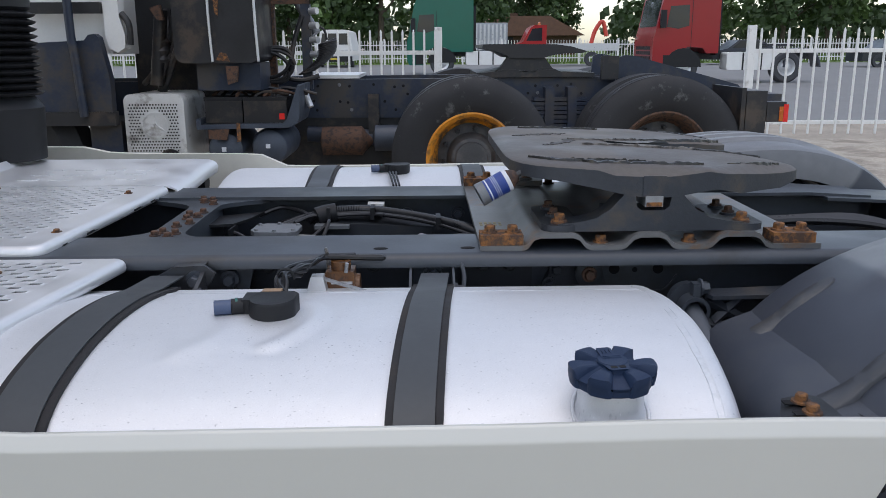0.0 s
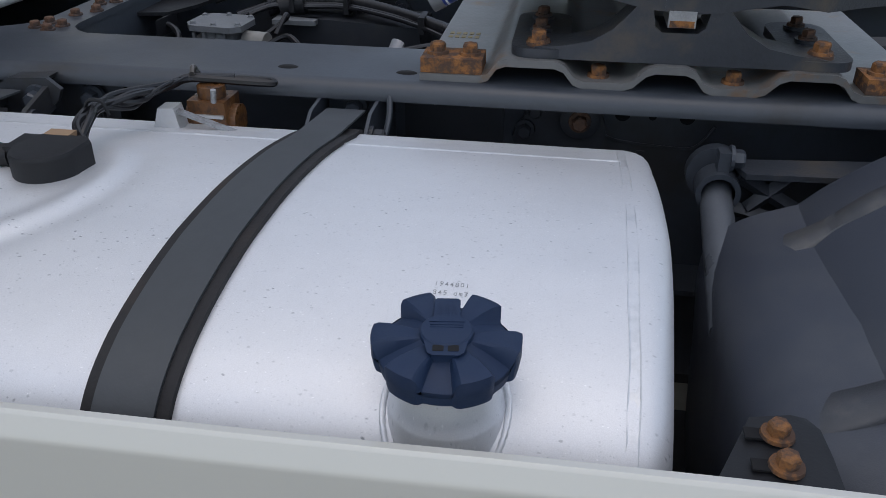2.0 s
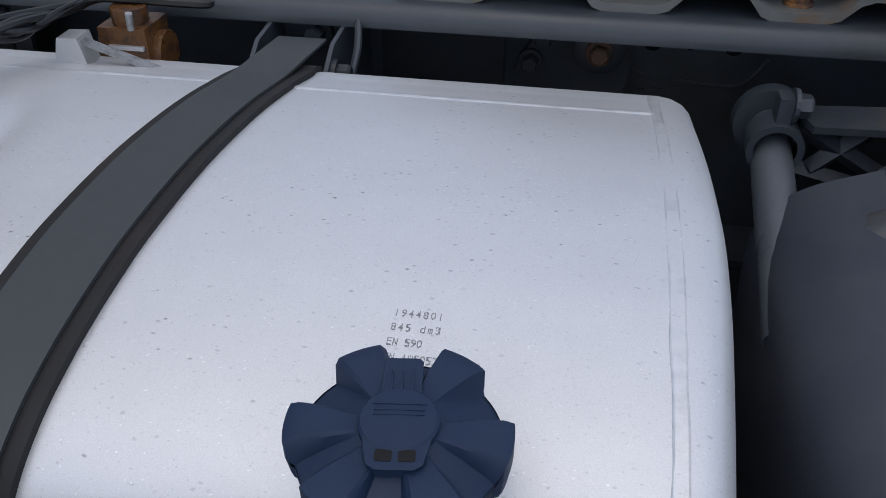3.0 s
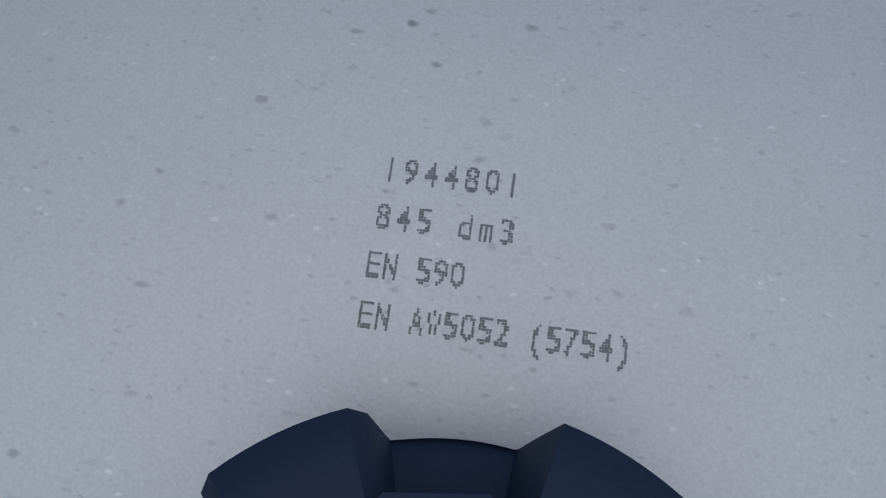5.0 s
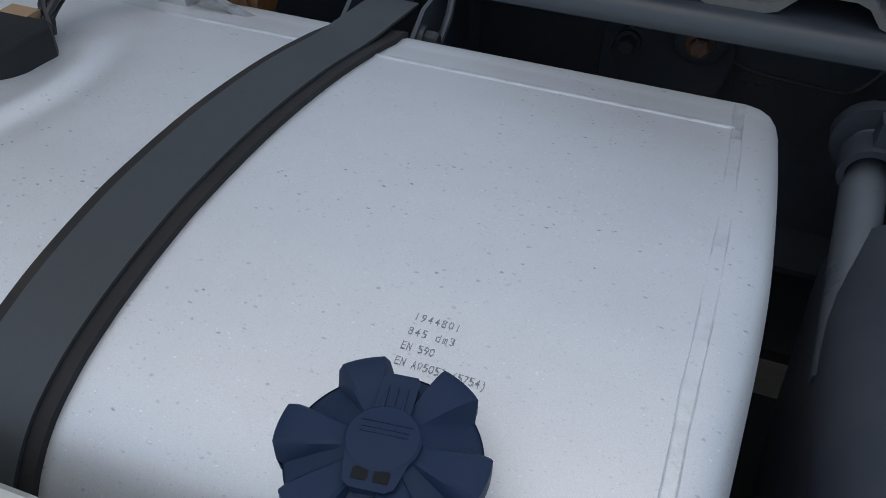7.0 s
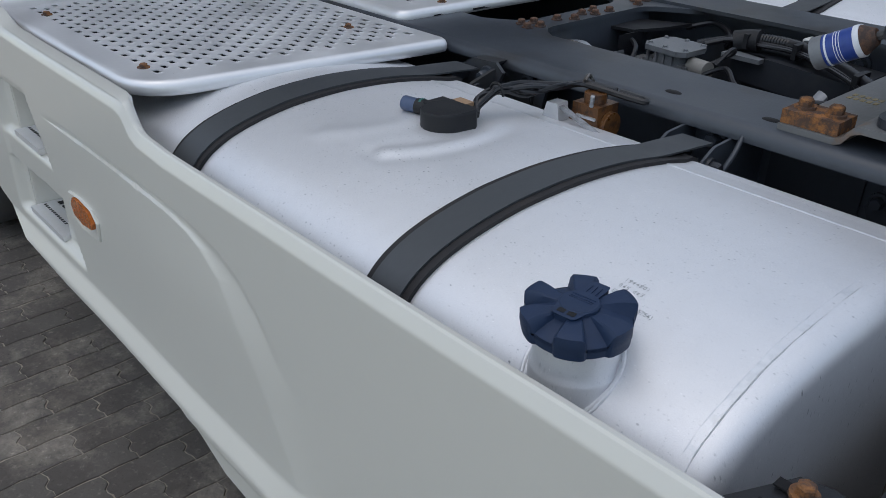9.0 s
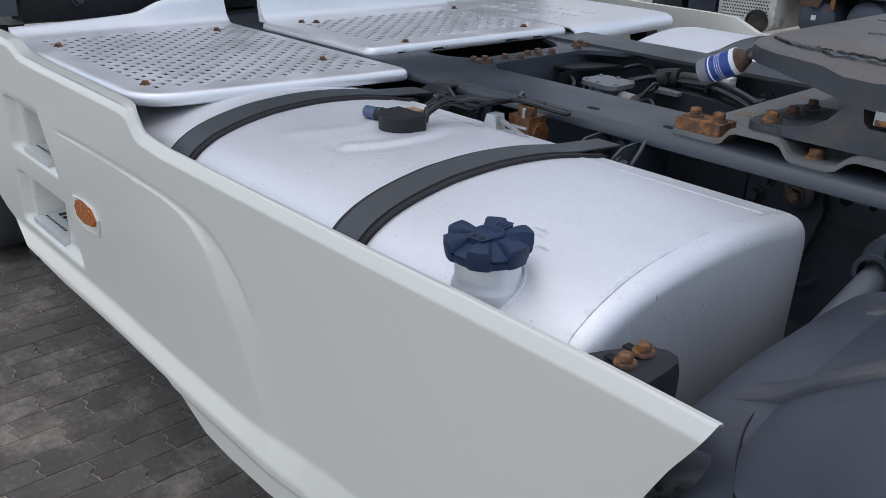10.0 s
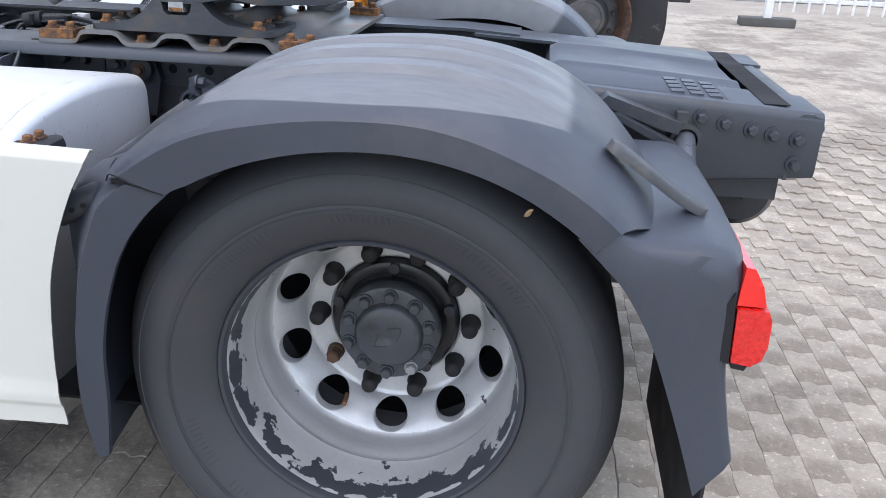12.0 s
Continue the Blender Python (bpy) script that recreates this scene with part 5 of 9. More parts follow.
def fender_ends(yo, yi):
    sg = 1 if yi > yo else -1
    # front apron: side cheek below the seam, deck in front of it and a face that drops to the road
    lip = resample([(-0.306, 0.890), (-0.330, 0.868), (-0.357, 0.839), (-0.385, 0.80), (-0.412, 0.745), (-0.440, 0.655), (-0.454, 0.569), (-0.457, 0.48), (-0.468, 0.365)], 32)
    out = resample([(-0.392, 0.907), (-0.416, 0.891), (-0.446, 0.862), (-0.465, 0.815), (-0.490, 0.74), (-0.506, 0.66), (-0.518, 0.56), (-0.519, 0.46), (-0.497, 0.355)], 32)
    face = resample([(-0.425, 0.910), (-0.456, 0.899), (-0.483, 0.890), (-0.533, 0.868), (-0.568, 0.832), (-0.574, 0.78), (-0.566, 0.69), (-0.552, 0.52), (-0.524, 0.345)], 32)
    yf = RC + sg * -0.578
    bm = bmesh.new()
    rings = []
    for l, o, q in zip(lip, out, face):
        m_ = lambda k: (o[0] + (q[0] - o[0]) * k, o[1] + (q[1] - o[1]) * k)
        h, g = m_(0.35), m_(0.8)
        rings.append([(l[0], yo + sg * 0.014, l[1]), (l[0], yo + sg * 0.004, l[1]), (l[0] * 0.2 + o[0] * 0.8, yo + sg * 0.004, l[1] * 0.2 + o[1] * 0.8), (o[0], yo + sg * 0.03, o[1]), (h[0], yo + sg * 0.09, h[1]), (g[0], yo + sg * 0.13, g[1]), (q[0], yo + sg * 0.19, q[1]), (q[0] - 0.004, yo + sg * 0.34, q[1] + 0.008), (q[0] + 0.002, yf, q[1] + 0.006), (q[0] + 0.012, yf, q[1] - 0.006), (q[0] + 0.012, yo + sg * 0.19, q[1] - 0.008), (o[0] + 0.01, yo + sg * 0.05, o[1] - 0.006)])
    loft(bm, rings)
    part("fender_apron", bm, M_FENDER, tractor, "dark grey plastic front fender apron", smooth=34)
    # rear end: side cheek, a level shelf that runs on from the dome, and a rounded rear face
    lip = resample([(0.352, 0.870), (0.395, 0.828), (0.430, 0.791), (0.470, 0.728), (0.498, 0.668), (0.542, 0.553), (0.566, 0.485), (0.590, 0.415)], 42)
    out = resample([(0.398, 0.899), (0.445, 0.864), (0.505, 0.857), (0.560, 0.853), (0.597, 0.822), (0.602, 0.68), (0.622, 0.57), (0.643, 0.49)], 42)
    top = resample([(0.388, 0.902), (0.445, 0.873), (0.505, 0.870), (0.575, 0.866), (0.624, 0.830), (0.616, 0.68), (0.634, 0.57), (0.652, 0.49)], 42)
    bm = bmesh.new()
    rings = []
    for l, o, q in zip(lip, out, top):
        m_ = lambda k: (o[0] + (q[0] - o[0]) * k, o[1] + (q[1] - o[1]) * k)
        h, g = m_(0.4), m_(0.75)
        rings.append([(l[0], yo + sg * 0.015, l[1]), (l[0], yo + sg * 0.003, l[1]), (l[0] * 0.2 + o[0] * 0.8, yo + sg * 0.003, l[1] * 0.2 + o[1] * 0.8), (o[0], yo + sg * 0.010, o[1]), (h[0], yo + sg * 0.022, h[1]), (g[0], yo + sg * 0.05, g[1]), (q[0], yo + sg * 0.11, q[1]), (q[0] + 0.002, yo + sg * 0.3, q[1] + 0.003), (q[0], yi, q[1]), (q[0] - 0.008, yi, q[1] - 0.008), (q[0] - 0.008, yo + sg * 0.11, q[1] - 0.010), (o[0] - 0.008, yo + sg * 0.025, o[1] - 0.010)])
    loft(bm, rings)
    r = part("fender_rear", bm, M_FENDER, tractor, "dark grey plastic rear fender end", smooth=48)
    flap = prism([(yo + sg * 0.01, 0.62), (yi, 0.62), (yi, 0.2), (yo + sg * 0.01, 0.2)], "x", 0.604, 0.610)
    part("mudflap", flap, M_RUBBER, tractor, "black rubber mudflap", bevel=0.0015)
    return r


fender_ends(-1.262, -0.62)
fender_ends(2 * RC + 1.262, 2 * RC + 0.62)


def tail_light():
    """A lamp in two lenses on the fender's rear edge: a slim upper one and a fuller reflector below it."""
    housing = part("tail_light", prism([(0.585, 0.775), (0.600, 0.80), (0.604, 0.76), (0.608, 0.676), (0.590, 0.682)], "y", -1.256, -1.08), M_PLASTIC, tractor, "black lamp housing on the fender", bevel=0.005)
    part("upper_lens", prism([(0.610, 0.842), (0.624, 0.840), (0.641, 0.812), (0.651, 0.777), (0.606, 0.777)], "y", -1.250, -1.09), M_RED, housing, "slim red upper lens", bevel=0.006)
    part("reflector", prism([(0.606, 0.774), (0.654, 0.774), (0.661, 0.757), (0.662, 0.712), (0.656, 0.688), (0.640, 0.676), (0.610, 0.681)], "y", -1.259, -1.09), M_RED_DEEP, housing, "deep red reflector", bevel=0.007)
    part("lens_foot", prism([(0.612, 0.680), (0.640, 0.675), (0.634, 0.664), (0.614, 0.667)], "y", -1.252, -1.10), M_PLASTIC, housing, bevel=0.003)


tail_light()


# ---- fifth wheel and mounting plate ----
def mounting_plate():
    low, high = 0.995, 1.022
    prof = [(-0.980, low), (-0.893, low), (-0.880, low + 0.005)]
    for a, b, c in ((-0.868, -0.772, -0.689), (-0.657, -0.590, -0.508), (-0.476, -0.392, None)):
        prof += [(a, high - 0.005), (a + 0.013, high), (b - 0.013, high), (b, high - 0.005), (b + 0.014, low + 0.005), (b + 0.027, low)]
        if c:
            prof += [(c, low), (c + 0.015, low + 0.005)]
    prof += [(-0.262, low)]
    under = [(x, z - 0.011) for x, z in reversed(prof)]
    bm = prism(prof + under, "y", -0.482, 2 * RC + 0.482)
    ob = part("mounting_plate", bm, M_PLATE, tractor, "corrugated grey steel mounting plate with rust stains", bevel=0.0015, segs=1)
    for x in (-0.9345, -0.3165):
        for y in (-0.447, 2 * RC + 0.447):
            part("clamp_bar", nbox(x - 0.045, x + 0.045, y - 0.03, y + 0.03, 0.9955, 1.017), M_RUST, ob, "rusty steel clamp bar", bevel=0.003)
            put_bolts("bolt", B_RUST, ob, [(x - 0.0235, y, 1.017), (x + 0.0245, y, 1.017)])
    for y in (-0.450, 2 * RC + 0.450):
        put_bolts("bolt", B_RUST, ob, [(-0.722, y, 0.995), (-0.533, y, 0.995)])
    for k in range(2):
        for i in range(5):
            part("paint_stamp", nbox(-0.968 + 0.011 * i, -0.961 + 0.011 * i, -0.275 + 0.022 * k, -0.262 + 0.022 * k, 0.9948, 0.9958), M_STAMP, ob, "faded yellow stamp")
    return ob


mplate = mounting_plate()
FX = -0.612


def pedestal(sign):
    """A cast saddle on a broad foot; the plate's pivot block sits in its pocket."""
    y0 = RC + sign * 0.369
    o = -sign
    bm = bmesh.new()
    prof = [(-0.828, 1.022), (-0.405, 1.022), (-0.403, 1.034), (-0.43, 1.040), (-0.457, 1.042), (-0.497, 1.050), (-0.527, 1.068), (-0.547, 1.090), (-0.560, 1.104), (-0.578, 1.104), (-0.584, 1.074), (-0.594, 1.066), (-0.642, 1.066), (-0.652, 1.074), (-0.658, 1.104), (-0.676, 1.104), (-0.688, 1.090), (-0.708, 1.068), (-0.737, 1.050), (-0.772, 1.042), (-0.815, 1.038)]
    prism(prof, "y", y0 - 0.032, y0 + 0.032, bm)
    ob = part("pedestal", bm, M_CASTIRON, tractor, "dark cast fifth wheel pedestal", bevel=0.006)
    for x0, x1 in ((-0.850, -0.765), (-0.465, -0.378)):
        bm = prism(rrect(x0, x1, min(y0 - 0.036 * o, y0 + 0.19 * o), max(y0 - 0.036 * o, y0 + 0.19 * o), 0.03, 5), "z", 1.0225, 1.036)
        part("pedestal_foot", bm, M_CASTIRON, ob, bevel=0.005)
    for x in (-0.811, -0.422):
        for k, a in enumerate((-0.010, 0.07, 0.15)):
            part("spring_washer", ncyl((x, y0 + a * o, 1.035), (x, y0 + a * o, 1.041), 0.018, 18), M_CASTIRON if k else M_RUST, ob, bevel=0.001)
            put_bolts("bolt", B_RUST if k == 0 else B_BROWN, ob, [(x, y0 + a * o, 1.041)])
    part("pivot_pad", nbox(-0.636, -0.599, y0 - 0.037, y0 + 0.037, 1.0745, 1.097), M_CAST, ob, "worn bare steel pivot pad", bevel=0.002)
    part("pad_rust", nbox(-0.634, -0.601, y0 + sign * 0.0372, y0 + sign * 0.0385, 1.075, 1.084), M_RUST, ob, "rust along the pad")
    part("rib", nbox(-0.70, -0.53, y0 + 0.03 * o, y0 + 0.12 * o, 1.024, 1.054), M_CASTIRON, ob, bevel=0.01)
    return ob


pedestal(-1)
pedestal(1)


def coupling_plate():
    """The greasy top plate: rounded front, throat and two ramped horns; its skirt deepens over the pivots."""
    half = [(-0.914, 0.0), (-0.914, 0.10), (-0.914, 0.20), (-0.912, 0.27), (-0.905, 0.33), (-0.888, 0.378), (-0.86, 0.408), (-0.82, 0.428), (-0.775, 0.437), (-0.735, 0.44), (-0.70, 0.44), (-0.665, 0.44), (-0.635, 0.44), (-0.605, 0.44), (-0.57, 0.44), (-0.535, 0.44), (-0.505, 0.44), (-0.485, 0.436), (-0.46, 0.425), (-0.42, 0.40), (-0.36, 0.36), (-0.30, 0.315), (-0.258, 0.28), (-0.243, 0.262), (-0.240, 0.235), (-0.25, 0.19), (-0.29, 0.145), (-0.36, 0.11), (-0.44, 0.08), (-0.52, 0.055), (-0.575, 0.045), (-0.61, 0.032), (-0.622, 0.0)]
    outline = [(x, CY - y) for x, y in half] + [(x, CY + y) for x, y in reversed(half[1:-1])]
    N = len(outline)
    LOW = [(-0.92, 0.034), (-0.82, 0.036), (-0.74, 0.048), (-0.69, 0.058), (-0.655, 0.064), (-0.58, 0.064), (-0.53, 0.052), (-0.49, 0.044), (-0.465, 0.046), (-0.44, 0.058), (-0.30, 0.052), (-0.24, 0.042)]
    DIP = [(-0.92, 0.006), (-0.78, 0.006), (-0.735, 0.008), (-0.70, 0.018), (-0.60, 0.019), (-0.55, 0.012), (-0.505, 0.004), (-0.46, 0.010), (-0.36, 0.016), (-0.24, 0.014)]

    def h(x):
        return 1.168 - 0.036 * (x + 0.9) - 0.010 * sstep(-0.38, -0.24, x)
    o2 = [Vector(p) for p in outline]
    bm = bmesh.new()
    vr = []
    for k, d in enumerate((0.010, 0.0, 0.0, 0.004, 0.020, 0.034)):
        row = []
        for i, p in enumerate(o2):
            a, b = o2[i - 1], o2[(i + 1) % N]
            t = (b - a).normalized()
            # the outline runs clockwise, so this points inwards
            q = p + Vector((-t.y, t.x)) * (-d if (-t.y * (FX - 0.1 - p.x) + t.x * (CY - p.y)) < 0 else d)
            side = sstep(0.22, 0.34, abs(p.y - CY))
            dip = 0.005 + (lerp_list(DIP, p.x) - 0.005) * side
            low = 0.030 + (lerp_list(LOW, p.x) - 0.030) * side
            z = h(q.x) - (low, low, dip + 0.003, dip, dip * 0.35, 0.0)[k]
            row.append(bm.verts.new((q.x, q.y, z)))
        vr.append(row)
    for a, b in zip(vr, vr[1:]):
        for i in range(N):
            bm.faces.new((a[i], a[(i + 1) % N], b[(i + 1) % N], b[i]))
    cap = bm.faces.new(vr[-1])
    low_ = bm.faces.new(vr[0][::-1])
    bmesh.ops.triangulate(bm, faces=[cap, low_])
    ob = part("coupling_plate", bm, M_GREASE, tractor, "grey-brown greasy fifth wheel coupling plate", smooth=30)
    ob.data.materials.append(M_CASTIRON)
    for p in ob.data.polygons:
        if p.normal.z < 0.62:
            p.material_index = 1
    for s in (-1, 1):
        y = CY + s * 0.442
        part("pivot_rib", nbox(-0.642, -0.594, min(y, y - s * 0.06), max(y, y - s * 0.06), 1.096, 1.139), M_CASTIRON, ob, bevel=0.004)
    return ob


cplate = coupling_plate()


def grease_smears():
    """Ragged ridges of pushed-up grease, black at the rims and crusted grey at the throat."""
    def streak(pts, w, seed, m, th=0.007):
        P = resample(pts, 40)
        up, dn = [], []
        for i, p in enumerate(P):
            a, b = P[max(i - 1, 0)], P[min(i + 1, 40)]
            t = Vector((b[0] - a[0], b[1] - a[1])).normalized()
            e = math.sin(math.pi * (i + 0.3) / 40.6) ** 0.5 * w
            up.append((p[0] - t.y * e * (0.55 + 0.9 * noise.noise((i * 0.31, seed, 0))), p[1] + t.x * e * (0.55 + 0.9 * noise.noise((i * 0.31, seed, 0)))))
            dn.append((p[0] + t.y * e * (0.55 + 0.9 * noise.noise((i * 0.33, seed + 5, 0))), p[1] - t.x * e * (0.55 + 0.9 * noise.noise((i * 0.33, seed + 5, 0)))))
        bm = bmesh.new()
        hz = lambda x: 1.1665 - 0.036 * (x + 0.9) - 0.010 * sstep(-0.38, -0.24, x)
        rows = []
        for i in range(41):
            u, v = up[i], dn[i]
            k = th * (0.7 + 0.8 * noise.noise((i * 0.6, seed + 9, 0)))
            c = ((u[0] + v[0]) / 2, (u[1] + v[1]) / 2)
            rows.append([(u[0], u[1], hz(u[0]) - 0.004), (u[0] * 0.7 + c[0] * 0.3, u[1] * 0.7 + c[1] * 0.3, hz(c[0]) + k + 0.001), (c[0], c[1], hz(c[0]) + k * 0.6 + 0.001), (v[0] * 0.7 + c[0] * 0.3, v[1] * 0.7 + c[1] * 0.3, hz(c[0]) + k + 0.001), (v[0], v[1], hz(v[0]) - 0.004)])
        loft(bm, rows)
        part("grease", bm, m, cplate, "ragged ridge of grease")
    streak([(-0.87, CY - 0.34), (-0.80, CY - 0.38), (-0.70, CY - 0.395), (-0.60, CY - 0.392), (-0.50, CY - 0.385)], 0.018, 1.0, M_GREASE_THICK)
    streak([(-0.80, CY - 0.372), (-0.70, CY - 0.36), (-0.62, CY - 0.37)], 0.008, 2.0, M_GREASE_THICK)
    streak([(-0.82, CY + 0.33), (-0.72, CY + 0.36), (-0.58, CY + 0.35)], 0.012, 3.0, M_GREASE_THICK)
    streak([(-0.86, CY + 0.10), (-0.78, CY + 0.16), (-0.70, CY + 0.20)], 0.03, 4.0, M_GREASE_DULL, 0.003)
    streak([(-0.80, CY - 0.10), (-0.74, CY - 0.02), (-0.70, CY + 0.08)], 0.03, 5.0, M_GREASE_DULL, 0.003)
    streak([(-0.70, CY - 0.06), (-0.62, CY - 0.055), (-0.52, CY - 0.085), (-0.42, CY - 0.10)], 0.02, 6.0, M_GREASE_CRUST, 0.007)
    streak([(-0.72, CY + 0.05), (-0.62, CY + 0.06), (-0.53, CY + 0.08)], 0.018, 7.0, M_GREASE_CRUST, 0.006)
    streak([(-0.54, CY - 0.07), (-0.46, CY - 0.09), (-0.36, CY - 0.13), (-0.29, CY - 0.165)], 0.014, 8.0, M_GREASE_THICK, 0.004)
    streak([(-0.54, CY + 0.075), (-0.44, CY + 0.10), (-0.34, CY + 0.14), (-0.27, CY + 0.19)], 0.014, 9.0, M_GREASE_THICK, 0.005)
    streak([(-0.44, CY - 0.36), (-0.36, CY - 0.32), (-0.29, CY - 0.27)], 0.012, 10.0, M_GREASE_THICK, 0.003)
    streak([(-0.44, CY + 0.36), (-0.36, CY + 0.32), (-0.28, CY + 0.26)], 0.012, 11.0, M_GREASE_THICK, 0.003)


M_GREASE_DULL = mat("dull_grease", (0.055, 0.05, 0.046), 0.6, 0, 0.35, 30, 0.8, 70, (0.03, 0.028, 0.027), 0.35, 25)
M_GREASE_CRUST = mat("crusted_grease", (0.17, 0.155, 0.14), 0.6, 0, 0.4, 40, 1.0, 60, (0.04, 0.036, 0.033), 0.45, 35)
grease_smears()


def grease_can():
    a, b = Vector((-0.979, -0.408, 1.090)), Vector((-0.894, -0.398, 1.134))
    d = (b - a).normalized()
    bm = ncyl(a + d * 0.018, a + d * 0.072, 0.0245, 28)
    ob = part("lubricant_canister", bm, M_BLUE, tractor, "blue and white lubricant canister")
    part("canister_base", ncyl(a, a + d * 0.018, 0.0255, 28), M_GREY_PIPE, ob, "grey knurled base", bevel=0.002)
    part("canister_band", ncyl(a + d * 0.064, a + d * 0.0725, 0.0249, 28), M_PAPER, ob, "white label band")
    for k, w in ((0.022, 0.003), (0.036, 0.001), (0.040, 0.001), (0.044, 0.001)):
        part("label_line", ncyl(a + d * k, a + d * (k + w), 0.02475, 28), M_PAPER, ob)
    part("canister_shoulder", ncyl(a + d * 0.072, a + d * 0.092, 0.0235, 28, r1=0.012), M_RUST_DARK, ob, "brown metal shoulder")
    part("feed_pipe", ntube([a + d * 0.09, a + d * 0.115, a + d * 0.13 + Vector((0.012, 0.01, 0.0)), (-0.85, -0.37, 1.140)], 0.007, 8), M_CASTIRON, ob)


grease_can()


# ---- brackets, valve and cables beside the tank ----
def strap_bracket(x, parent):
    bm = bmesh.new()
    for s in (-1, 1):
        prism([(WEB_Y, 0.965), (WEB_Y, 0.80), (-0.52, 0.82), (-0.60, 0.90), (-0.60, 0.93), (-0.555, 0.955)], "x", x + s * 0.041, x + s * 0.046, bm)
    box(bm, x - 0.04, x + 0.04, -0.474, -0.465, 0.82, 0.962)
    ob = part("strap_bracket", bm, M_FRAME, tractor, bevel=0.0015, segs=1)
    part("strap_pin", ncyl((x - 0.062, -0.582, 0.918), (x + 0.062, -0.582, 0.918), 0.008, 10), M_FRAME, ob)
    put_bolts("bolt", B_BIG, ob, [(x + 0.002, -0.474, 0.938)], (0, -1, 0))
    put_bolts("bolt", B_WEB, ob, [(x + 0.046, -0.565, 0.925)], (1, 0, 0))
    part("hook_rod", ntube([(x + 0.060, -0.50, 0.968), (x + 0.066, -0.53, 0.945), (x + 0.062, -0.552, 0.915), (x + 0.056, -0.545, 0.885)], 0.0045, 8), M_FRAME, ob)


strap_bracket(-1.082, tank)


def console():
    """Folded steel bracket between frame and tank that carries the front strap and the catwalk."""
    bm = bmesh.new()
    prism([(-1.667, 0.936), (-1.603, 0.972), (-1.541, 0.975), (-1.520, 0.958), (-1.530, 0.938), (-1.560, 0.918), (-1.614, 0.913), (-1.612, 0.934), (-1.655, 0.930)], "y", -0.538, -0.530, bm)
    prism([(-1.603, 0.972), (-1.541, 0.975), (-1.545, 0.968), (-1.600, 0.965)], "y", -0.530, -0.44, bm)
    prism([(-0.53, 0.955), (-0.53, 0.935), (-0.60, 0.912), (-0.612, 0.925), (-0.60, 0.945)], "x", -1.622, -1.614, bm)
    prism([(-0.53, 0.965), (-0.53, 0.925), (-0.60, 0.912), (-0.612, 0.925), (-0.60, 0.945)], "x", -1.548, -1.540, bm)
    # channel on the web
    prism([(-1.637, 0.976), (-1.596, 0.976), (-1.578, 0.962), (-1.501, 0.972), (-1.493, 0.80), (-1.501, 0.80), (-1.507, 0.962), (-1.580, 0.952), (-1.602, 0.968), (-1.637, 0.968)], "y", -0.475, WEB_Y, bm)
    box(bm, -1.578, -1.500, -0.478, -0.472, 0.80, 0.962)
    prism([(-1.495, 0.972), (-1.461, 0.982), (-1.448, 0.980), (-1.470, 0.90), (-1.480, 0.80), (-1.495, 0.80)], "y", -0.470, -0.462, bm)
    ob = part("frame_bracket", bm, M_FRAME, tractor, bevel=0.0015, segs=1)
    put_bolts("bolt", B_BIG, ob, [(-1.560, -0.538, 0.945), (-1.505, -0.478, 0.93)], (0, -1, 0))
    put_bolts("bolt", B_WEB, ob, [(-1.540, -0.590, 0.928)], (1, 0, 0))


console()


def height_valve():
    bm = bmesh.new()
    box(bm, -1.29, -1.235, -0.60, -0.545, 0.90, 0.975)
    cyl(bm, (-1.262, -0.575, 0.97), (-1.262, -0.575, 0.992), 0.02, 12)
    cyl(bm, (-1.30, -0.57, 0.94), (-1.225, -0.57, 0.94), 0.024, 12)
    ob = part("drain_valve", bm, mat("brown_valve", (0.14, 0.06, 0.02), 0.35, 0.1, 0.4, 40, 0.3, 200, (0.05, 0.025, 0.015), 0.35, 40), tractor, "rust-brown valve block", bevel=0.003)
    for k in range(3):
        part("valve_strip", nbox(-1.287 + 0.004 * k, -1.25 + 0.006 * k, -0.604, -0.600, 0.908 + 0.022 * k, 0.9125 + 0.022 * k, m=None), M_SILVER, ob)
    part("hose_band", lathe([(0.007, 0.982), (0.009, 0.982), (0.009, 0.988), (0.007, 0.988)], (-1.262, -0.575, 0), "z", 16), M_SILVER, ob, "small bright hose band")
    part("valve_fitting", ncyl((-1.25, -0.60, 0.975), (-1.247, -0.603, 0.994), 0.004, 10), M_CAST, ob)
    part("valve_tag", nbox(-1.285, -1.24, -0.6035, -0.6005, 0.925, 0.938), M_CAST, ob)
    part("tank_lug", prism([(-1.322, 0.948), (-1.313, 0.977), (-1.290, 0.978), (-1.284, 0.948)], "y", -0.642, -0.615), M_SILVER, tank, "folded aluminium lug", bevel=0.002, segs=1)
    part("lug_stay", prism([(-1.290, 0.974), (-1.205, 0.946), (-1.208, 0.942), (-1.291, 0.970)], "y", -0.637, -0.626), M_CAST, tank, "thin grey stay")


height_valve()


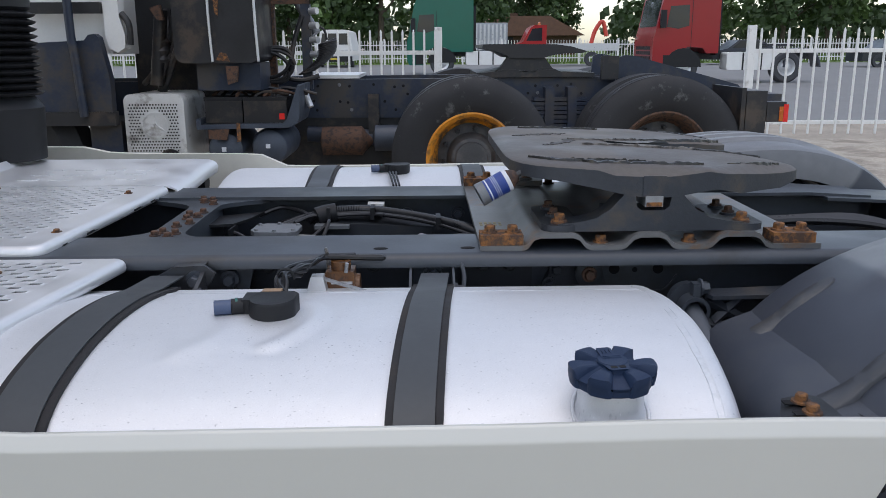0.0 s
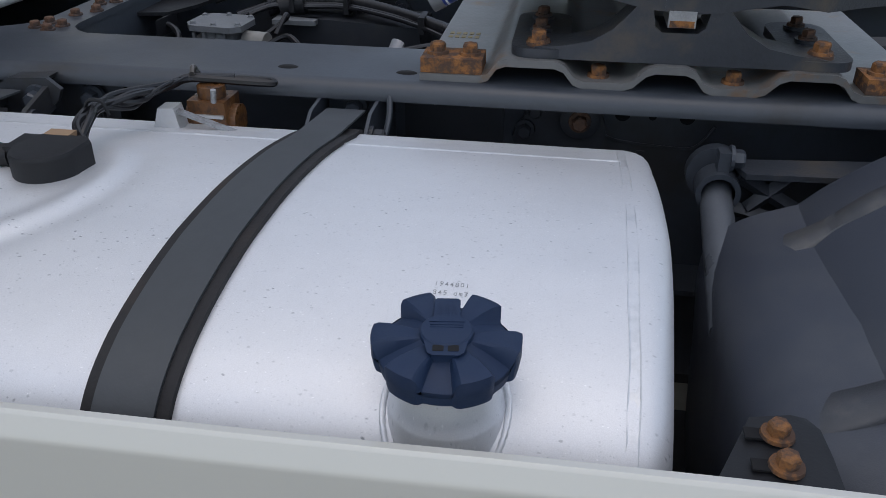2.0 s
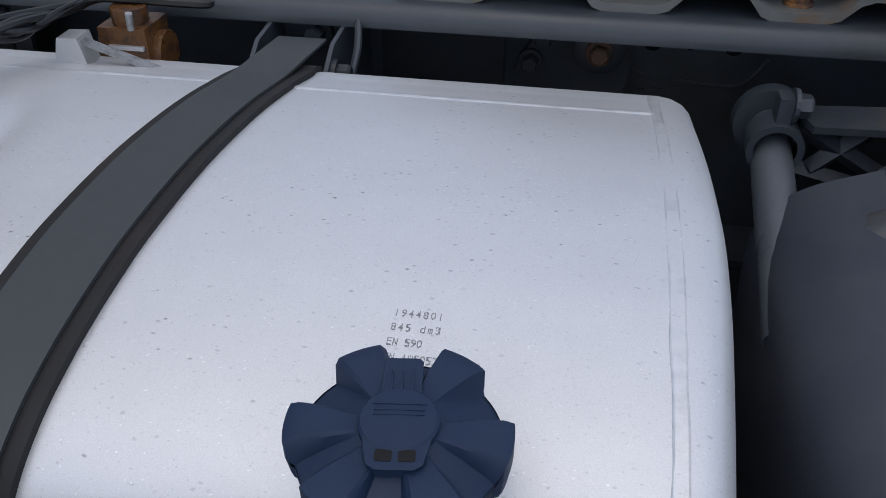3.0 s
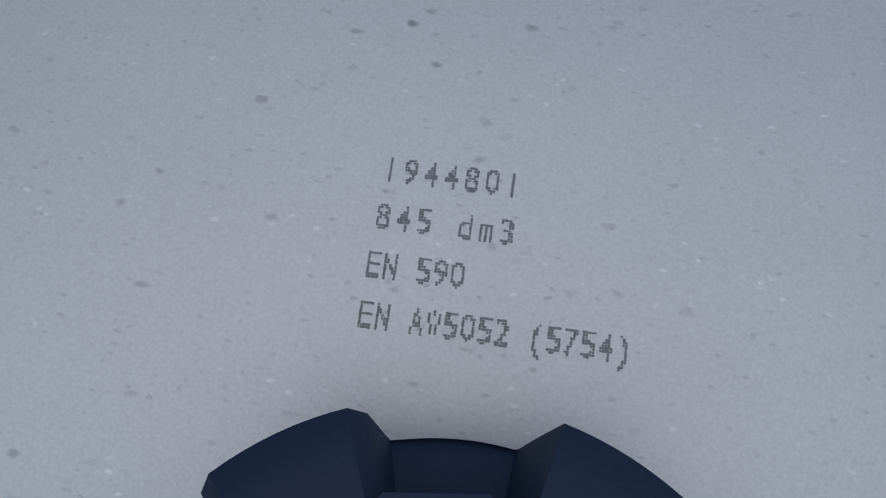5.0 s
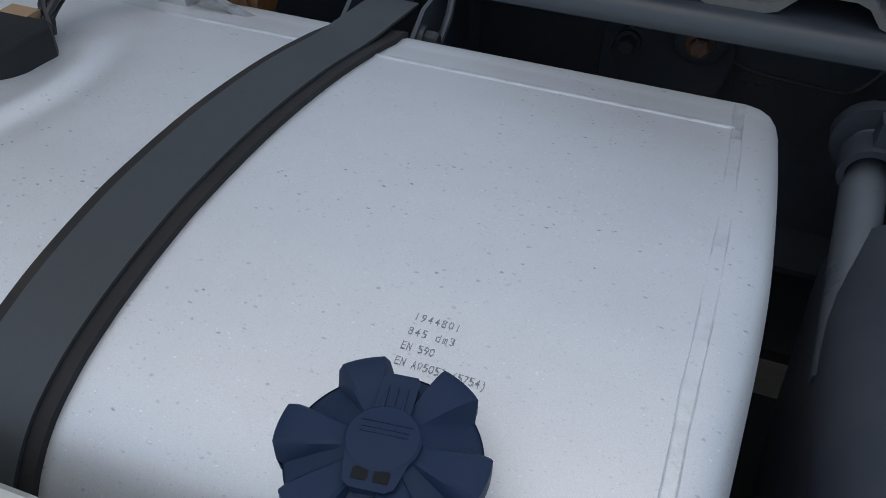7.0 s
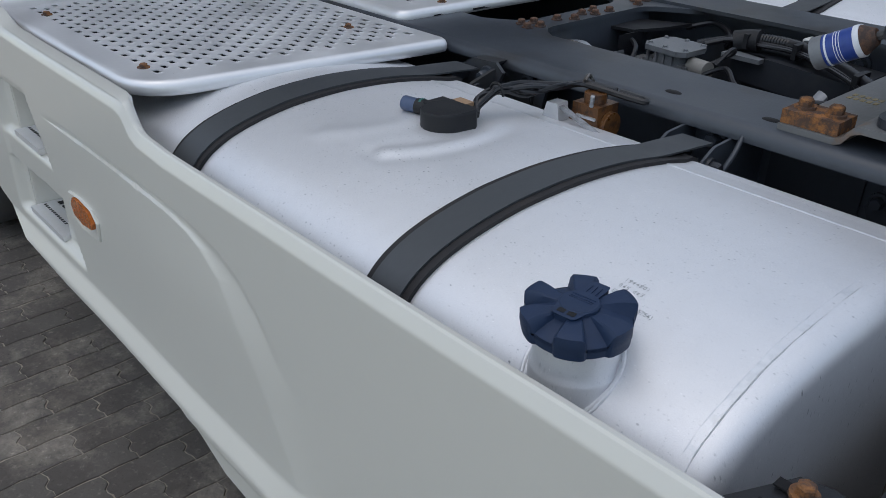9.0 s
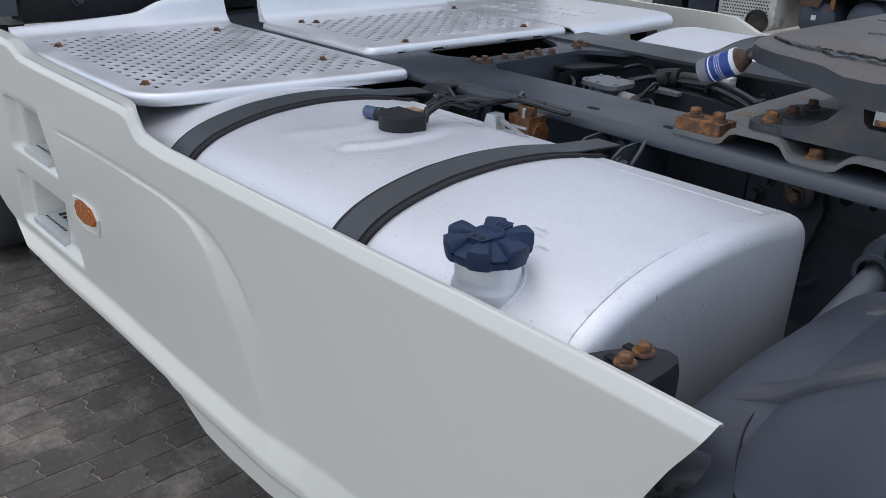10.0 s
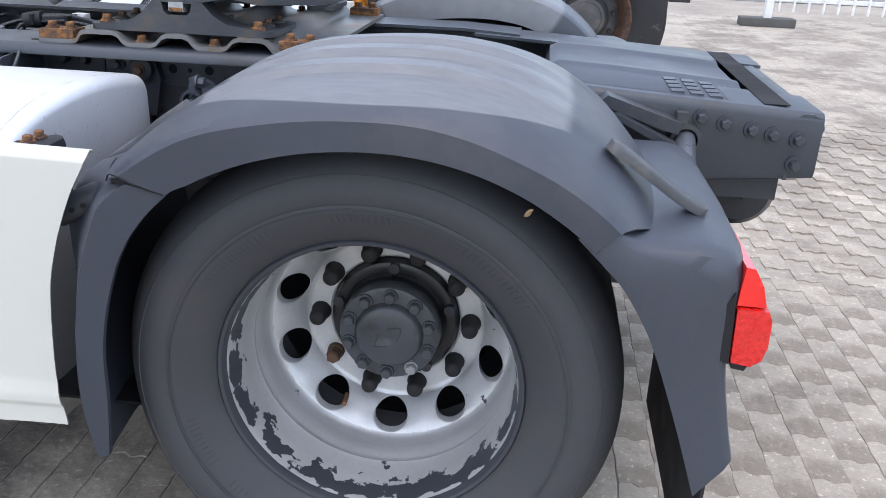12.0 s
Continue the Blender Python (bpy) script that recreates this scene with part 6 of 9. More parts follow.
def sender(parent, cx, cy, flip=1):
    z = 0.962
    # D-shaped body: round towards the outside, square towards the frame
    outline = [(cx + 0.0385 * math.cos(radians(a)), cy + flip * 0.0405 * math.sin(radians(a))) for a in range(165, 366, 10)] + [(cx + 0.040, cy + flip * 0.030), (cx + 0.032, cy + flip * 0.040), (cx - 0.026, cy + flip * 0.040)]
    grow = lambda k: [(cx + (x - cx) * k, cy + (y - cy) * k) for x, y in outline]
    body = loft(bmesh.new(), [[(x, y, z + h) for x, y in grow(k)] for k, h in ((1.03, -0.004), (1.03, 0.002), (1.0, 0.003), (1.0, 0.033), (0.985, 0.036), (0.95, 0.038), (0.90, 0.0375))])
    ob = part("fuel_sender", body, M_PLASTIC, parent, "black plastic fuel level sender", smooth=40)
    part("sender_block", nbox(cx - 0.050, cx - 0.02, cy - 0.004, cy + 0.040, z + 0.010, z + 0.036), M_PLASTIC, ob, bevel=0.006)
    part("connector", ncyl((cx - 0.05, cy + 0.005, z + 0.023), (cx - 0.068, cy + 0.0, z + 0.023), 0.0135, 14), M_PLASTIC, ob, bevel=0.002)
    part("connector_ring", ncyl((cx - 0.062, cy + 0.003, z + 0.023), (cx - 0.058, cy + 0.004, z + 0.023), 0.0142, 14), mat("teal_seal", (0.012, 0.12, 0.10), 0.4), ob)
    part("connector_plug", ncyl((cx - 0.068, cy, z + 0.023), (cx - 0.095, cy - 0.005, z + 0.023), 0.0125, 10), mat("blue_plug", (0.05, 0.075, 0.14), 0.4), ob, bevel=0.004)
    return ob


snd = sender(tank, -1.348, -0.845)
# thin cables run from the sender in a loose bundle to the hook at the rail
cr = random.Random(6)
for i in range(10):
    w = lambda k: cr.uniform(-k, k)
    part("cable", ntube([(-1.335 + w(0.014), -0.80 + w(0.006), 0.987 + w(0.008)), (-1.343 + w(0.012), -0.765 + w(0.006), 1.000 + w(0.006)), (-1.345 + w(0.010), -0.725 + w(0.006), 1.004 + w(0.006)), (-1.333 + w(0.014), -0.675 + w(0.008), 1.000 + w(0.010)), (-1.315 + w(0.012), -0.62 + w(0.008), 0.998 + w(0.010)), (-1.295 + w(0.006), -0.575 + w(0.006), 0.998 + w(0.005)), (-1.25 + w(0.02), -0.553 + w(0.006), 0.995 + w(0.006))], 0.0026 if i % 3 else 0.004, 7), M_HOSE, tractor)
part("cable_tie", ntube([(-1.362, -0.735, 1.0), (-1.352, -0.735, 1.017), (-1.335, -0.735, 1.017), (-1.328, -0.735, 1.0)], 0.0025, 6), M_PLASTIC, tractor)
part("tape_patch", nbox(-1.372, -1.340, -0.808, -0.790, 0.985, 1.0), mat("brown_tape", (0.30, 0.19, 0.11), 0.6, 0, 0.2, 60), tractor, "brown tape round the cables", bevel=0.005)
part("cable", ntube([(-1.295, -0.575, 1.0), (-1.25, -0.565, 0.996), (-1.20, -0.556, 0.992), (-1.180, -0.548, 0.990), (-1.19, -0.538, 0.990), (-1.24, -0.535, 0.99)], 0.0055, 7), M_HOSE, tractor)
part("cable_hook", ntube([(-1.29, -0.54, 0.96), (-1.292, -0.545, 0.995), (-1.292, -0.56, 1.012), (-1.288, -0.575, 1.006)], 0.004, 7), M_CAST, tractor, "bright hook that holds the cables")
sender(tank_far, -1.19, 2 * CY + 0.80)
for i in range(3):
    part("cable", ntube([(-1.22 + 0.012 * i, 0.70, 0.975), (-1.215 + 0.01 * i, 0.62, 0.985), (-1.20 + 0.01 * i, 0.52, 0.96)], 0.004, 6), M_HOSE, tractor)


# ---- hoses and valves between the rails ----
def hoses():
    def aside(x, y):
        """The loom lies towards the far rail over its middle stretch."""
        k = sstep(-0.98, -1.22, x) * sstep(-1.62, -1.54, x)
        return x - 0.055 * k, y + 0.085 * k

    def put(name, bm, *a, **k):
        for v in bm.verts:
            v.co.x, v.co.y = aside(v.co.x, v.co.y)
        return part(name, bm, *a, **k)

    # main loom: one ribbed hose, smooth cables and ties
    put("corrugated_hose", ntube([(-1.37, 0.03, 0.93), (-1.32, 0.05, 0.948), (-1.22, 0.05, 0.955), (-1.10, 0.02, 0.95), (-1.0, -0.03, 0.94), (-0.92, -0.08, 0.915)], 0.0135, 10, 30, 0.10), M_HOSE, tractor, "black ribbed cable hose")
    loom = [((-1.46, 0.08, 0.91), 0.000, 0.0075), ((-1.40, -0.005, 0.93), -0.014, 0.006), ((-1.42, 0.01, 0.925), -0.022, 0.005), ((-1.44, 0.03, 0.92), 0.018, 0.006)]
    for k, (p, dy, r) in enumerate(loom):
        put("cable", ntube([p, (-1.35, 0.045 + dy, 0.945), (-1.28, 0.052 + dy, 0.950 - 0.003 * k), (-1.18, 0.042 + dy * 1.2, 0.949), (-1.06, 0.008 + dy * 1.3, 0.942), (-0.95, -0.055 + dy * 1.2, 0.918)], r, 8), M_HOSE, tractor)
    for x, y, z in ((-1.31, 0.045, 0.95), (-1.19, 0.042, 0.951), (-1.05, 0.002, 0.944)):
        put("cable_tie", nbox(x - 0.005, x + 0.005, y - 0.032, y + 0.026, z - 0.016, z + 0.017), M_PLASTIC, tractor, bevel=0.004)
    put("cable_tape", ntube([(-1.345, 0.03, 0.94), (-1.32, 0.04, 0.946), (-1.29, 0.045, 0.95)], 0.026, 10), M_PLASTIC, tractor)
    put("hose", ntube([(-1.52, 0.10, 0.93), (-1.46, 0.12, 0.95), (-1.40, 0.09, 0.945), (-1.36, 0.04, 0.935)], 0.007, 8), M_HOSE, tractor)
    put("hose", ntube([(-1.35, -0.06, 0.90), (-1.31, -0.03, 0.93), (-1.30, -0.06, 0.945), (-1.31, -0.10, 0.915)], 0.005, 8), M_HOSE, tractor)
    put("hose", ntube([(-1.34, -0.10, 0.885), (-1.29, -0.09, 0.91), (-1.25, -0.12, 0.895), (-1.215, -0.155, 0.89)], 0.006, 8), M_HOSE, tractor)
    put("hose", ntube([(-1.20, -0.16, 0.885), (-1.10, -0.12, 0.905), (-1.02, -0.08, 0.925), (-0.95, -0.08, 0.93)], 0.005, 8), M_HOSE, tractor)
    put("hose", ntube([(-1.56, -0.08, 0.925), (-1.52, -0.11, 0.915), (-1.50, -0.15, 0.895)], 0.006, 8), M_HOSE, tractor)
    put("grey_air_pipe", ntube([(-1.255, -0.145, 0.872), (-1.20, -0.155, 0.875), (-1.12, -0.14, 0.88), (-1.09, -0.11, 0.895), (-1.08, -0.08, 0.92)], 0.011, 10), mat("pale_grey_pipe", (0.27, 0.28, 0.30), 0.4, 0.1, 0.1, 20), tractor, "pale grey bent air pipe")
    put("pipe_ferrule", ncyl((-1.262, -0.143, 0.876), (-1.238, -0.150, 0.880), 0.008, 12), M_SILVER, tractor, bevel=0.001)
    # cast valve block with a screwed lid
    cov = mat("grey_cast_block", (0.20, 0.21, 0.22), 0.5, 0.4, 0.2, 40, 0.25, 250)
    bm = prism([(-1.505, -0.09), (-1.49, -0.115), (-1.40, -0.125), (-1.38, -0.11), (-1.375, -0.04), (-1.39, -0.01), (-1.48, -0.005), (-1.50, -0.02)], "z", 0.918, 0.930)
    lid = put("valve_lid", bm, cov, tractor, "grey cast valve lid with six screws", bevel=0.003)
    put_bolts("screw", bolt_mesh("screw", 0.0055, 0.005, cov, 1.3), lid, [(*aside(x, y), 0.930) for x, y in ((-1.488, -0.098), (-1.44, -0.108), (-1.39, -0.10), (-1.388, -0.03), (-1.44, -0.018), (-1.49, -0.03))])
    bm = bmesh.new()
    cyl(bm, (-1.44, -0.062, 0.84), (-1.44, -0.062, 0.918), 0.046, 20)
    box(bm, -1.50, -1.38, -0.105, -0.02, 0.85, 0.895)
    box(bm, -1.53, -1.50, -0.10, -0.06, 0.87, 0.888)
    body = put("air_valve", bm, M_CAST, tractor, "cast aluminium air valve", bevel=0.004)
    for k in range(4):
        put("valve_rib", nbox(-1.487 + 0.022 * k, -1.481 + 0.022 * k, -0.112, -0.104, 0.852, 0.915), M_CAST, body, bevel=0.0015, segs=1)
    put("valve_spout", ncyl((-1.385, -0.075, 0.893), (-1.335, -0.085, 0.893), 0.021, 16), mat("beige_grey_fitting", (0.25, 0.24, 0.22), 0.5, 0.1), body, bevel=0.003)
    put("filter_head", lathe([(0.040, 0.86), (0.044, 0.905), (0.040, 0.925), (0.028, 0.934), (0.0001, 0.936)], (-1.645, -0.165, 0), "z", 28), mat("pale_filter_head", (0.40, 0.42, 0.44), 0.45, 0.3, 0.12, 30), tractor, "pale grey round filter head")
    put("hose", ntube([(-1.685, -0.17, 0.93), (-1.66, -0.19, 0.94), (-1.625, -0.18, 0.938), (-1.60, -0.15, 0.92)], 0.004, 6), M_HOSE, tractor)
    put("cover_plate", prism([(-1.74, -0.02), (-1.58, -0.035), (-1.52, 0.0), (-1.50, 0.09), (-1.70, 0.10)], "z", 0.938, 0.945), M_PLASTIC, tractor, "black bent cover plate", bevel=0.002)
    sb = put("sensor_box", nbox(-1.585, -1.55, -0.085, -0.04, 0.905, 0.94), M_PLASTIC, tractor, bevel=0.004)
    put("sensor_face", nbox(-1.582, -1.553, -0.0865, -0.0855, 0.910, 0.935), M_WHITE, sb, "white reflective face")
    put("small_connector", nbox(-1.60, -1.545, -0.16, -0.12, 0.885, 0.905), M_GREY_PIPE, tractor, bevel=0.004)
    for k in range(3):
        put("cable", ntube([(-1.60, -0.13 - 0.02 * k, 0.89), (-1.56, -0.15 - 0.015 * k, 0.895), (-1.50, -0.15 - 0.01 * k, 0.885), (-1.45, -0.16, 0.87)], 0.004, 6), M_HOSE, tractor)
    put("white_clip", nbox(-1.205, -1.165, 0.075, 0.115, 0.94, 0.968), M_WHITE, tractor, "white plastic clip", bevel=0.006)
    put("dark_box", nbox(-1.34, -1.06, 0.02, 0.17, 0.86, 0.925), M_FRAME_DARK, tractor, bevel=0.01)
    put("box_edge", nbox(-1.345, -1.25, -0.02, 0.02, 0.915, 0.925), M_GREY_PIPE, tractor, bevel=0.003)
    # rear bundle behind the coupling
    for i in range(4):
        put("hose", ntube([(-0.28, 0.05 + 0.03 * i, 0.91), (-0.1, 0.03 + 0.03 * i, 0.935 - 0.005 * i), (0.1, 0.0 + 0.03 * i, 0.93), (0.22, -0.05 + 0.03 * i, 0.90), (0.26, -0.1 + 0.03 * i, 0.84)], 0.012, 8), M_HOSE, tractor)


hoses()


# ---- fender supports ----
def support_arm():
    # added black sheet behind the skirt, in place of the shade below
    part("shade_sheet", nbox(-0.66, -0.46, -1.14, -0.46, 0.40, 0.406), M_PLASTIC, tractor, "added black sheet standing in for shade under the chassis", bevel=0.002)
    part("support_tube", ncyl((-0.548, -0.50, 0.882), (-0.556, -0.80, 0.800), 0.022, 24), M_SUPPORT, tractor)
    bm = lathe([(0.0225, -0.018), (0.030, -0.018), (0.030, 0.018), (0.0225, 0.018)], (0, 0, 0), "z", 24)
    q = Vector((0, 0, 1)).rotation_difference(Vector((-0.008, -0.26, -0.014))).to_matrix().to_4x4()
    bmesh.ops.transform(bm, matrix=Matrix.Translation((-0.550, -0.560, 0.879)) @ q, verts=bm.verts)
    part("tube_clamp", bm, M_FRAME, tractor)
    part("clamp_ear", nbox(-0.556, -0.541, -0.572, -0.548, 0.90, 0.935), M_FRAME, tractor, bevel=0.004)
    put_bolts("bolt", B_GREY, tractor, [(-0.541, -0.56, 0.924)], (1, 0, 0))
    part("mount_boss", ncyl((-0.548, -0.50, 0.882), (-0.548, -0.52, 0.882), 0.04, 24), M_FRAME, tractor, bevel=0.004)
    # ribbed casting from the clamp to the fender
    arm = part("cast_arm", prism([(-0.535, -0.535), (-0.25, -0.502), (-0.24, -0.525), (-0.34, -0.575), (-0.52, -0.585)], "z", 0.905, 0.913), M_CASTIRON, tractor, "dark ribbed casting that holds the fender", bevel=0.002, segs=1)
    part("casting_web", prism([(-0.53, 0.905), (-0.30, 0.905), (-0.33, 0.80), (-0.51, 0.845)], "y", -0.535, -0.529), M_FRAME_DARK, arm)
    for p, q in (((-0.53, 0.850), (-0.34, 0.805)), ((-0.525, 0.900), (-0.37, 0.812)), ((-0.45, 0.905), (-0.505, 0.850)), ((-0.36, 0.905), (-0.42, 0.830)), ((-0.34, 0.905), (-0.345, 0.805))):
        part("casting_rib", ncyl((p[0], -0.556, p[1]), (q[0], -0.556, q[1]), 0.011, 4), M_CASTIRON, arm, bevel=0.002, segs=1)
    # rear arm: clamp, tube and two struts
    part("support_tube", ncyl((0.625, -0.47, 0.862), (0.595, -0.72, 0.825), 0.024, 20), M_SUPPORT, tractor)
    bm = lathe([(0.027, -0.022), (0.037, -0.022), (0.037, 0.022), (0.027, 0.022)], (0, 0, 0), "y", 20)
    bmesh.ops.transform(bm, matrix=Matrix.Translation((0.618, -0.52, 0.855)), verts=bm.verts)
    part("tube_clamp", bm, M_CASTIRON, tractor)
    part("clamp_ear", nbox(0.592, 0.618, -0.535, -0.51, 0.882, 0.918), M_CASTIRON, tractor, bevel=0.004)
    bm = prism([(0.41, 0.935), (0.43, 0.952), (0.60, 0.898), (0.597, 0.872), (0.56, 0.880), (0.45, 0.918)], "y", -0.56, -0.50)
    part("cast_arm", bm, M_CASTIRON, tractor, bevel=0.004)
    bm = prism([(0.44, 0.912), (0.455, 0.918), (0.622, 0.842), (0.61, 0.828)], "y", -0.60, -0.55)
    part("cast_arm", bm, M_CASTIRON, tractor, bevel=0.004)
    # moulded straps that bridge the fender's seams, lying on the plastic
    def fender_strap(path, y):
        P = resample([(x, z) for x, z, w in path], 36)
        W = [smooth_list([(i, p[2]) for i, p in enumerate(path)], (len(path) - 1) * k / 36) for k in range(37)]
        rings = []
        for k, (p, w) in enumerate(zip(P, W)):
            a, b = P[max(k - 1, 0)], P[min(k + 1, 36)]
            t = Vector((b[0] - a[0], b[1] - a[1])).normalized()
            nx, nz = -t.y, t.x
            end = min(k, 36 - k)
            w *= (0.35, 0.75, 0.92)[end] if end < 3 else 1.0
            rings.append([(p[0] + nx * h, y + w * c, p[1] + nz * h) for c, h in ((-1, -0.016), (-1, -0.003), (-0.86, 0.0005), (0.0, 0.0015), (0.86, 0.0005), (1, -0.003), (1, -0.016))])
        part("fender_strap", loft(bmesh.new(), rings), M_FENDER_STRAP, tractor, "grey moulded strap over the fender seam", smooth=50)

    front = [(-0.562, 0.836, 0.024), (-0.545, 0.858, 0.027), (-0.515, 0.880, 0.027), (-0.483, 0.898, 0.024), (-0.453, 0.921, 0.018), (-0.415, 0.955, 0.020), (-0.360, 0.993, 0.018)]
    fender_strap(front, -1.030)
    fender_strap([(x, z, w) for x, z, w in front], -0.735)
    fender_strap([(0.402, 0.986, 0.024), (0.44, 0.962, 0.025), (0.48, 0.934, 0.022), (0.53, 0.900, 0.021), (0.574, 0.879, 0.023)], -1.085)


support_arm()


# ---- rear cross beam and deck cover ----
def rear_end():
    prof = [(0.86, 0.765), (0.86, 0.900), (0.866, 0.914), (0.88, 0.923), (0.900, 0.924), (0.923, 0.914), (0.932, 0.893), (0.927, 0.872)]
    inner = [(0.919, 0.874), (0.923, 0.892), (0.917, 0.906), (0.897, 0.915), (0.884, 0.914), (0.874, 0.906), (0.869, 0.896), (0.869, 0.765)]
    part("rear_crossmember", prism(prof + inner, "y", RC - 0.4315, RC + 0.4315), M_FRAME, tractor, "grey steel rear crossmember", bevel=0.0015, segs=1)
    # black sheet laid in the gap as its shade
    part("end_shade", nbox(0.798, 0.858, -0.46, 0.32, 0.933, 0.9345), M_HOLE_SHADE, tractor, "black sheet standing in for shade behind the cover")
    # moulded cover between the rails, with ribs
    bm = bmesh.new()
    rings = []
    for x, z in ((0.285, 0.91), (0.295, 0.950), (0.32, 0.962), (0.45, 0.957), (0.62, 0.945), (0.76, 0.934), (0.785, 0.930), (0.795, 0.91)):
        r = []
        for y, dz in ((-0.478, -0.025), (-0.470, -0.008), (-0.455, 0.0), (-0.25, 0.0), (-0.225, 0.008), (-0.20, 0.008), (-0.175, 0.0), (0.06, 0.0), (0.085, 0.008), (0.11, 0.008), (0.135, 0.0), (0.321, 0.0), (0.336, -0.008), (0.344, -0.025)):
            r.append((x, y, z + dz))
        r += [(x, 0.344, z - 0.03), (x, -0.478, z - 0.03)]
        rings.append(r)
    loft(bm, rings)
    ob = part("deck_cover", bm, M_FENDER, tractor, "grey moulded cover between the frame ends", smooth=30)
    for k in range(3):
        for i in range(4):
            part("embossed_bar", nbox(0.585 + 0.045 * k, 0.615 + 0.045 * k, -0.45 + 0.05 * i, -0.415 + 0.05 * i, 0.944 - 0.0036 * k, 0.9505 - 0.0036 * k), M_FENDER, ob, bevel=0.0015, segs=1)
    part("air_tank", lathe([(0.01, -0.30), (0.07, -0.29), (0.095, -0.25), (0.095, 0.2), (0.07, 0.24), (0.01, 0.25)], (0.80, -0.10, 0.69), "y", 28), M_FRAME_DARK, tractor, "dark air tank under the frame end")
    part("valve_box", nbox(0.68, 0.86, -0.47, -0.32, 0.705, 0.765), M_FRAME_DARK, tractor, bevel=0.018)


rear_end()


# ---- catwalk plates ----
def plate_outline(x0, x1, y0, y1, radii, n=6):
    """Rounded outline, with a radius for each corner: rear inner, front inner, front outer, rear outer."""
    pts = []
    for cx, cy, sx, sy, a, r in ((x1, y1, -1, -1, 0, radii[0]), (x0, y1, 1, -1, 90, radii[1]), (x0, y0, 1, 1, 180, radii[2]), (x1, y0, -1, 1, 270, radii[3])):
        for i in range(n + 1):
            t = radians(a + 90 * i / n)
            pts.append((cx + sx * r + r * math.cos(t), cy + sy * r + r * math.sin(t)))
    return pts


def slotted(label, x0, x1, y0, y1, z, rows, cols, rear, radii, lip, margin=(0.075, 0.06, 0.06, 0.03)):
    """A pressed aluminium plate with staggered slots, a rolled rim and an upturned lip towards the cab. rear: the rear edge's x along y; lip: the lip's height along y."""
    bm = bmesh.new()
    mx0, mx1, my0, my1 = x0 + margin[0], x1 - margin[1], y0 + margin[2], y1 - margin[3]
    dx, dy = (mx1 - mx0) / rows, (my1 - my0) / cols
    warp = lambda x, y: x0 + (x - x0) * (lerp_list(rear, y) - x0) / (x1 - x0)

    def quad(ax, bx, ay, by, h):
        return [bm.verts.new((p, q, h)) for p, q in ((ax, ay), (bx, ay), (bx, by), (ax, by))]

    for j in range(cols):
        ay = my0 + j * dy
        odd = j % 2
        if odd:
            bm.faces.new(quad(mx0, mx0 + dx / 2, ay, ay + dy, z))
            bm.faces.new(quad(mx1 - dx / 2, mx1, ay, ay + dy, z))
        for i in range(rows - odd):
            ax = mx0 + (i + odd / 2) * dx
            # a short slot whose far long side is pressed up into a burr
            hx0, hx1, hy0, hy1 = ax + dx * 0.22, ax + dx * 0.72, ay + dy * 0.24, ay + dy * 0.70
            o = quad(ax, ax + dx, ay, ay + dy, z)
            e = quad(hx0 - dx * 0.05, hx1 + dx * 0.05, hy0 - dy * 0.08, hy1 + dy * 0.12, z)
            h = quad(hx0, hx1, hy0, hy1, z)
            for q in h:
                q.co.z += 0.0007
            h[1].co.z += 0.0009
            h[2].co.z += 0.0009
            g = quad(hx0, hx1, hy0, hy1, z - 0.001)
            for k in range(4):
                m = (k + 1) % 4
                for u, w in ((o, e), (e, h), (h, g)):
                    bm.faces.new((u[k], u[m], w[m], w[k]))
    outer = plate_outline(x0, x1, y0, y1, radii)
    inner = [(min(max(p[0], mx0), mx1), min(max(p[1], my0), my1)) for p in outer]
    rims = [[bm.verts.new((*q, z)) for q in inner]]
    for inset, drop in ((0.020, -0.0012), (0.011, -0.0008), (0.004, 0.003), (0.0005, 0.010), (0.0, 0.018), (0.0025, 0.024), (0.008, 0.027)):
        row = []
        for p, q in zip(outer, inner):
            e = Vector((p[0] - q[0], p[1] - q[1])).normalized() * inset
            row.append(bm.verts.new((p[0] - e.x, p[1] - e.y, z - drop)))
        rims.append(row)
    n = len(outer)
    for a, b in zip(rims, rims[1:]):
        for k in range(n):
            m = (k + 1) % n
            if (a[k].co - a[m].co).length < 1e-6:
                bm.faces.new((a[k], b[m], b[k]))
            else:
                bm.faces.new((a[k], a[m], b[m], b[k]))
    bmesh.ops.remove_doubles(bm, verts=bm.verts, dist=0.0003)
    for v in bm.verts:
        v.co.x = warp(v.co.x, v.co.y)
    ob = part("catwalk_plate", bm, M_ALU_PLATE, tractor, label, smooth=40)
    # added black sheet stands in for the shade below the slots
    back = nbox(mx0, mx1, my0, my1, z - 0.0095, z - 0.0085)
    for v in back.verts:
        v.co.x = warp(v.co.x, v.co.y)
    part("slot_shade", back, M_HOLE_SHADE, ob, "black sheet standing in for shade below the slots")
    rings = []
    for i in range(33):
        y = y0 + 0.012 + (y1 - y0 - 0.016) * i / 32
        h = smooth_list(lip, y)
        rings.append([(x0 + a, y, z + b) for a, b in ((0.055, 0.0005), (0.040, 0.003), (0.022, 0.3 * h), (0.010, 0.75 * h), (0.004, h - 0.002), (-0.001, h), (-0.006, h - 0.003), (-0.004, 0.6 * h), (0.004, -0.004), (0.05, -0.003))])
    part("rear_lip", loft(bmesh.new(), rings), M_ALU_PLATE, ob, smooth=50)
    return ob


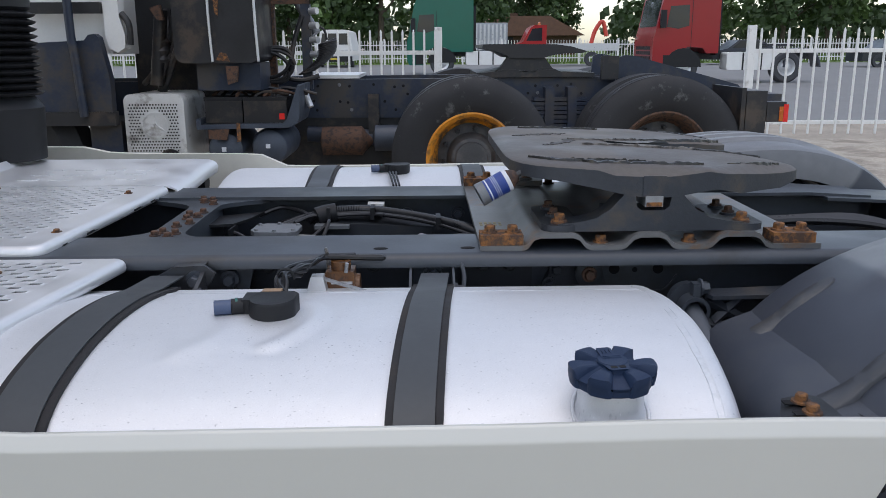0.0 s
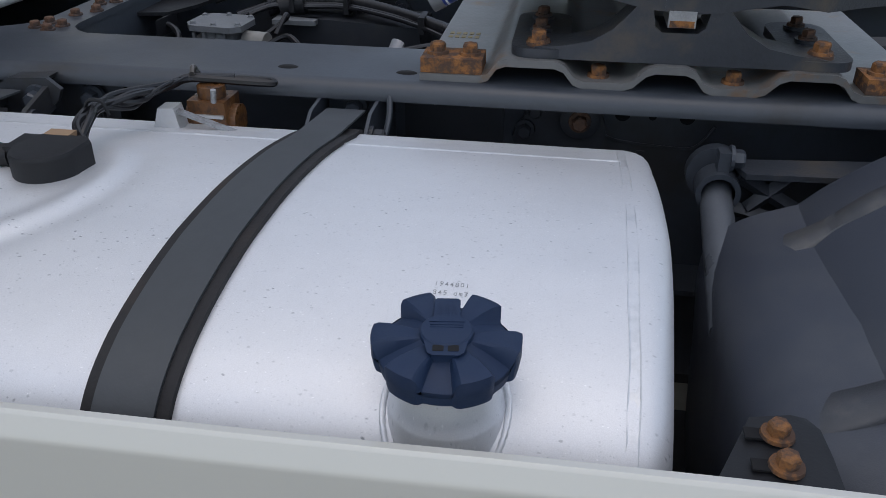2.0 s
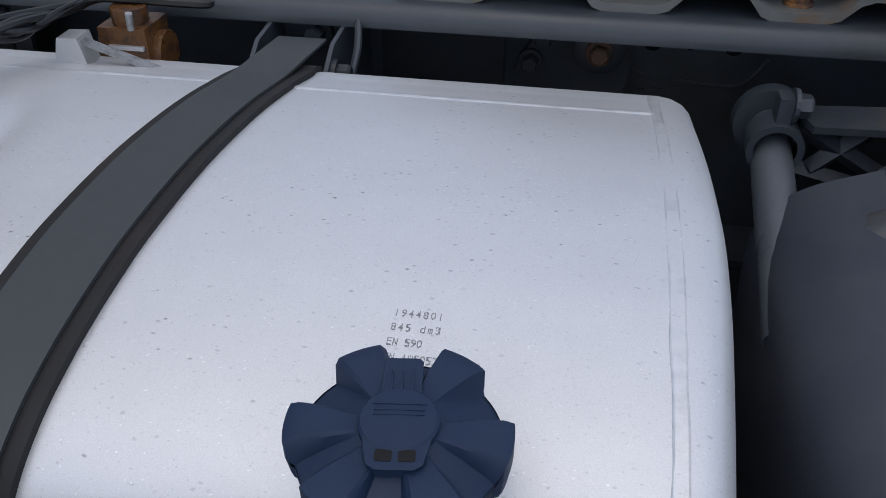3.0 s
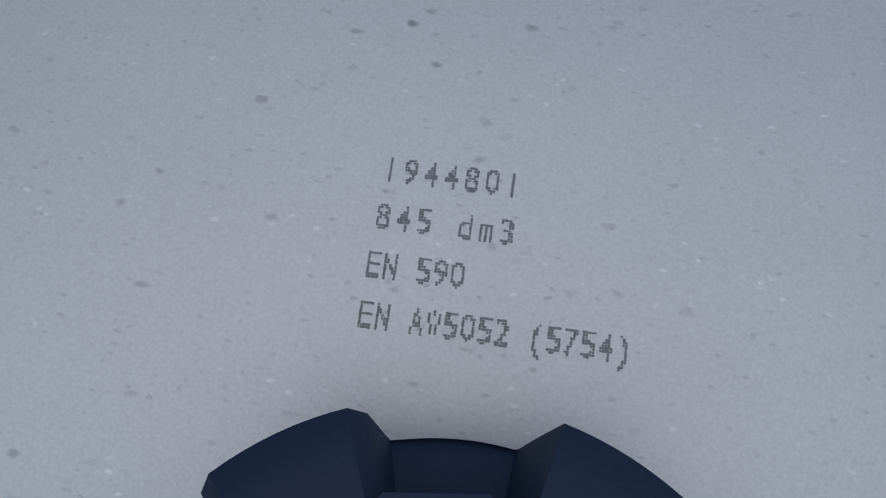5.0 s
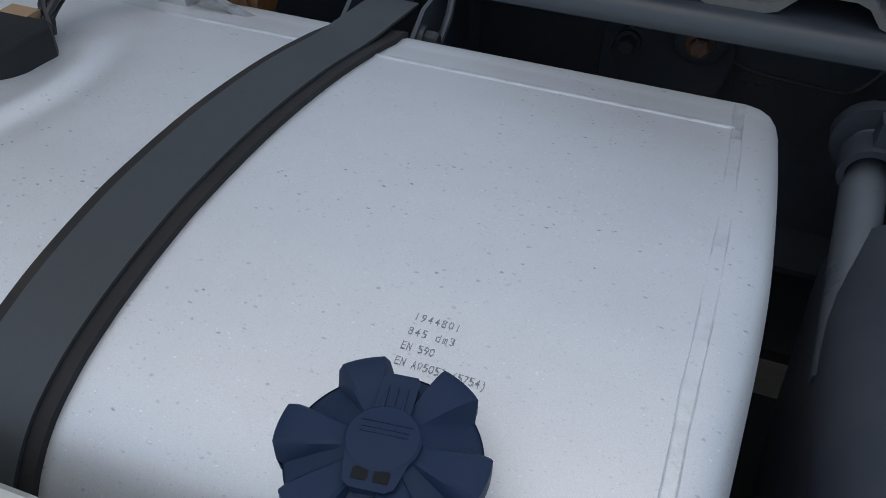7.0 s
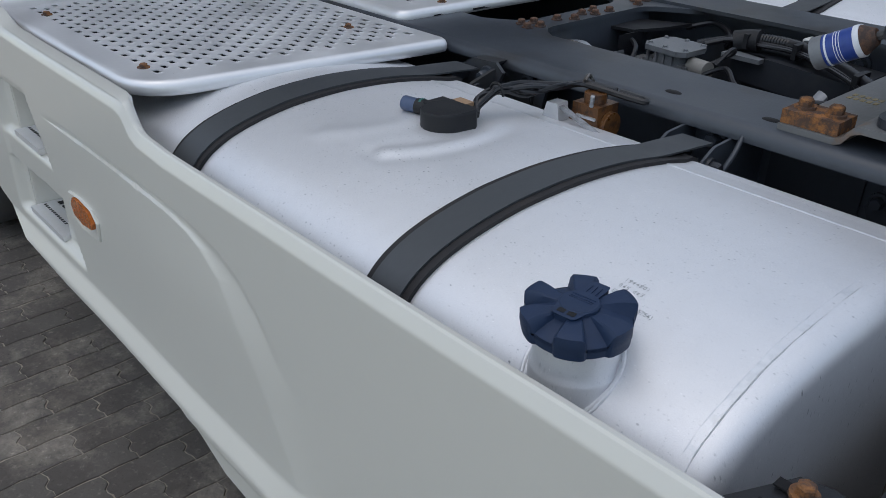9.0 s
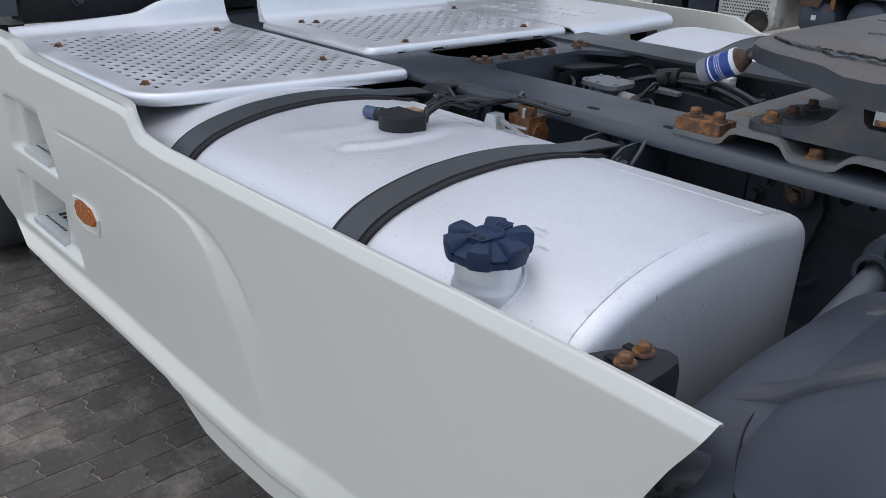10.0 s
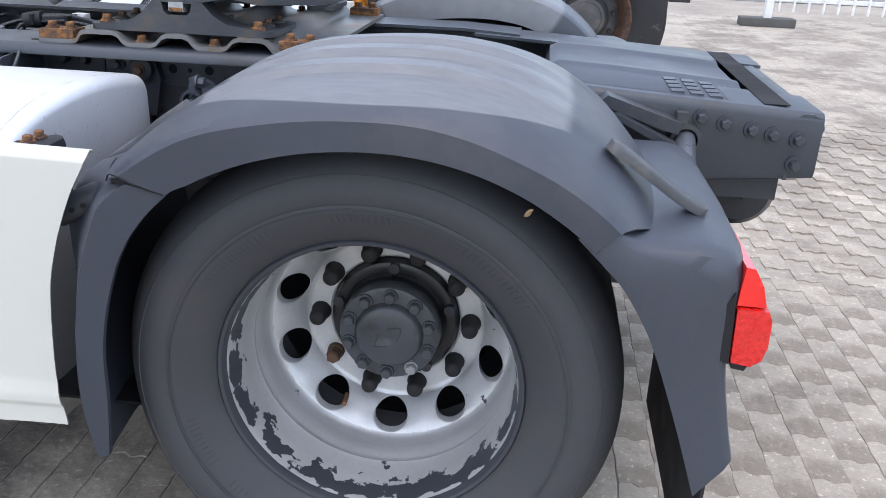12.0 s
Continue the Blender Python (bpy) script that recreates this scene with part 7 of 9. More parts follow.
B_DECK = bolt_mesh("bolt_deck", 0.0075, 0.008, M_RUST, 1.6)
cw1 = slotted("pressed aluminium catwalk plate with slots over the tank", -2.60, -1.72, -1.16, -0.51, 0.985, 15, 23, [(-1.16, -1.785), (-1.08, -1.778), (-1.0, -1.765), (-0.90, -1.745), (-0.75, -1.722), (-0.51, -1.70)], (0.02, 0.03, 0.06, 0.10), [(-1.16, 0.030), (-0.95, 0.036), (-0.80, 0.045), (-0.74, 0.068), (-0.70, 0.078), (-0.51, 0.082)])
put_bolts("bolt", B_DECK, cw1, [(-1.90, -1.095, 0.985), (-2.43, -1.085, 0.985), (-2.45, -0.62, 0.985), (-1.915, -0.62, 0.985)])
cw2 = slotted("pressed aluminium catwalk plate with slots between the rails", -2.45, -1.88, -0.49, 0.285, 1.004, 9, 25, [(-0.49, -1.885), (-0.1, -1.865), (0.285, -1.85)], (0.03, 0.03, 0.06, 0.03), [(-0.49, 0.075), (0.0, 0.08), (0.285, 0.085)], (0.09, 0.07, 0.08, 0.04))
put_bolts("bolt", B_DECK, cw2, [(-2.322, -0.354, 1.004), (-1.915, -0.345, 1.004), (-2.345, -0.392, 1.004), (-2.345, 0.25, 1.004), (-1.93, 0.155, 1.004)])
for y in (-0.40, -0.28, 0.0, 0.12):
    x = lerp_list([(-0.49, -1.885), (-0.1, -1.865), (0.285, -1.85)], y)
    part("rim_slit", nbox(x - 0.002, x + 0.0006, y, y + 0.06, 0.983, 0.988), M_HOLE_SHADE, cw2, "dark slit in the rolled rim")
# plain cover plate beside it, with a rear lip that curls down
rings = []
for i in range(21):
    y = 0.295 + 0.60 * i / 20
    xr = -1.83 - 0.03 * sstep(0.3, 0.9, y)
    top = [(-2.52, 1.03), (-2.50, 1.006), (-2.45, 1.004), (xr - 0.09, 1.004), (xr - 0.03, 1.001), (xr - 0.008, 0.992), (xr, 0.978), (xr - 0.004, 0.955)]
    rings.append([(x, y, z) for x, z in top] + [(x - 0.004, y, z - 0.004) for x, z in reversed(top)])
cw3 = part("catwalk_plate", loft(bmesh.new(), rings), M_ALU_PLATE, tractor, "plain pressed aluminium cover plate", smooth=45)
for k in range(4):
    for i in range(3):
        part("pressed_rib", nbox(-2.36 + 0.10 * k, -2.30 + 0.10 * k, 0.40 + 0.10 * i, 0.425 + 0.10 * i, 1.003, 1.0065), M_ALU_PLATE, cw3, bevel=0.0015, segs=1)
part("rubber_grommet", ncyl((-1.95, 0.80, 0.930), (-1.88, 0.80, 0.930), 0.035, 16), M_PLASTIC, tractor, bevel=0.008)
# added dark box fills in for the shade under the deck plates
part("underdeck_shade", nbox(-2.66, -2.21, -1.10, 1.0, 0.80, 0.92), M_FRAME_DARK, tractor, bevel=0.01)


# ---- cab ----
def cab():
    bm = prism(rrect(-1.19, 1.13, 0.98, 3.4, 0.12, 5), "x", -4.9, -2.86)
    part("cab", bm, M_SKIRT, tractor, "white cab body", bevel=0.02)
    bm = nbox(-2.86, -2.76, -1.06, 1.0, 1.0, 2.2)
    w = part("cab_rear_panel", bm, M_PLASTIC, tractor, "dark plastic panel behind the cab", bevel=0.02)
    put_bolts("bolt", B_BIG, w, [(-2.76, -0.90, 1.055), (-2.76, -0.62, 1.05), (-2.76, -0.3, 1.06)], (1, 0, 0))
    part("cab_side_deflector", nbox(-3.0, -2.66, -1.20, -1.10, 1.035, 3.2), M_FENDER, tractor, "dark grey cab side deflector", bevel=0.02)
    part("cab_crossbeam", nbox(-2.80, -2.70, -0.95, 0.9, 0.93, 0.99), M_FRAME_DARK, tractor, bevel=0.01)
    part("cable_loop", ntube([(-2.74, -0.60, 1.05), (-2.70, -0.52, 1.03), (-2.72, -0.45, 1.07), (-2.70, -0.36, 1.04), (-2.72, -0.25, 1.06)], 0.014, 8), M_HOSE, tractor)
    # intake bellows on the far side
    prof = [(0.15, 1.02), (0.16, 1.20), (0.13, 1.24)]
    z = 1.24
    for k in range(12):
        prof += [(0.155, z + 0.004), (0.165, z + 0.012), (0.135, z + 0.022)]
        z += 0.024
    prof += [(0.15, z + 0.01), (0.15, 2.0)]
    part("intake_bellows", lathe(prof, (-2.60, 0.80, 0), "z", 32), M_PLASTIC, tractor, "black ribbed air intake bellows")
    # front wheel
    part("wheel", lathe([(0.29, 0.0), (0.33, -0.03), (0.42, -0.05), (0.462, -0.02), (R_TYRE + 0.02, 0.03), (R_TYRE + 0.02, 0.2), (0.44, 0.26), (0.30, 0.25)], (-3.70, -1.10, 0.497), "y", 64), M_TYRE, tractor, "black front truck tyre")
    part("wheel", lathe([(0.29, 0.0), (0.42, 0.05), (R_TYRE + 0.02, -0.03), (R_TYRE + 0.02, -0.2), (0.30, -0.25)], (-3.70, 1.04, 0.497), "y", 48), M_TYRE, tractor, "black front truck tyre")
    part("front_mudguard", nbox(-2.78, -2.70, -1.15, -0.60, 0.30, 0.95), M_PLASTIC, tractor, bevel=0.02)


cab()


# ---- the black chassis in the next row ----
BY = 3.5
neighbour = thing("truck_chassis", "worn three-axle truck with bare black chassis parked alongside", "truck")
M_BFRAME = mat("old_blue_black_paint", (0.015, 0.024, 0.046), 0.5, 0, 0.3, 3, 0.15, 120, (0.05, 0.045, 0.042), 0.35, 3)
M_BOLD = mat("old_black", (0.016, 0.016, 0.018), 0.45, 0, 0.3, 5, 0.2, 120, (0.06, 0.045, 0.035), 0.25, 4)
M_ORANGE = mat("orange_rust_rim", (0.68, 0.26, 0.02), 0.6, 0, 0.35, 8, 0.3, 90, (0.10, 0.06, 0.03), 0.35, 7)
M_BTYRE = mat("dirty_tyre", (0.015, 0.015, 0.017), 0.7, 0, 0.3, 6, 0.3, 90, (0.11, 0.11, 0.11), 0.06, 9)
M_HUBGREY = mat("dusty_hub", (0.06, 0.06, 0.062), 0.6, 0.1, 0.3, 9, 0.2, 90, (0.1, 0.095, 0.09), 0.3, 9)
M_PERF = mat("perforated_silver", (0.62, 0.62, 0.61), 0.45, 0.15, 0.1, 8, 0, 0, (0.3, 0.28, 0.26), 0.2, 7)
M_AIRTANK = mat("blue_grey_air_tank", (0.05, 0.062, 0.085), 0.45, 0.1, 0.2, 6, 0.1, 100)


def black_chassis():
    for y in (4.33, 5.17):
        bm = prism([(-4.2, 0.88), (-4.2, 1.145), (-1.3, 1.16), (0.25, 1.165), (1.35, 1.085), (1.35, 0.90), (0.25, 0.86)], "y", y - 0.04, y + 0.04)
        r = part("chassis_rail", bm, M_BFRAME, neighbour, bevel=0.006)
        if y < 5:
            # rows of drilled holes and bolt heads, irregular as on a truck that was rebuilt
            rnd = random.Random(3)
            hole = bolt_mesh("rail_rivet", 0.010, 0.012, M_GREY_PIPE, 1.3)
            dark = ncyl((0, 0, -0.001), (0, 0, 0.0015), 0.011, 10)
            dark = part("rail_hole", dark, M_HOLE_SHADE, r)
            dark.matrix_basis = Matrix.Translation((-1.98, y - 0.04, 1.09)) @ Matrix.Rotation(radians(90), 4, "X")
            turn = Matrix.Rotation(radians(90), 4, "X")
            for i in range(34):
                x = -1.93 + i * 0.085
                for z in (0.93, 0.99, 1.05, 1.11):
                    if rnd.random() < 0.52:
                        at = Matrix.Translation((x + rnd.uniform(-0.02, 0.02), y - 0.04, z + rnd.uniform(-0.01, 0.01))) @ turn
                        shared("rail_hole" if rnd.random() < 0.7 else "rail_bolt", dark.data if rnd.random() < 0.7 else hole, at, r)
    # sloping rear frame end
    for y in (4.25, 5.25):
        part("frame_ramp", prism([(0.36, 1.13), (0.38, 1.315), (0.43, 1.33), (0.50, 1.322), (1.30, 1.105), (1.34, 1.06), (1.30, 1.00), (0.9, 1.00)], "y", y - 0.02, y + 0.02), M_BFRAME, neighbour, bevel=0.01)
    part("frame_post", prism([(0.24, 1.15), (0.24, 1.325), (0.37, 1.325), (0.37, 1.15)], "y", 4.2, 4.24), M_BOLD, neighbour, bevel=0.008)
    part("rear_beam", nbox(1.30, 1.44, 3.75, 5.75, 0.92, 1.06), M_BFRAME, neighbour, bevel=0.01)
    for x, rim_m in ((-0.778, M_ORANGE), (0.545, M_RUST_DARK)):
        c = (x, BY, 0.648)
        R = 0.555
        w = part("wheel", lathe([(0.285, 0.02), (0.312, -0.008), (0.37, -0.03), (0.46, -0.036), (0.51, -0.022), (0.536, 0.0), (R - 0.003, 0.018), (R - 0.013, 0.026), (R - 0.013, 0.036), (R, 0.042), (R, 0.10), (R - 0.011, 0.104), (R - 0.011, 0.114), (R, 0.118), (R, 0.19), (R - 0.011, 0.194), (R - 0.011, 0.204), (R, 0.21), (R - 0.01, 0.25), (0.48, 0.28), (0.29, 0.27)], c, "y", 72), M_BTYRE, neighbour, "dusty black truck tyre")
        part("rim", lathe([(0.312, 0.01), (0.318, -0.010), (0.306, -0.014), (0.288, 0.0), (0.272, 0.035), (0.262, 0.10), (0.235, 0.14)], c, "y", 56), rim_m, w, "rusty steel rim")
        part("hub", lathe([(0.24, 0.15), (0.20, 0.13), (0.17, 0.13), (0.155, 0.07), (0.135, 0.04), (0.115, 0.035), (0.108, 0.015), (0.0001, 0.010)], c, "y", 36), M_HUBGREY, w, "dusty grey-black hub")
        nut = bolt_mesh("wheel_nut", 0.016, 0.035, M_BOLD, 1.2)
        put_bolts("wheel_nut", nut, w, [(x + 0.20 * math.cos(radians(36 * q + 10)), BY + 0.13, 0.648 + 0.20 * math.sin(radians(36 * q + 10))) for q in range(10)], (0, -1, 0))
        w2 = part("wheel", lathe([(0.285, 0.30), (0.44, 0.29), (R, 0.34), (R, 0.52), (0.44, 0.58), (0.29, 0.57)], c, "y", 48), M_BTYRE, neighbour, "dusty black inner tyre")
        part("wheel", lathe([(0.285, 1.92), (0.44, 1.91), (R, 1.96), (R, 2.44), (0.44, 2.5), (0.29, 2.48)], c, "y", 48), M_BTYRE, neighbour, "dusty black tyre of the other side")
    # spring pack and bump stops between the wheels
    for i in range(7):
        part("spring_leaf", nbox(-0.40 + 0.02 * i, 0.24 - 0.02 * i, 4.1, 4.2, 0.80 + 0.033 * i, 0.826 + 0.033 * i), M_BFRAME, neighbour, bevel=0.003, segs=1)
    for x in (-0.165, 0.005):
        part("spring_clamp", nbox(x - 0.034, x + 0.034, 4.07, 4.22, 0.74, 1.10), M_BFRAME, neighbour, bevel=0.006)
    # coupling
    bm = prism([(-0.66, 1.385), (-0.655, 1.412), (-0.60, 1.415), (-0.10, 1.412), (0.02, 1.395), (0.15, 1.358), (0.10, 1.345), (-0.02, 1.345), (-0.10, 1.335), (-0.20, 1.31), (-0.44, 1.31), (-0.52, 1.355), (-0.60, 1.372)], "y", 4.28, 5.2)
    cp = part("coupling_plate", bm, M_BOLD, neighbour, "black fifth wheel plate", bevel=0.008)
    part("pedestal", prism([(-0.56, 1.215), (-0.52, 1.235), (-0.48, 1.29), (-0.45, 1.33), (-0.19, 1.33), (-0.16, 1.29), (-0.12, 1.235), (-0.07, 1.215)], "y", 4.30, 4.42), M_BOLD, neighbour, bevel=0.01)
    part("mounting_plate", prism([(-0.70, 1.167), (-0.70, 1.20), (-0.55, 1.21), (-0.50, 1.225), (-0.40, 1.225), (-0.36, 1.205), (-0.26, 1.205), (-0.22, 1.225), (-0.10, 1.225), (-0.05, 1.205), (0.20, 1.20), (0.20, 1.167)], "y", 4.26, 5.25), M_BOLD, neighbour, bevel=0.004)
    # exhaust silencer box with a perforated front
    ex = part("exhaust_box", prism(rrect(-3.115, -2.715, 0.60, 1.10, 0.05, 5), "y", BY - 0.02, BY + 0.55), M_PERF, neighbour, "silver perforated exhaust silencer box", bevel=0.012)
    hb = bmesh.new()
    for i in range(17):
        for j in range(20):
            x, z = -3.085 + 0.0195 * i + 0.00975 * (j % 2), 0.64 + 0.0205 * j
            if math.hypot(x + 2.916, z - 0.895) < 0.097 or math.hypot(x + 2.83, z - 0.63) < 0.095 or x > -2.75:
                continue
            cyl(hb, (x, BY - 0.0195, z), (x, BY - 0.0225, z), 0.0062, 6)
    tagged(part("perforation", hb, M_BOLD, ex, "rows of punched holes"), kind="stuff")
    part("round_badge", lathe([(0.088, BY - 0.022), (0.088, BY - 0.03), (0.078, BY - 0.03), (0.078, BY - 0.024), (0.0001, BY - 0.024)], (-2.916, 0, 0.895), "y", 32), M_PERF, ex, "round pressed badge")
    for a in (90, 210, 330):
        q = radians(a)
        part("badge_spoke", prism([(-2.916 + 0.076 * math.cos(q), 0.895 + 0.076 * math.sin(q)), (-2.916 + 0.011 * math.cos(q + 1.57), 0.895 + 0.011 * math.sin(q + 1.57)), (-2.916 + 0.011 * math.cos(q - 1.57), 0.895 + 0.011 * math.sin(q - 1.57))], "y", BY - 0.031, BY - 0.024), M_PERF, ex)
    part("exhaust_outlet", lathe([(0.076, BY + 0.0), (0.08, BY - 0.035), (0.072, BY - 0.035), (0.069, BY + 0.0)], (-2.825, 0, 0.655), "y", 24), M_BOLD, ex)
    part("outlet_dark", lathe([(0.0001, BY - 0.0245), (0.071, BY - 0.0245)], (-2.825, 0, 0.655), "y", 24), M_BOLD, ex)
    # battery tray with two batteries
    tray = part("battery_tray", prism([(-2.64, 0.862), (-2.02, 0.872), (-1.96, 0.90), (-1.945, 0.95), (-1.935, 1.15), (-1.95, 1.155), (-2.03, 0.93), (-2.06, 0.90), (-2.61, 0.895), (-2.61, 0.93), (-2.64, 0.93)], "y", BY - 0.02, BY + 0.5), M_AIRTANK, neighbour, "grey battery tray", bevel=0.005)
    part("tray_side", prism([(-2.03, 0.93), (-1.94, 1.14), (-1.95, 0.92)], "y", BY - 0.018, BY - 0.008), M_AIRTANK, tray, "grey triangular side of the tray", bevel=0.003)
    for x, w in ((-2.585, 0.25), (-2.325, 0.29)):
        case = part("battery", nbox(x, x + w, BY + 0.02, BY + 0.42, 0.90, 1.055), M_BOLD, tray, "black truck battery", bevel=0.008)
        part("battery_lid", nbox(x - 0.004, x + w + 0.004, BY + 0.015, BY + 0.425, 1.05, 1.075), M_PLASTIC, case, bevel=0.006)
    part("battery_label", nbox(-2.085, -2.05, BY + 0.012, BY + 0.0185, 0.925, 0.965), M_RED, tray, "small red label")
    rnd = random.Random(11)
    for i in range(9):
        x = -2.56 + 0.06 * i
        y = BY + rnd.uniform(0.03, 0.3)
        part("battery_cable", ntube([(x, y, 1.075), (x + 0.05, y + 0.03, 1.10 + rnd.uniform(0, 0.03)), (x + 0.14, y + rnd.uniform(-0.05, 0.1), 1.10 + rnd.uniform(0, 0.03)), (x + 0.22, y + 0.08, 1.08)], 0.011, 7), M_BOLD if i % 3 else M_RUST_DARK, tray)
    part("tray_clasp", nbox(-2.37, -2.345, BY - 0.03, BY - 0.015, 0.78, 0.905), M_RUST, tray, "rusty clasp", bevel=0.004)
    part("rusty_plate", prism([(-2.56, 0.80), (-2.56, 0.86), (-2.42, 0.865), (-2.44, 0.79)], "y", BY - 0.03, BY - 0.022), M_RUST_DARK, tray, "rusty plate", bevel=0.003)
    for x, z in ((-2.465, 0.715), (-2.165, 0.735)):
        t = part("air_tank", lathe([(0.0001, BY + 0.0), (0.07, BY + 0.006), (0.115, BY + 0.035), (0.128, BY + 0.075), (0.128, BY + 0.6), (0.05, BY + 0.65)], (x, 0, z), "y", 36), M_AIRTANK, neighbour, "blue-grey air tank")
        part("tank_sticker", nbox(x - 0.02, x + 0.01, BY - 0.002, BY + 0.004, z - 0.005, z + 0.025), M_PAPER, t, "pale square sticker")
    for x0, x1, z, r in ((-1.9, -1.55, 0.70, 0.11), (-1.5, -1.25, 0.72, 0.10)):
        part("brake_cylinder", lathe([(0.02, x0), (r, x0 + 0.02), (r, x1 - 0.03), (r * 0.6, x1), (0.02, x1 + 0.05)], (0, 4.2, z), "x", 24), M_AIRTANK if x0 > -1.6 else M_RUST_DARK, neighbour)
    # plain dark box added in place of the brake and axle parts
    part("brake_axle_block", nbox(-2.25, -1.15, 4.32, 4.38, 0.50, 0.87), M_BOLD, neighbour, bevel=0.02)
    part("bracket_plate", nbox(-1.53, -1.45, 4.2, 4.26, 0.72, 1.05), M_BOLD, neighbour, bevel=0.01)
    part("suspension_tube", ncyl((-2.0, 4.25, 0.75), (-1.2, 4.25, 0.70), 0.06, 16), M_BFRAME, neighbour)
    part("drive_shaft", ncyl((-2.2, 4.75, 0.72), (0.5, 4.75, 0.66), 0.07, 16), M_BOLD, neighbour)
    # hydraulic oil tank behind the cab
    ot = part("oil_tank", prism(rrect(-2.74, -2.19, 1.30, 2.05, 0.06, 5), "y", BY - 0.05, BY + 0.55), M_BOLD, neighbour, "black hydraulic oil tank with rusty edge", bevel=0.02)
    for x in (-2.50, -2.20):
        part("tank_band", ntube([(x, BY - 0.06, 2.06), (x, BY - 0.062, 1.6), (x + 0.01, BY - 0.062, 1.31)], 0.009, 8), M_SILVER, ot)
    part("rust_patch", prism([(-2.47, 1.32), (-2.38, 1.31), (-2.40, 1.36), (-2.44, 1.37)], "y", BY - 0.056, BY - 0.052), M_RUST, ot, "rust patch")
    part("rust_patch", prism([(-2.47, 1.78), (-2.43, 1.74), (-2.44, 1.60), (-2.46, 1.62)], "y", BY - 0.056, BY - 0.052), M_RUST, ot, "rust patch")
    part("tank_foot", nbox(-2.62, -2.2, BY + 0.02, BY + 0.4, 1.12, 1.30), M_BFRAME, neighbour, bevel=0.01)
    part("rusty_hook", prism([(-2.40, 1.16), (-2.34, 1.18), (-2.33, 1.28), (-2.41, 1.28)], "y", BY - 0.06, BY - 0.02), M_RUST_DARK, neighbour, bevel=0.006)
    # gantry with coiled air lines
    part("gantry_post", nbox(-2.225, -2.172, 4.0, 4.06, 1.1, 2.3), M_RUST_DARK, neighbour, "rust-brown gantry post", bevel=0.006)
    part("gantry_post", nbox(-1.982, -1.915, 4.0, 4.06, 1.1, 2.3), M_BFRAME, neighbour, "dark gantry post", bevel=0.006)
    part("gantry_beam", nbox(-2.235, -1.915, 3.995, 4.065, 1.70, 1.76), M_RUST_DARK, neighbour, bevel=0.006)
    for i in range(5):
        part("coupling_head", ncyl((-1.915, 4.0, 1.35 + 0.10 * i), (-1.86, 3.97, 1.35 + 0.10 * i), 0.025, 10), M_SILVER, neighbour, bevel=0.003)
    # the coiled line hangs in a bow from the post to the deck
    coil = []
    for t in range(0, 120):
        k = t / 119
        mx, mz = -1.80 + 0.06 * math.sin(3.1 * k) - 0.16 * k, 1.44 - 0.22 * k
        coil.append((mx + 0.062 * math.cos(t * 0.9), 4.0 + 0.062 * math.sin(t * 0.9), mz + 0.02 * math.cos(t * 0.9)))
    part("coiled_air_line", ntube(coil, 0.008, 6, 2), M_BOLD, neighbour, "black coiled air line")
    part("air_line_end", ntube([(-1.80, 4.0, 1.45), (-1.82, 4.0, 1.52), (-1.88, 4.0, 1.55), (-1.93, 4.0, 1.53)], 0.009, 6), M_BOLD, neighbour)
    for dz, rx, tilt in ((0.0, 0.15, 0.0), (0.02, 0.135, 0.25), (-0.015, 0.12, -0.3)):
        hoop = [(-2.18 + rx * math.cos(a * 0.35), 3.93 - 0.004 * a, 1.275 + dz + 0.105 * math.sin(a * 0.35 + tilt)) for a in range(0, 19)]
        part("hose_coil", ntube(hoop, 0.014, 8, 3), M_BOLD, neighbour, "coiled black hose")
    part("grey_tube", ncyl((-2.2, 4.3, 2.0), (-1.9, 4.2, 1.5), 0.035, 14), M_GREY_PIPE, neighbour)
    part("flex_hose", ntube([(-1.97, 3.98, 1.62), (-2.03, 3.97, 1.45), (-2.06, 3.95, 1.30), (-2.10, 3.93, 1.20), (-1.98, 3.93, 1.17), (-1.86, 3.95, 1.20)], 0.018, 8), M_BOLD, neighbour)
    part("nozzle", ncyl((-1.97, BY + 0.3, 1.13), (-1.90, BY + 0.25, 0.99), 0.028, 14, r1=0.02), M_SILVER, neighbour, bevel=0.004)
    part("walk_plate", nbox(-1.98, -1.60, 4.3, 5.1, 1.165, 1.19), M_ALU_PLATE, neighbour, "small aluminium walkway")
    # cab rear: white wall above, dark shield below with a vertical pipe
    part("cab", nbox(-5.6, -3.17, BY + 0.05, BY + 2.35, 1.36, 3.9), M_WHITE, neighbour, "dirty white cab", bevel=0.05)
    part("cab_edge", prism([(-3.19, 1.47), (-3.17, 1.40), (-3.12, 1.37), (-3.07, 1.40), (-3.06, 1.48), (-3.09, 1.6), (-3.11, 2.8), (-3.19, 2.9)], "y", BY - 0.02, BY + 0.1), M_WHITE, neighbour, "white cab edge moulding", bevel=0.015)
    sh = part("dark_shield", prism([(-3.75, 0.93), (-3.17, 0.90), (-3.165, 1.20), (-3.215, 1.47), (-3.24, 1.49), (-3.28, 1.485), (-3.31, 1.45), (-3.75, 1.43)], "y", BY - 0.08, BY + 0.0), M_BFRAME, neighbour, "dark grey plastic shield", bevel=0.012)
    part("shield_foot", nbox(-3.72, -3.15, BY - 0.10, BY - 0.02, 0.90, 0.99), M_BOLD, neighbour, bevel=0.012)
    part("upright_pipe", ntube([(-3.38, BY - 0.11, 2.1), (-3.378, BY - 0.11, 1.5), (-3.368, BY - 0.11, 1.38), (-3.345, BY - 0.11, 0.96)], 0.028, 10), M_BFRAME, neighbour)
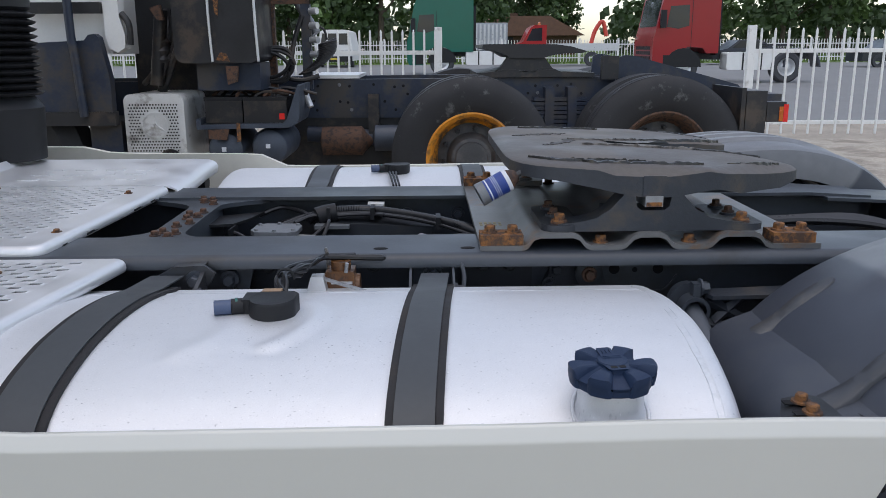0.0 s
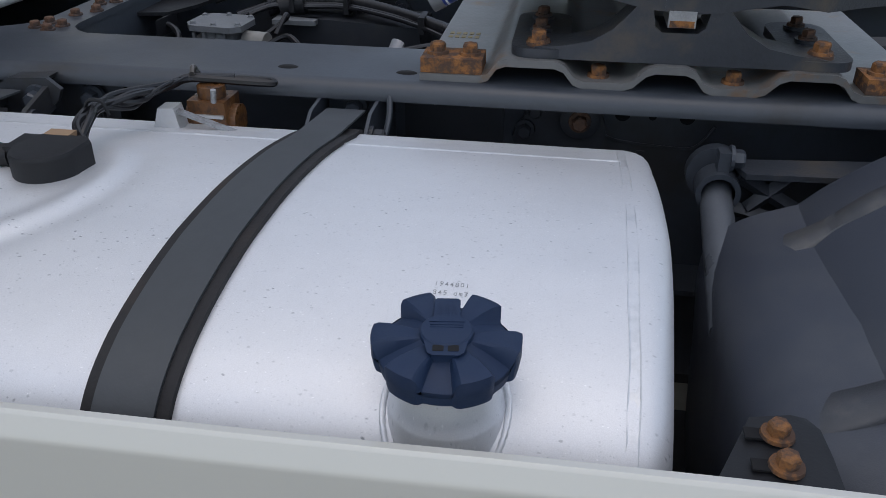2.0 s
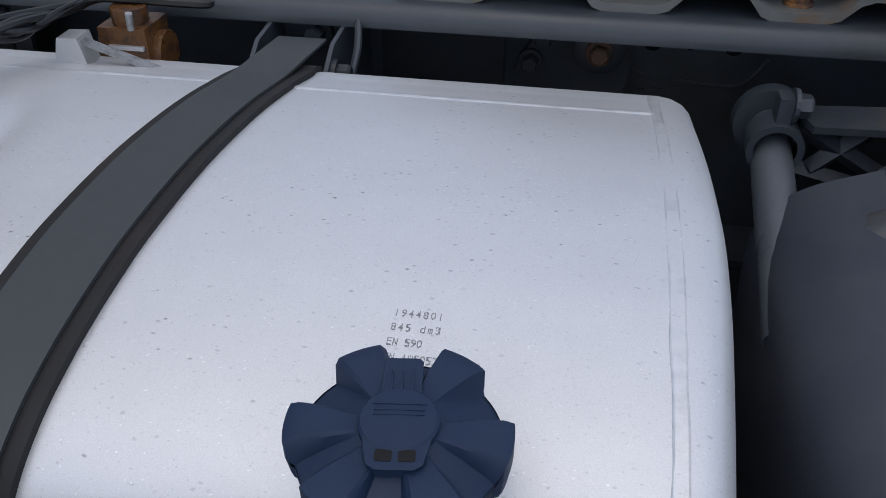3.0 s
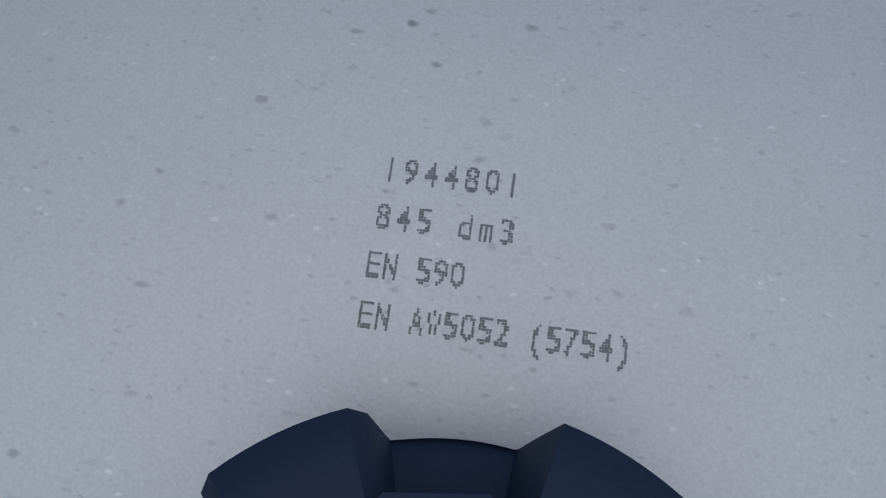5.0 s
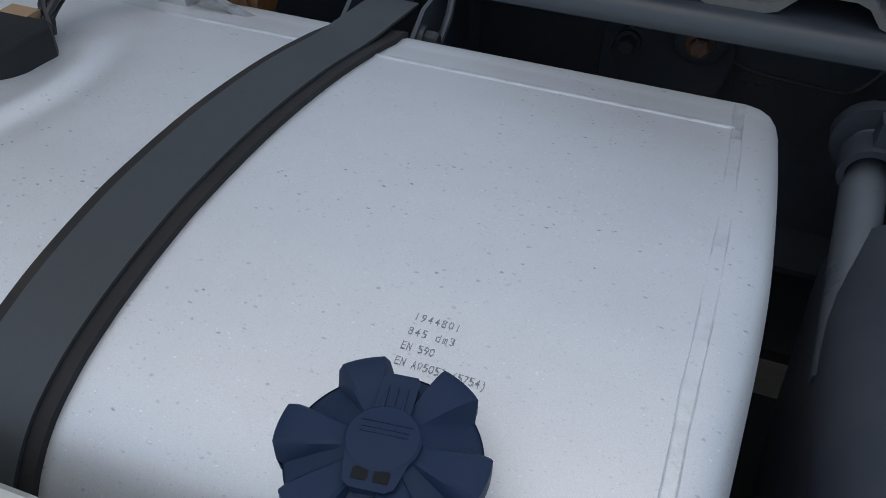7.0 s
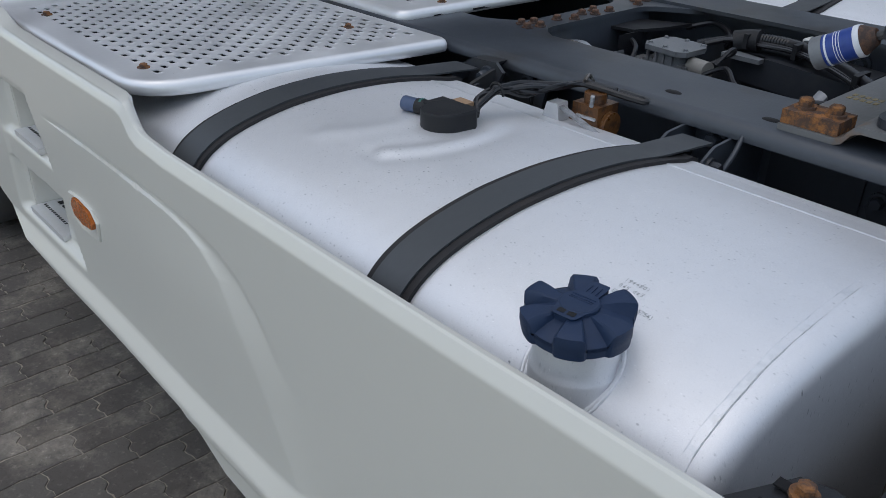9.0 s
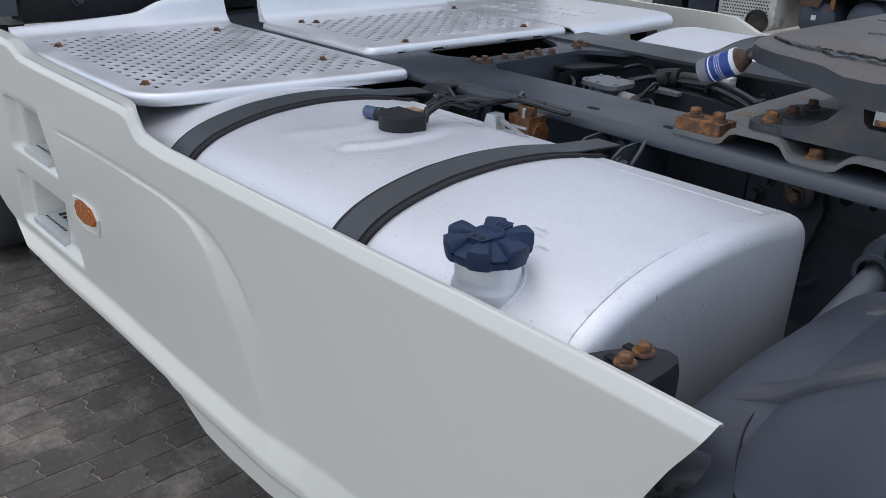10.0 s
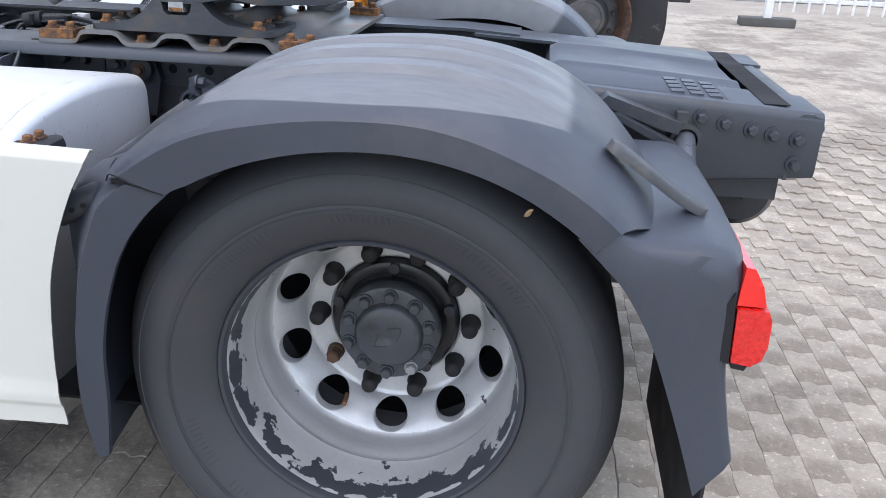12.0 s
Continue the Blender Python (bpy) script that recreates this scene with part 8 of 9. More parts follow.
    part("cab_rail", nbox(-3.7, -3.2, BY - 0.05, BY - 0.0, 1.62, 1.69), M_BOLD, neighbour, bevel=0.008)
    part("wheel", lathe([(0.30, 0.0), (0.42, -0.04), (0.525, 0.03), (0.525, 0.25), (0.30, 0.28)], (-3.95, BY + 0.0, 0.655), "y", 56), M_BTYRE, neighbour, "dusty black front tyre")
    part("rim", lathe([(0.30, -0.01), (0.28, 0.01), (0.20, 0.09), (0.1, 0.07), (0.0001, 0.05)], (-3.95, BY + 0.0, 0.655), "y", 40), M_PERF, neighbour, "silver front rim")
    part("front_mudguard", nbox(-3.36, -3.15, BY + 0.0, BY + 0.5, 0.5, 0.92), M_BFRAME, neighbour, bevel=0.03)
    part("steering_column", ntube([(-2.95, BY + 0.3, 1.1), (-2.85, BY + 0.3, 1.4), (-2.8, BY + 0.35, 1.8)], 0.035, 10), M_BOLD, neighbour)
    for k in range(4):
        part("coolant_hose", ntube([(-3.05 + 0.05 * k, BY + 0.25, 1.16), (-2.98 + 0.06 * k, BY + 0.2, 1.22 + 0.05 * k), (-2.92 + 0.05 * k, BY + 0.3, 1.36 + 0.06 * k), (-2.96 + 0.06 * k, BY + 0.4, 1.66)], 0.02 + 0.006 * (k % 2), 8), M_BOLD, neighbour)
    part("air_spring", lathe([(0.05, 1.30), (0.062, 1.32), (0.05, 1.35), (0.064, 1.38), (0.05, 1.41), (0.06, 1.44), (0.04, 1.47)], (-2.90, BY + 0.22, 0), "z", 20), M_BOLD, neighbour)
    part("mirror_arm", ntube([(-3.08, BY + 0.0, 1.62), (-3.03, BY - 0.02, 1.55), (-3.03, BY - 0.02, 1.42)], 0.022, 8), M_BOLD, neighbour)
    part("damper", ncyl((-2.95, BY + 0.2, 1.15), (-2.88, BY + 0.2, 1.65), 0.045, 14), M_BOLD, neighbour)
    part("cab_bracket", nbox(-2.95, -2.76, BY + 0.35, BY + 0.4, 1.42, 1.58), M_BFRAME, neighbour, bevel=0.02)
    part("rusty_bracket", prism([(-2.93, 1.66), (-2.86, 1.68), (-2.84, 1.58), (-2.88, 1.58)], "y", BY + 0.1, BY + 0.14), M_RUST_DARK, neighbour, bevel=0.006)
    part("engine_mass", nbox(-3.2, -2.62, BY + 0.55, BY + 1.9, 0.7, 2.4), M_BOLD, neighbour, bevel=0.05)
    # rear mudguard panel and lamp
    part("rear_mudflap", nbox(1.06, 1.09, BY + 0.0, BY + 0.6, 0.60, 1.115), M_BOLD, neighbour, bevel=0.006)
    part("mudguard_end", nbox(1.095, 1.235, BY + 0.0, BY + 0.55, 0.79, 1.095), M_BOLD, neighbour, bevel=0.02)
    tl = part("tail_light", nbox(1.24, 1.372, BY + 0.0, BY + 0.12, 0.885, 1.02), M_BOLD, neighbour, "black tail lamp housing", bevel=0.008)
    part("amber_lens", nbox(1.325, 1.352, BY - 0.006, BY - 0.001, 0.89, 0.99), M_AMBER, tl, "amber lens", bevel=0.002)
    part("red_lens", nbox(1.354, 1.386, BY - 0.006, BY + 0.12, 0.885, 1.005), M_RED, tl, "red lens", bevel=0.002)


black_chassis()


# ---- white picket fences ----
M_FENCE = mat("white_fence_paint", (0.74, 0.74, 0.72), 0.5, 0, 0.06, 8, 0.05, 200, (0.5, 0.49, 0.46), 0.15, 8)
M_BLOCK = mat("recycled_block", (0.09, 0.088, 0.085), 0.9, 0, 0.25, 8, 0.4, 120)


def fence_panel(p0, p1, n, z0, z1, post_ends, label):
    f = thing("fence", label, "fence", "white yard fence")
    a, b = Vector((*p0, 0)), Vector((*p1, 0))
    d = (b - a).normalized()
    s = Vector((-d.y, d.x, 0))
    L = (b - a).length
    rot = math.atan2(d.y, d.x)

    def bar(name, u0, u1, w, zz0, zz1, off=0.0):
        bm = nbox(u0, u1, -w / 2 + off, w / 2 + off, zz0, zz1)
        bmesh.ops.transform(bm, matrix=Matrix.Translation(a) @ Matrix.Rotation(rot, 4, "Z"), verts=bm.verts)
        return part(name, bm, M_FENCE, f, bevel=0.004, segs=1)
    me = None
    for i in range(n):
        u = (i + 0.7) * L / n
        if me is None:
            bm = nbox(-0.013, 0.013, -0.013, 0.013, z0, z1 - 0.02)
            bmesh.ops.bevel(bm, geom=bm.edges[:], offset=0.005, segments=2, affect="EDGES")
            cyl(bm, (0, 0, z1 - 0.02), (0, 0, z1), 0.012, 8, 0.004)
            o = part("picket", bm, M_FENCE, f)
            me = o.data
            o.matrix_basis = Matrix.Translation(a + d * u)
        else:
            shared("picket", me, Matrix.Translation(a + d * u), f)
    bar("rail", 0.0, L, 0.03, z1 - 0.30, z1 - 0.25, 0.022)
    bar("rail", 0.0, L, 0.03, z0 + 0.12, z0 + 0.17, 0.022)
    for e in post_ends:
        bar("post", e * L - 0.045, e * L + 0.045, 0.09, gz(a.y) + 0.08, z1 + 0.03)
        bm = nbox(e * L - 0.32, e * L + 0.32, -0.12, 0.12, gz(a.y), gz(a.y) + 0.10)
        box(bm, e * L - 0.30, e * L - 0.18, -0.121, 0.121, gz(a.y) - 0.0, gz(a.y) + 0.05)
        bmesh.ops.transform(bm, matrix=Matrix.Translation(a) @ Matrix.Rotation(rot, 4, "Z"), verts=bm.verts)
        part("foot_block", bm, M_BLOCK, f, "grey recycled foot block", bevel=0.012)
    return f


fence_panel((2.93, 8.25), (9.2, 8.05), 37, 0.30, 1.60, (0.0, 0.55), "white steel picket fence panel on grey foot blocks")
fence_panel((-3.6, 8.4), (-0.93, 8.35), 20, 0.30, 1.60, (0.0, 1.0), "white steel picket fence panel on grey foot blocks")
fence_panel((-9.0, 8.5), (-3.7, 8.4), 34, 0.30, 1.60, (0.0,), "white steel picket fence panel on grey foot blocks")


def far_fence():
    bm = bmesh.new()
    z = gz(50)
    for i in range(420):
        x = -30 + i * 0.18
        box(bm, x - 0.016, x + 0.016, 49.98, 50.02, z + 0.15, z + 1.45)
    for h in (0.35, 1.15):
        box(bm, -30, 46, 50.03, 50.07, z + h, z + h + 0.06)
    for i in range(32):
        box(bm, -30 + i * 2.4 - 0.05, -30 + i * 2.4 + 0.05, 49.95, 50.05, z, z + 1.55)
    tagged(part("far_fence", bm, M_FENCE), "long white picket fence along the road", "fence", kind="stuff")


far_fence()


# ---- vehicles beyond the fence ----
def paint(name, c):
    return mat(name, c, 0.32, 0, 0.05, 2, coat=0.25, rvar=0.05, spec=0.35)


def cabover(name, x0, y, col, label, hgt=3.4, length=2.35, chassis=4.3, tanks=True, axle=1.2):
    """A tractor unit in side view: nose to -x."""
    t = thing(name, label, "truck")
    g = gz(y)
    pm = paint(name + "_paint", col)
    prof = [(0.10, 0.42), (0.0, 0.60), (0.0, 1.35), (0.10, 1.75), (0.30, 2.75), (0.55, hgt - 0.15), (0.85, hgt), (length - 0.05, hgt), (length, hgt - 0.1), (length, 0.95), (1.75, 0.95), (1.62, 1.12), (1.15, 1.16), (0.82, 1.0), (0.72, 0.42)]
    cab_ = part("cab", prism([(x0 + a, g + b) for a, b in prof], "y", y, y + 2.4), pm, t, bevel=0.05)
    part("side_window", prism([(x0 + 0.42, g + 1.78), (x0 + 0.52, g + 2.42), (x0 + 1.12, g + 2.46), (x0 + 1.14, g + 1.82), (x0 + 0.8, g + 1.72)], "y", y - 0.012, y + 0.01), M_GLASS_DARK, cab_, "dark side window", bevel=0.01)
    part("mirror", nbox(x0 + 0.18, x0 + 0.36, y - 0.18, y - 0.06, g + 1.75, g + 2.3), M_PLASTIC, cab_, "black mirror", bevel=0.03)
    part("windscreen", prism([(x0 + 0.095, g + 1.8), (x0 + 0.285, g + 2.7), (x0 + 0.30, g + 2.7), (x0 + 0.12, g + 1.8)], "y", y + 0.15, y + 2.25), M_GLASS_DARK, cab_)
    for k in range(3):
        part("grille_bar", nbox(x0 - 0.012, x0 + 0.01, y + 0.3, y + 2.1, g + 0.75 + 0.16 * k, g + 0.86 + 0.16 * k), M_PLASTIC, cab_, bevel=0.005)
    part("door_seam", nbox(x0 + 1.22, x0 + 1.235, y - 0.004, y + 0.01, g + 1.1, g + 2.6), M_PLASTIC, cab_)
    part("step_panel", nbox(x0 + 0.35, x0 + 0.72, y - 0.008, y + 0.02, g + 0.45, g + 0.9), M_PLASTIC, cab_, bevel=0.01)
    part("arch", prism([(x0 + axle + 0.60 * math.cos(a * 0.3142), g + 0.52 + 0.60 * math.sin(a * 0.3142)) for a in range(11)], "y", y - 0.01, y + 0.3), M_PLASTIC, t)
    for k, xx in enumerate((axle, axle + 3.4)):
        w = part("wheel", lathe([(0.28, 0.03), (0.32, -0.02), (0.44, -0.03), (0.5, 0.02), (0.5, 0.28), (0.28, 0.29)], (x0 + xx, y + 0.02, g + 0.5), "y", 40), M_TYRE, t)
        part("rim", lathe([(0.29, 0.0), (0.27, 0.02), (0.2, 0.06 if k == 0 else 0.12), (0.1, 0.02), (0.0001, 0.0)], (x0 + xx, y + 0.0, g + 0.5), "y", 28), M_SILVER, w)
    part("chassis_rail", nbox(x0 + 1.5, x0 + 1.2 + chassis, y + 0.75, y + 0.85, g + 0.75, g + 1.0), M_FRAME_DARK, t)
    part("chassis_rail", nbox(x0 + 1.5, x0 + 1.2 + chassis, y + 1.6, y + 1.7, g + 0.75, g + 1.0), M_FRAME_DARK, t)
    part("rear_fender", prism([(x0 + 4.9 + r * math.cos(a * 0.35), g + 0.5 + r * math.sin(a * 0.35)) for r, rng in ((0.62, range(10)), (0.56, range(9, -1, -1))) for a in rng], "y", y + 0.0, y + 0.65), M_FENDER, t)
    part("coupling_plate", prism([(x0 + 4.1, g + 1.18), (x0 + 4.1, g + 1.24), (x0 + 4.8, g + 1.24), (x0 + 5.0, g + 1.15)], "y", y + 0.75, y + 1.65), M_FRAME_DARK, t)
    if tanks:
        tk = part("side_tank", prism(rrect(x0 + 2.45, x0 + 4.15, g + 0.42, g + 0.98, 0.08, 4), "y", y + 0.05, y + 0.7), M_WHITE, t, "white side tank and steps", bevel=0.03)
        for xx in (2.95, 3.55):
            part("tank_strap", nbox(x0 + xx, x0 + xx + 0.05, y + 0.035, y + 0.05, g + 0.42, g + 0.97), M_PLASTIC, tk)
    part("back_panel", nbox(x0 + length, x0 + length + 0.12, y + 0.2, y + 2.2, g + 0.9, g + 2.8), M_PLASTIC, t, bevel=0.03)
    return t


cabover("green_tractor", -1.85, 33.0, (0.0, 0.105, 0.072), "dark green cab-over tractor unit parked in the yard", 3.6, 2.75, axle=1.45)
cabover("red_tractor", 6.22, 25.0, (0.27, 0.007, 0.012), "red cab-over tractor unit with white side tanks", 3.5, 2.13, axle=1.0)


def small_vehicle(name, cat, label, x0, y, pts, col, glass, wheels, depth=1.75, r=0.32):
    t = thing(name, label, cat)
    g = gz(y)
    b = part("body", prism([(x0 + a, g + c) for a, c in pts], "y", y, y + depth), paint(name + "_paint", col), t, bevel=0.06)
    for q in glass:
        part("window", prism([(x0 + a, g + c) for a, c in q], "y", y - 0.012, y + 0.01), M_GLASS_DARK, b, bevel=0.005)
    for w in wheels:
        part("wheel", lathe([(0.18, 0.0), (r, -0.02), (r, 0.18), (0.18, 0.2)], (x0 + w, y - 0.01, g + r), "y", 28), M_TYRE, t)
    return t


# van seen from the front
def van():
    t = thing("white_van", "white delivery van seen from the front", "van")
    y, x, g = 45.0, -6.1, gz(45)
    prof = [(-0.95, 0.35), (-0.98, 1.0), (-0.90, 1.35), (-0.80, 1.95), (-0.6, 2.05), (0.6, 2.05), (0.80, 1.95), (0.90, 1.35), (0.98, 1.0), (0.95, 0.35)]
    b = part("body", prism([(x + a, g + c) for a, c in prof], "y", y, y + 4.8), M_WHITE, t, bevel=0.08)
    part("windscreen", prism([(x - 0.78, g + 1.25), (x - 0.68, g + 1.85), (x + 0.68, g + 1.85), (x + 0.78, g + 1.25)], "y", y - 0.02, y + 0.02), M_GLASS_DARK, b)
    part("grille", nbox(x - 0.5, x + 0.5, y - 0.03, y + 0.02, g + 0.72, g + 0.92), M_PLASTIC, b)
    part("bumper", nbox(x - 0.95, x + 0.95, y - 0.08, y + 0.05, g + 0.32, g + 0.62), M_PLASTIC, b, bevel=0.04)
    part("number_plate", nbox(x - 0.26, x + 0.26, y - 0.1, y - 0.085, g + 0.42, g + 0.53), M_YELLOW, b, "yellow number plate")
    for s in (-1, 1):
        part("headlight", nbox(x + s * 0.72 - 0.16, x + s * 0.72 + 0.16, y - 0.03, y + 0.02, g + 0.78, g + 0.98), M_SILVER, b, bevel=0.03)
        part("wheel", ncyl((x + s * 0.85 - 0.1, y + 0.9, g + 0.33), (x + s * 0.85 + 0.1, y + 0.9, g + 0.33), 0.33, 24), M_TYRE, t)


van()
# small red-cab lorry with a grey box and a red loading crane
lorry = small_vehicle("small_lorry", "truck", "small lorry with red cab and grey load box", 3.9, 45.0, [(0.0, 0.5), (0.0, 1.15), (0.45, 1.35), (0.85, 2.1), (1.1, 2.25), (1.75, 2.25), (1.75, 0.5)], (0.33, 0.010, 0.012), [[(0.62, 1.4), (0.95, 2.05), (1.5, 2.1), (1.5, 1.4)]], (0.7, 4.3), 2.0, 0.4)
part("beacon", lathe([(0.09, gz(45) + 2.25), (0.08, gz(45) + 2.38), (0.0001, gz(45) + 2.42)], (5.3, 45.6, 0), "z", 16), M_AMBER, lorry, "orange beacon")
part("load_bed", nbox(5.8, 9.7, 45.0, 47.0, gz(45) + 0.85, gz(45) + 1.25), M_SILVER, lorry, "grey load bed", bevel=0.02)
part("crane_arm", ntube([(8.3, 45.8, 1.5), (8.5, 45.8, 2.2), (8.9, 45.8, 2.7), (9.15, 45.8, 1.9)], 0.12, 8), paint("crane_red", (0.5, 0.05, 0.03)), lorry, "red loading crane arm")
cont = thing("grey_container", "grey corrugated steel container beyond the yard", "container")
part("container_body", nbox(1.55, 4.2, 52.5, 58, gz(52), gz(52) + 2.55), mat("container_grey", (0.33, 0.35, 0.38), 0.5, 0.2, 0.1, 2), cont, bevel=0.02)
for i in range(10):
    part("container_rib", nbox(1.62 + 0.26 * i, 1.74 + 0.26 * i, 52.45, 52.51, gz(52) + 0.1, gz(52) + 2.45), M_SILVER, cont)
car_pts = [(0.0, 0.3), (0.02, 0.75), (0.9, 0.92), (1.5, 1.38), (2.7, 1.42), (3.5, 1.0), (4.2, 0.92), (4.25, 0.35)]
car_gl = [[(1.15, 0.95), (1.6, 1.32), (2.1, 1.34), (2.1, 0.95)], [(2.2, 0.95), (2.2, 1.34), (2.65, 1.34), (3.2, 0.98)]]
small_vehicle("dark_car", "car", "dark grey parked car beyond the fence", 20.9, 40.0, car_pts, (0.02, 0.025, 0.03), car_gl, (0.85, 3.35))
small_vehicle("dark_car", "car", "dark blue parked car beside the road fence", 15.3, 46.0, car_pts, (0.03, 0.035, 0.05), car_gl, (0.85, 3.35))


# ---- far woods, grass and a barn roof ----
M_LEAF = mat("foliage", (0.085, 0.14, 0.045), 0.7, 0, 0.5, 0.6, 0, 0)
M_LEAF2 = mat("dark_foliage", (0.05, 0.085, 0.032), 0.7, 0, 0.5, 0.6, 0, 0)
M_BARK = mat("bark", (0.07, 0.055, 0.04), 0.9, 0, 0.3, 4, 0.5, 30)
M_GRASS = mat("grass", (0.10, 0.16, 0.035), 0.9, 0, 0.3, 1.2, 0.4, 20)
M_ROOF = mat("roof_tiles", (0.16, 0.085, 0.06), 0.8, 0, 0.25, 3, 0.5, 10)


def tree(x, y, h, w, m, seed):
    t = thing("tree", "leafy green deciduous tree at the edge of the yard", "tree", "trees along the road")
    rnd = random.Random(seed)
    g = gz(y)
    bm = bmesh.new()
    loft(bm, [ring((x, y, g), (0, 0, 1), h * 0.03, 8), ring((x + 0.1, y, g + h * 0.3), (0, 0, 1), h * 0.02, 8), ring((x, y, g + h * 0.75), (0, 0, 1), h * 0.006, 8)])
    for k in range(7):
        a = rnd.uniform(0, 6.28)
        z0 = g + h * rnd.uniform(0.25, 0.6)
        cyl(bm, (x, y, z0), (x + w * 0.6 * math.cos(a), y + w * 0.6 * math.sin(a), z0 + h * 0.25), h * 0.01, 6, h * 0.003)
    part("trunk", bm, M_BARK, t)
    bm = bmesh.new()
    clumps = [(x + rnd.gauss(0, w * 0.38), y + rnd.gauss(0, w * 0.38), g + h * rnd.uniform(0.28, 0.95), w * rnd.uniform(0.16, 0.30)) for _ in range(26)]
    for cx, cy, cz, cr in clumps:
        cr *= 1.15 - 0.5 * max(0, (cz - g) / h - 0.6)
        for _ in range(70):
            v = Vector((rnd.gauss(0, 1), rnd.gauss(0, 1), rnd.gauss(0, 1))).normalized() * cr * rnd.uniform(0.6, 1.08)
            p = Vector((cx, cy, cz)) + v
            s = w * rnd.uniform(0.035, 0.075)
            n_ = Vector((rnd.gauss(0, 1), rnd.gauss(0, 1), rnd.gauss(0, 1))).normalized()
            u = n_.orthogonal().normalized()
            q = n_.cross(u)
            bm.faces.new([bm.verts.new(p + u * s * a + q * s * b) for a, b in ((-1, -0.5), (0.2, -0.9), (1, 0.3), (0.0, 0.9))])
    part("crown", bm, m, t)


tr = random.Random(11)
for i, x in enumerate((-34, -26, -20, -14.5, -9.5, -5.0, -0.5, 3.0)):
    tree(x, tr.uniform(72, 84), tr.uniform(9, 12), tr.uniform(4.2, 5.4), (M_LEAF, M_LEAF2)[i % 2], i)
for i, x in enumerate((6.5, 10.0, 13.5, 17.0)):
    tree(x, tr.uniform(100, 120), tr.uniform(9, 11), tr.uniform(4.6, 5.6), (M_LEAF, M_LEAF2)[i % 2], 20 + i)
for i, x in enumerate((21, 25.5, 30, 34.5, 39, 44, 49, 55, 62)):
    tree(x, tr.uniform(68, 80), tr.uniform(9, 12), tr.uniform(4.2, 5.6), (M_LEAF2, M_LEAF)[i % 2], 40 + i)


def hedge():
    bm = bmesh.new()
    rnd = random.Random(8)
    for i in range(7000):
        x = rnd.uniform(-60, 75)
        y = rnd.uniform(84, 96) + (28 if 4 < x < 19 else 0)
        z = gz(y) + rnd.uniform(0, 4.8 if not 4 < x < 19 else 5.5)
        s = rnd.uniform(0.3, 0.65)
        n_ = Vector((rnd.gauss(0, 1), rnd.gauss(-0.8, 1), rnd.gauss(0, 1))).normalized()
        u = n_.orthogonal().normalized()
        q = n_.cross(u)
        p = Vector((x, y, z))
        bm.faces.new([bm.verts.new(p + u * s * a + q * s * b) for a, b in ((-1, -0.5), (0.2, -0.9), (1, 0.3), (0.0, 0.9))])
    tagged(part("undergrowth", bm, M_LEAF2), "dense dark green undergrowth below the trees", "bushes", kind="stuff")
    bm = bmesh.new()
    for i in range(5000):
        x, y = rnd.uniform(-40, 60), rnd.uniform(50.5, 62)
        z = gz(y)
        a = rnd.uniform(0, 3.14)
        h = rnd.uniform(0.15, 0.55)
        d = Vector((math.cos(a), math.sin(a), 0)) * 0.12
        p = Vector((x, y, z))
        bm.faces.new([bm.verts.new(p - d), bm.verts.new(p + d), bm.verts.new(p + Vector((0.05, 0, h)))])
    tagged(part("grass", bm, M_GRASS), "rough grass verge behind the fence", "grass", kind="stuff")
    bm = bmesh.new()
    vs = [bm.verts.new((x, y, gz(y) + 0.004)) for x, y in ((-150, 50.3), (150, 50.3), (150, 140), (-150, 140))]
    bm.faces.new(vs)
    tagged(part("verge", bm, M_GRASS), "green grass verge", "grass", kind="structure")


hedge()
barn = thing("barn", "low barn with a brown tiled roof behind the yard", "building")
gb = gz(88)
part("wall", nbox(4.5, 15, 88, 96, gb, gb + 2.2), M_RUST_DARK, barn)
part("roof", prism([(3.8, gb + 2.0), (6.2, gb + 4.0), (12.0, gb + 4.0), (15.8, gb + 2.0)], "y", 87.4, 97), M_ROOF, barn)
part("chimney", nbox(8.2, 9.0, 91, 92, gb + 3.8, gb + 4.4), M_RUST_DARK, barn)
part("barn_door", nbox(7.0, 8.2, 87.95, 87.99, gb, gb + 1.9), M_PLASTIC, barn)


# ---- road beyond the gate and yard pavers ----
bm = bmesh.new()
for x0, x1, y0, y1 in ((-60, 80, 11.5, 50.2),):
    for k in range(8):
        a, b = y0 + (y1 - y0) * k / 8, y0 + (y1 - y0) * (k + 1) / 8
        bm.faces.new([bm.verts.new((x, y, gz(y) + 0.004)) for x, y in ((x0, a), (x1, a), (x1, b), (x0, b))])
tagged(part("road", bm, M_ASPHALT), "grey asphalt yard beyond the fence", "road", kind="structure")


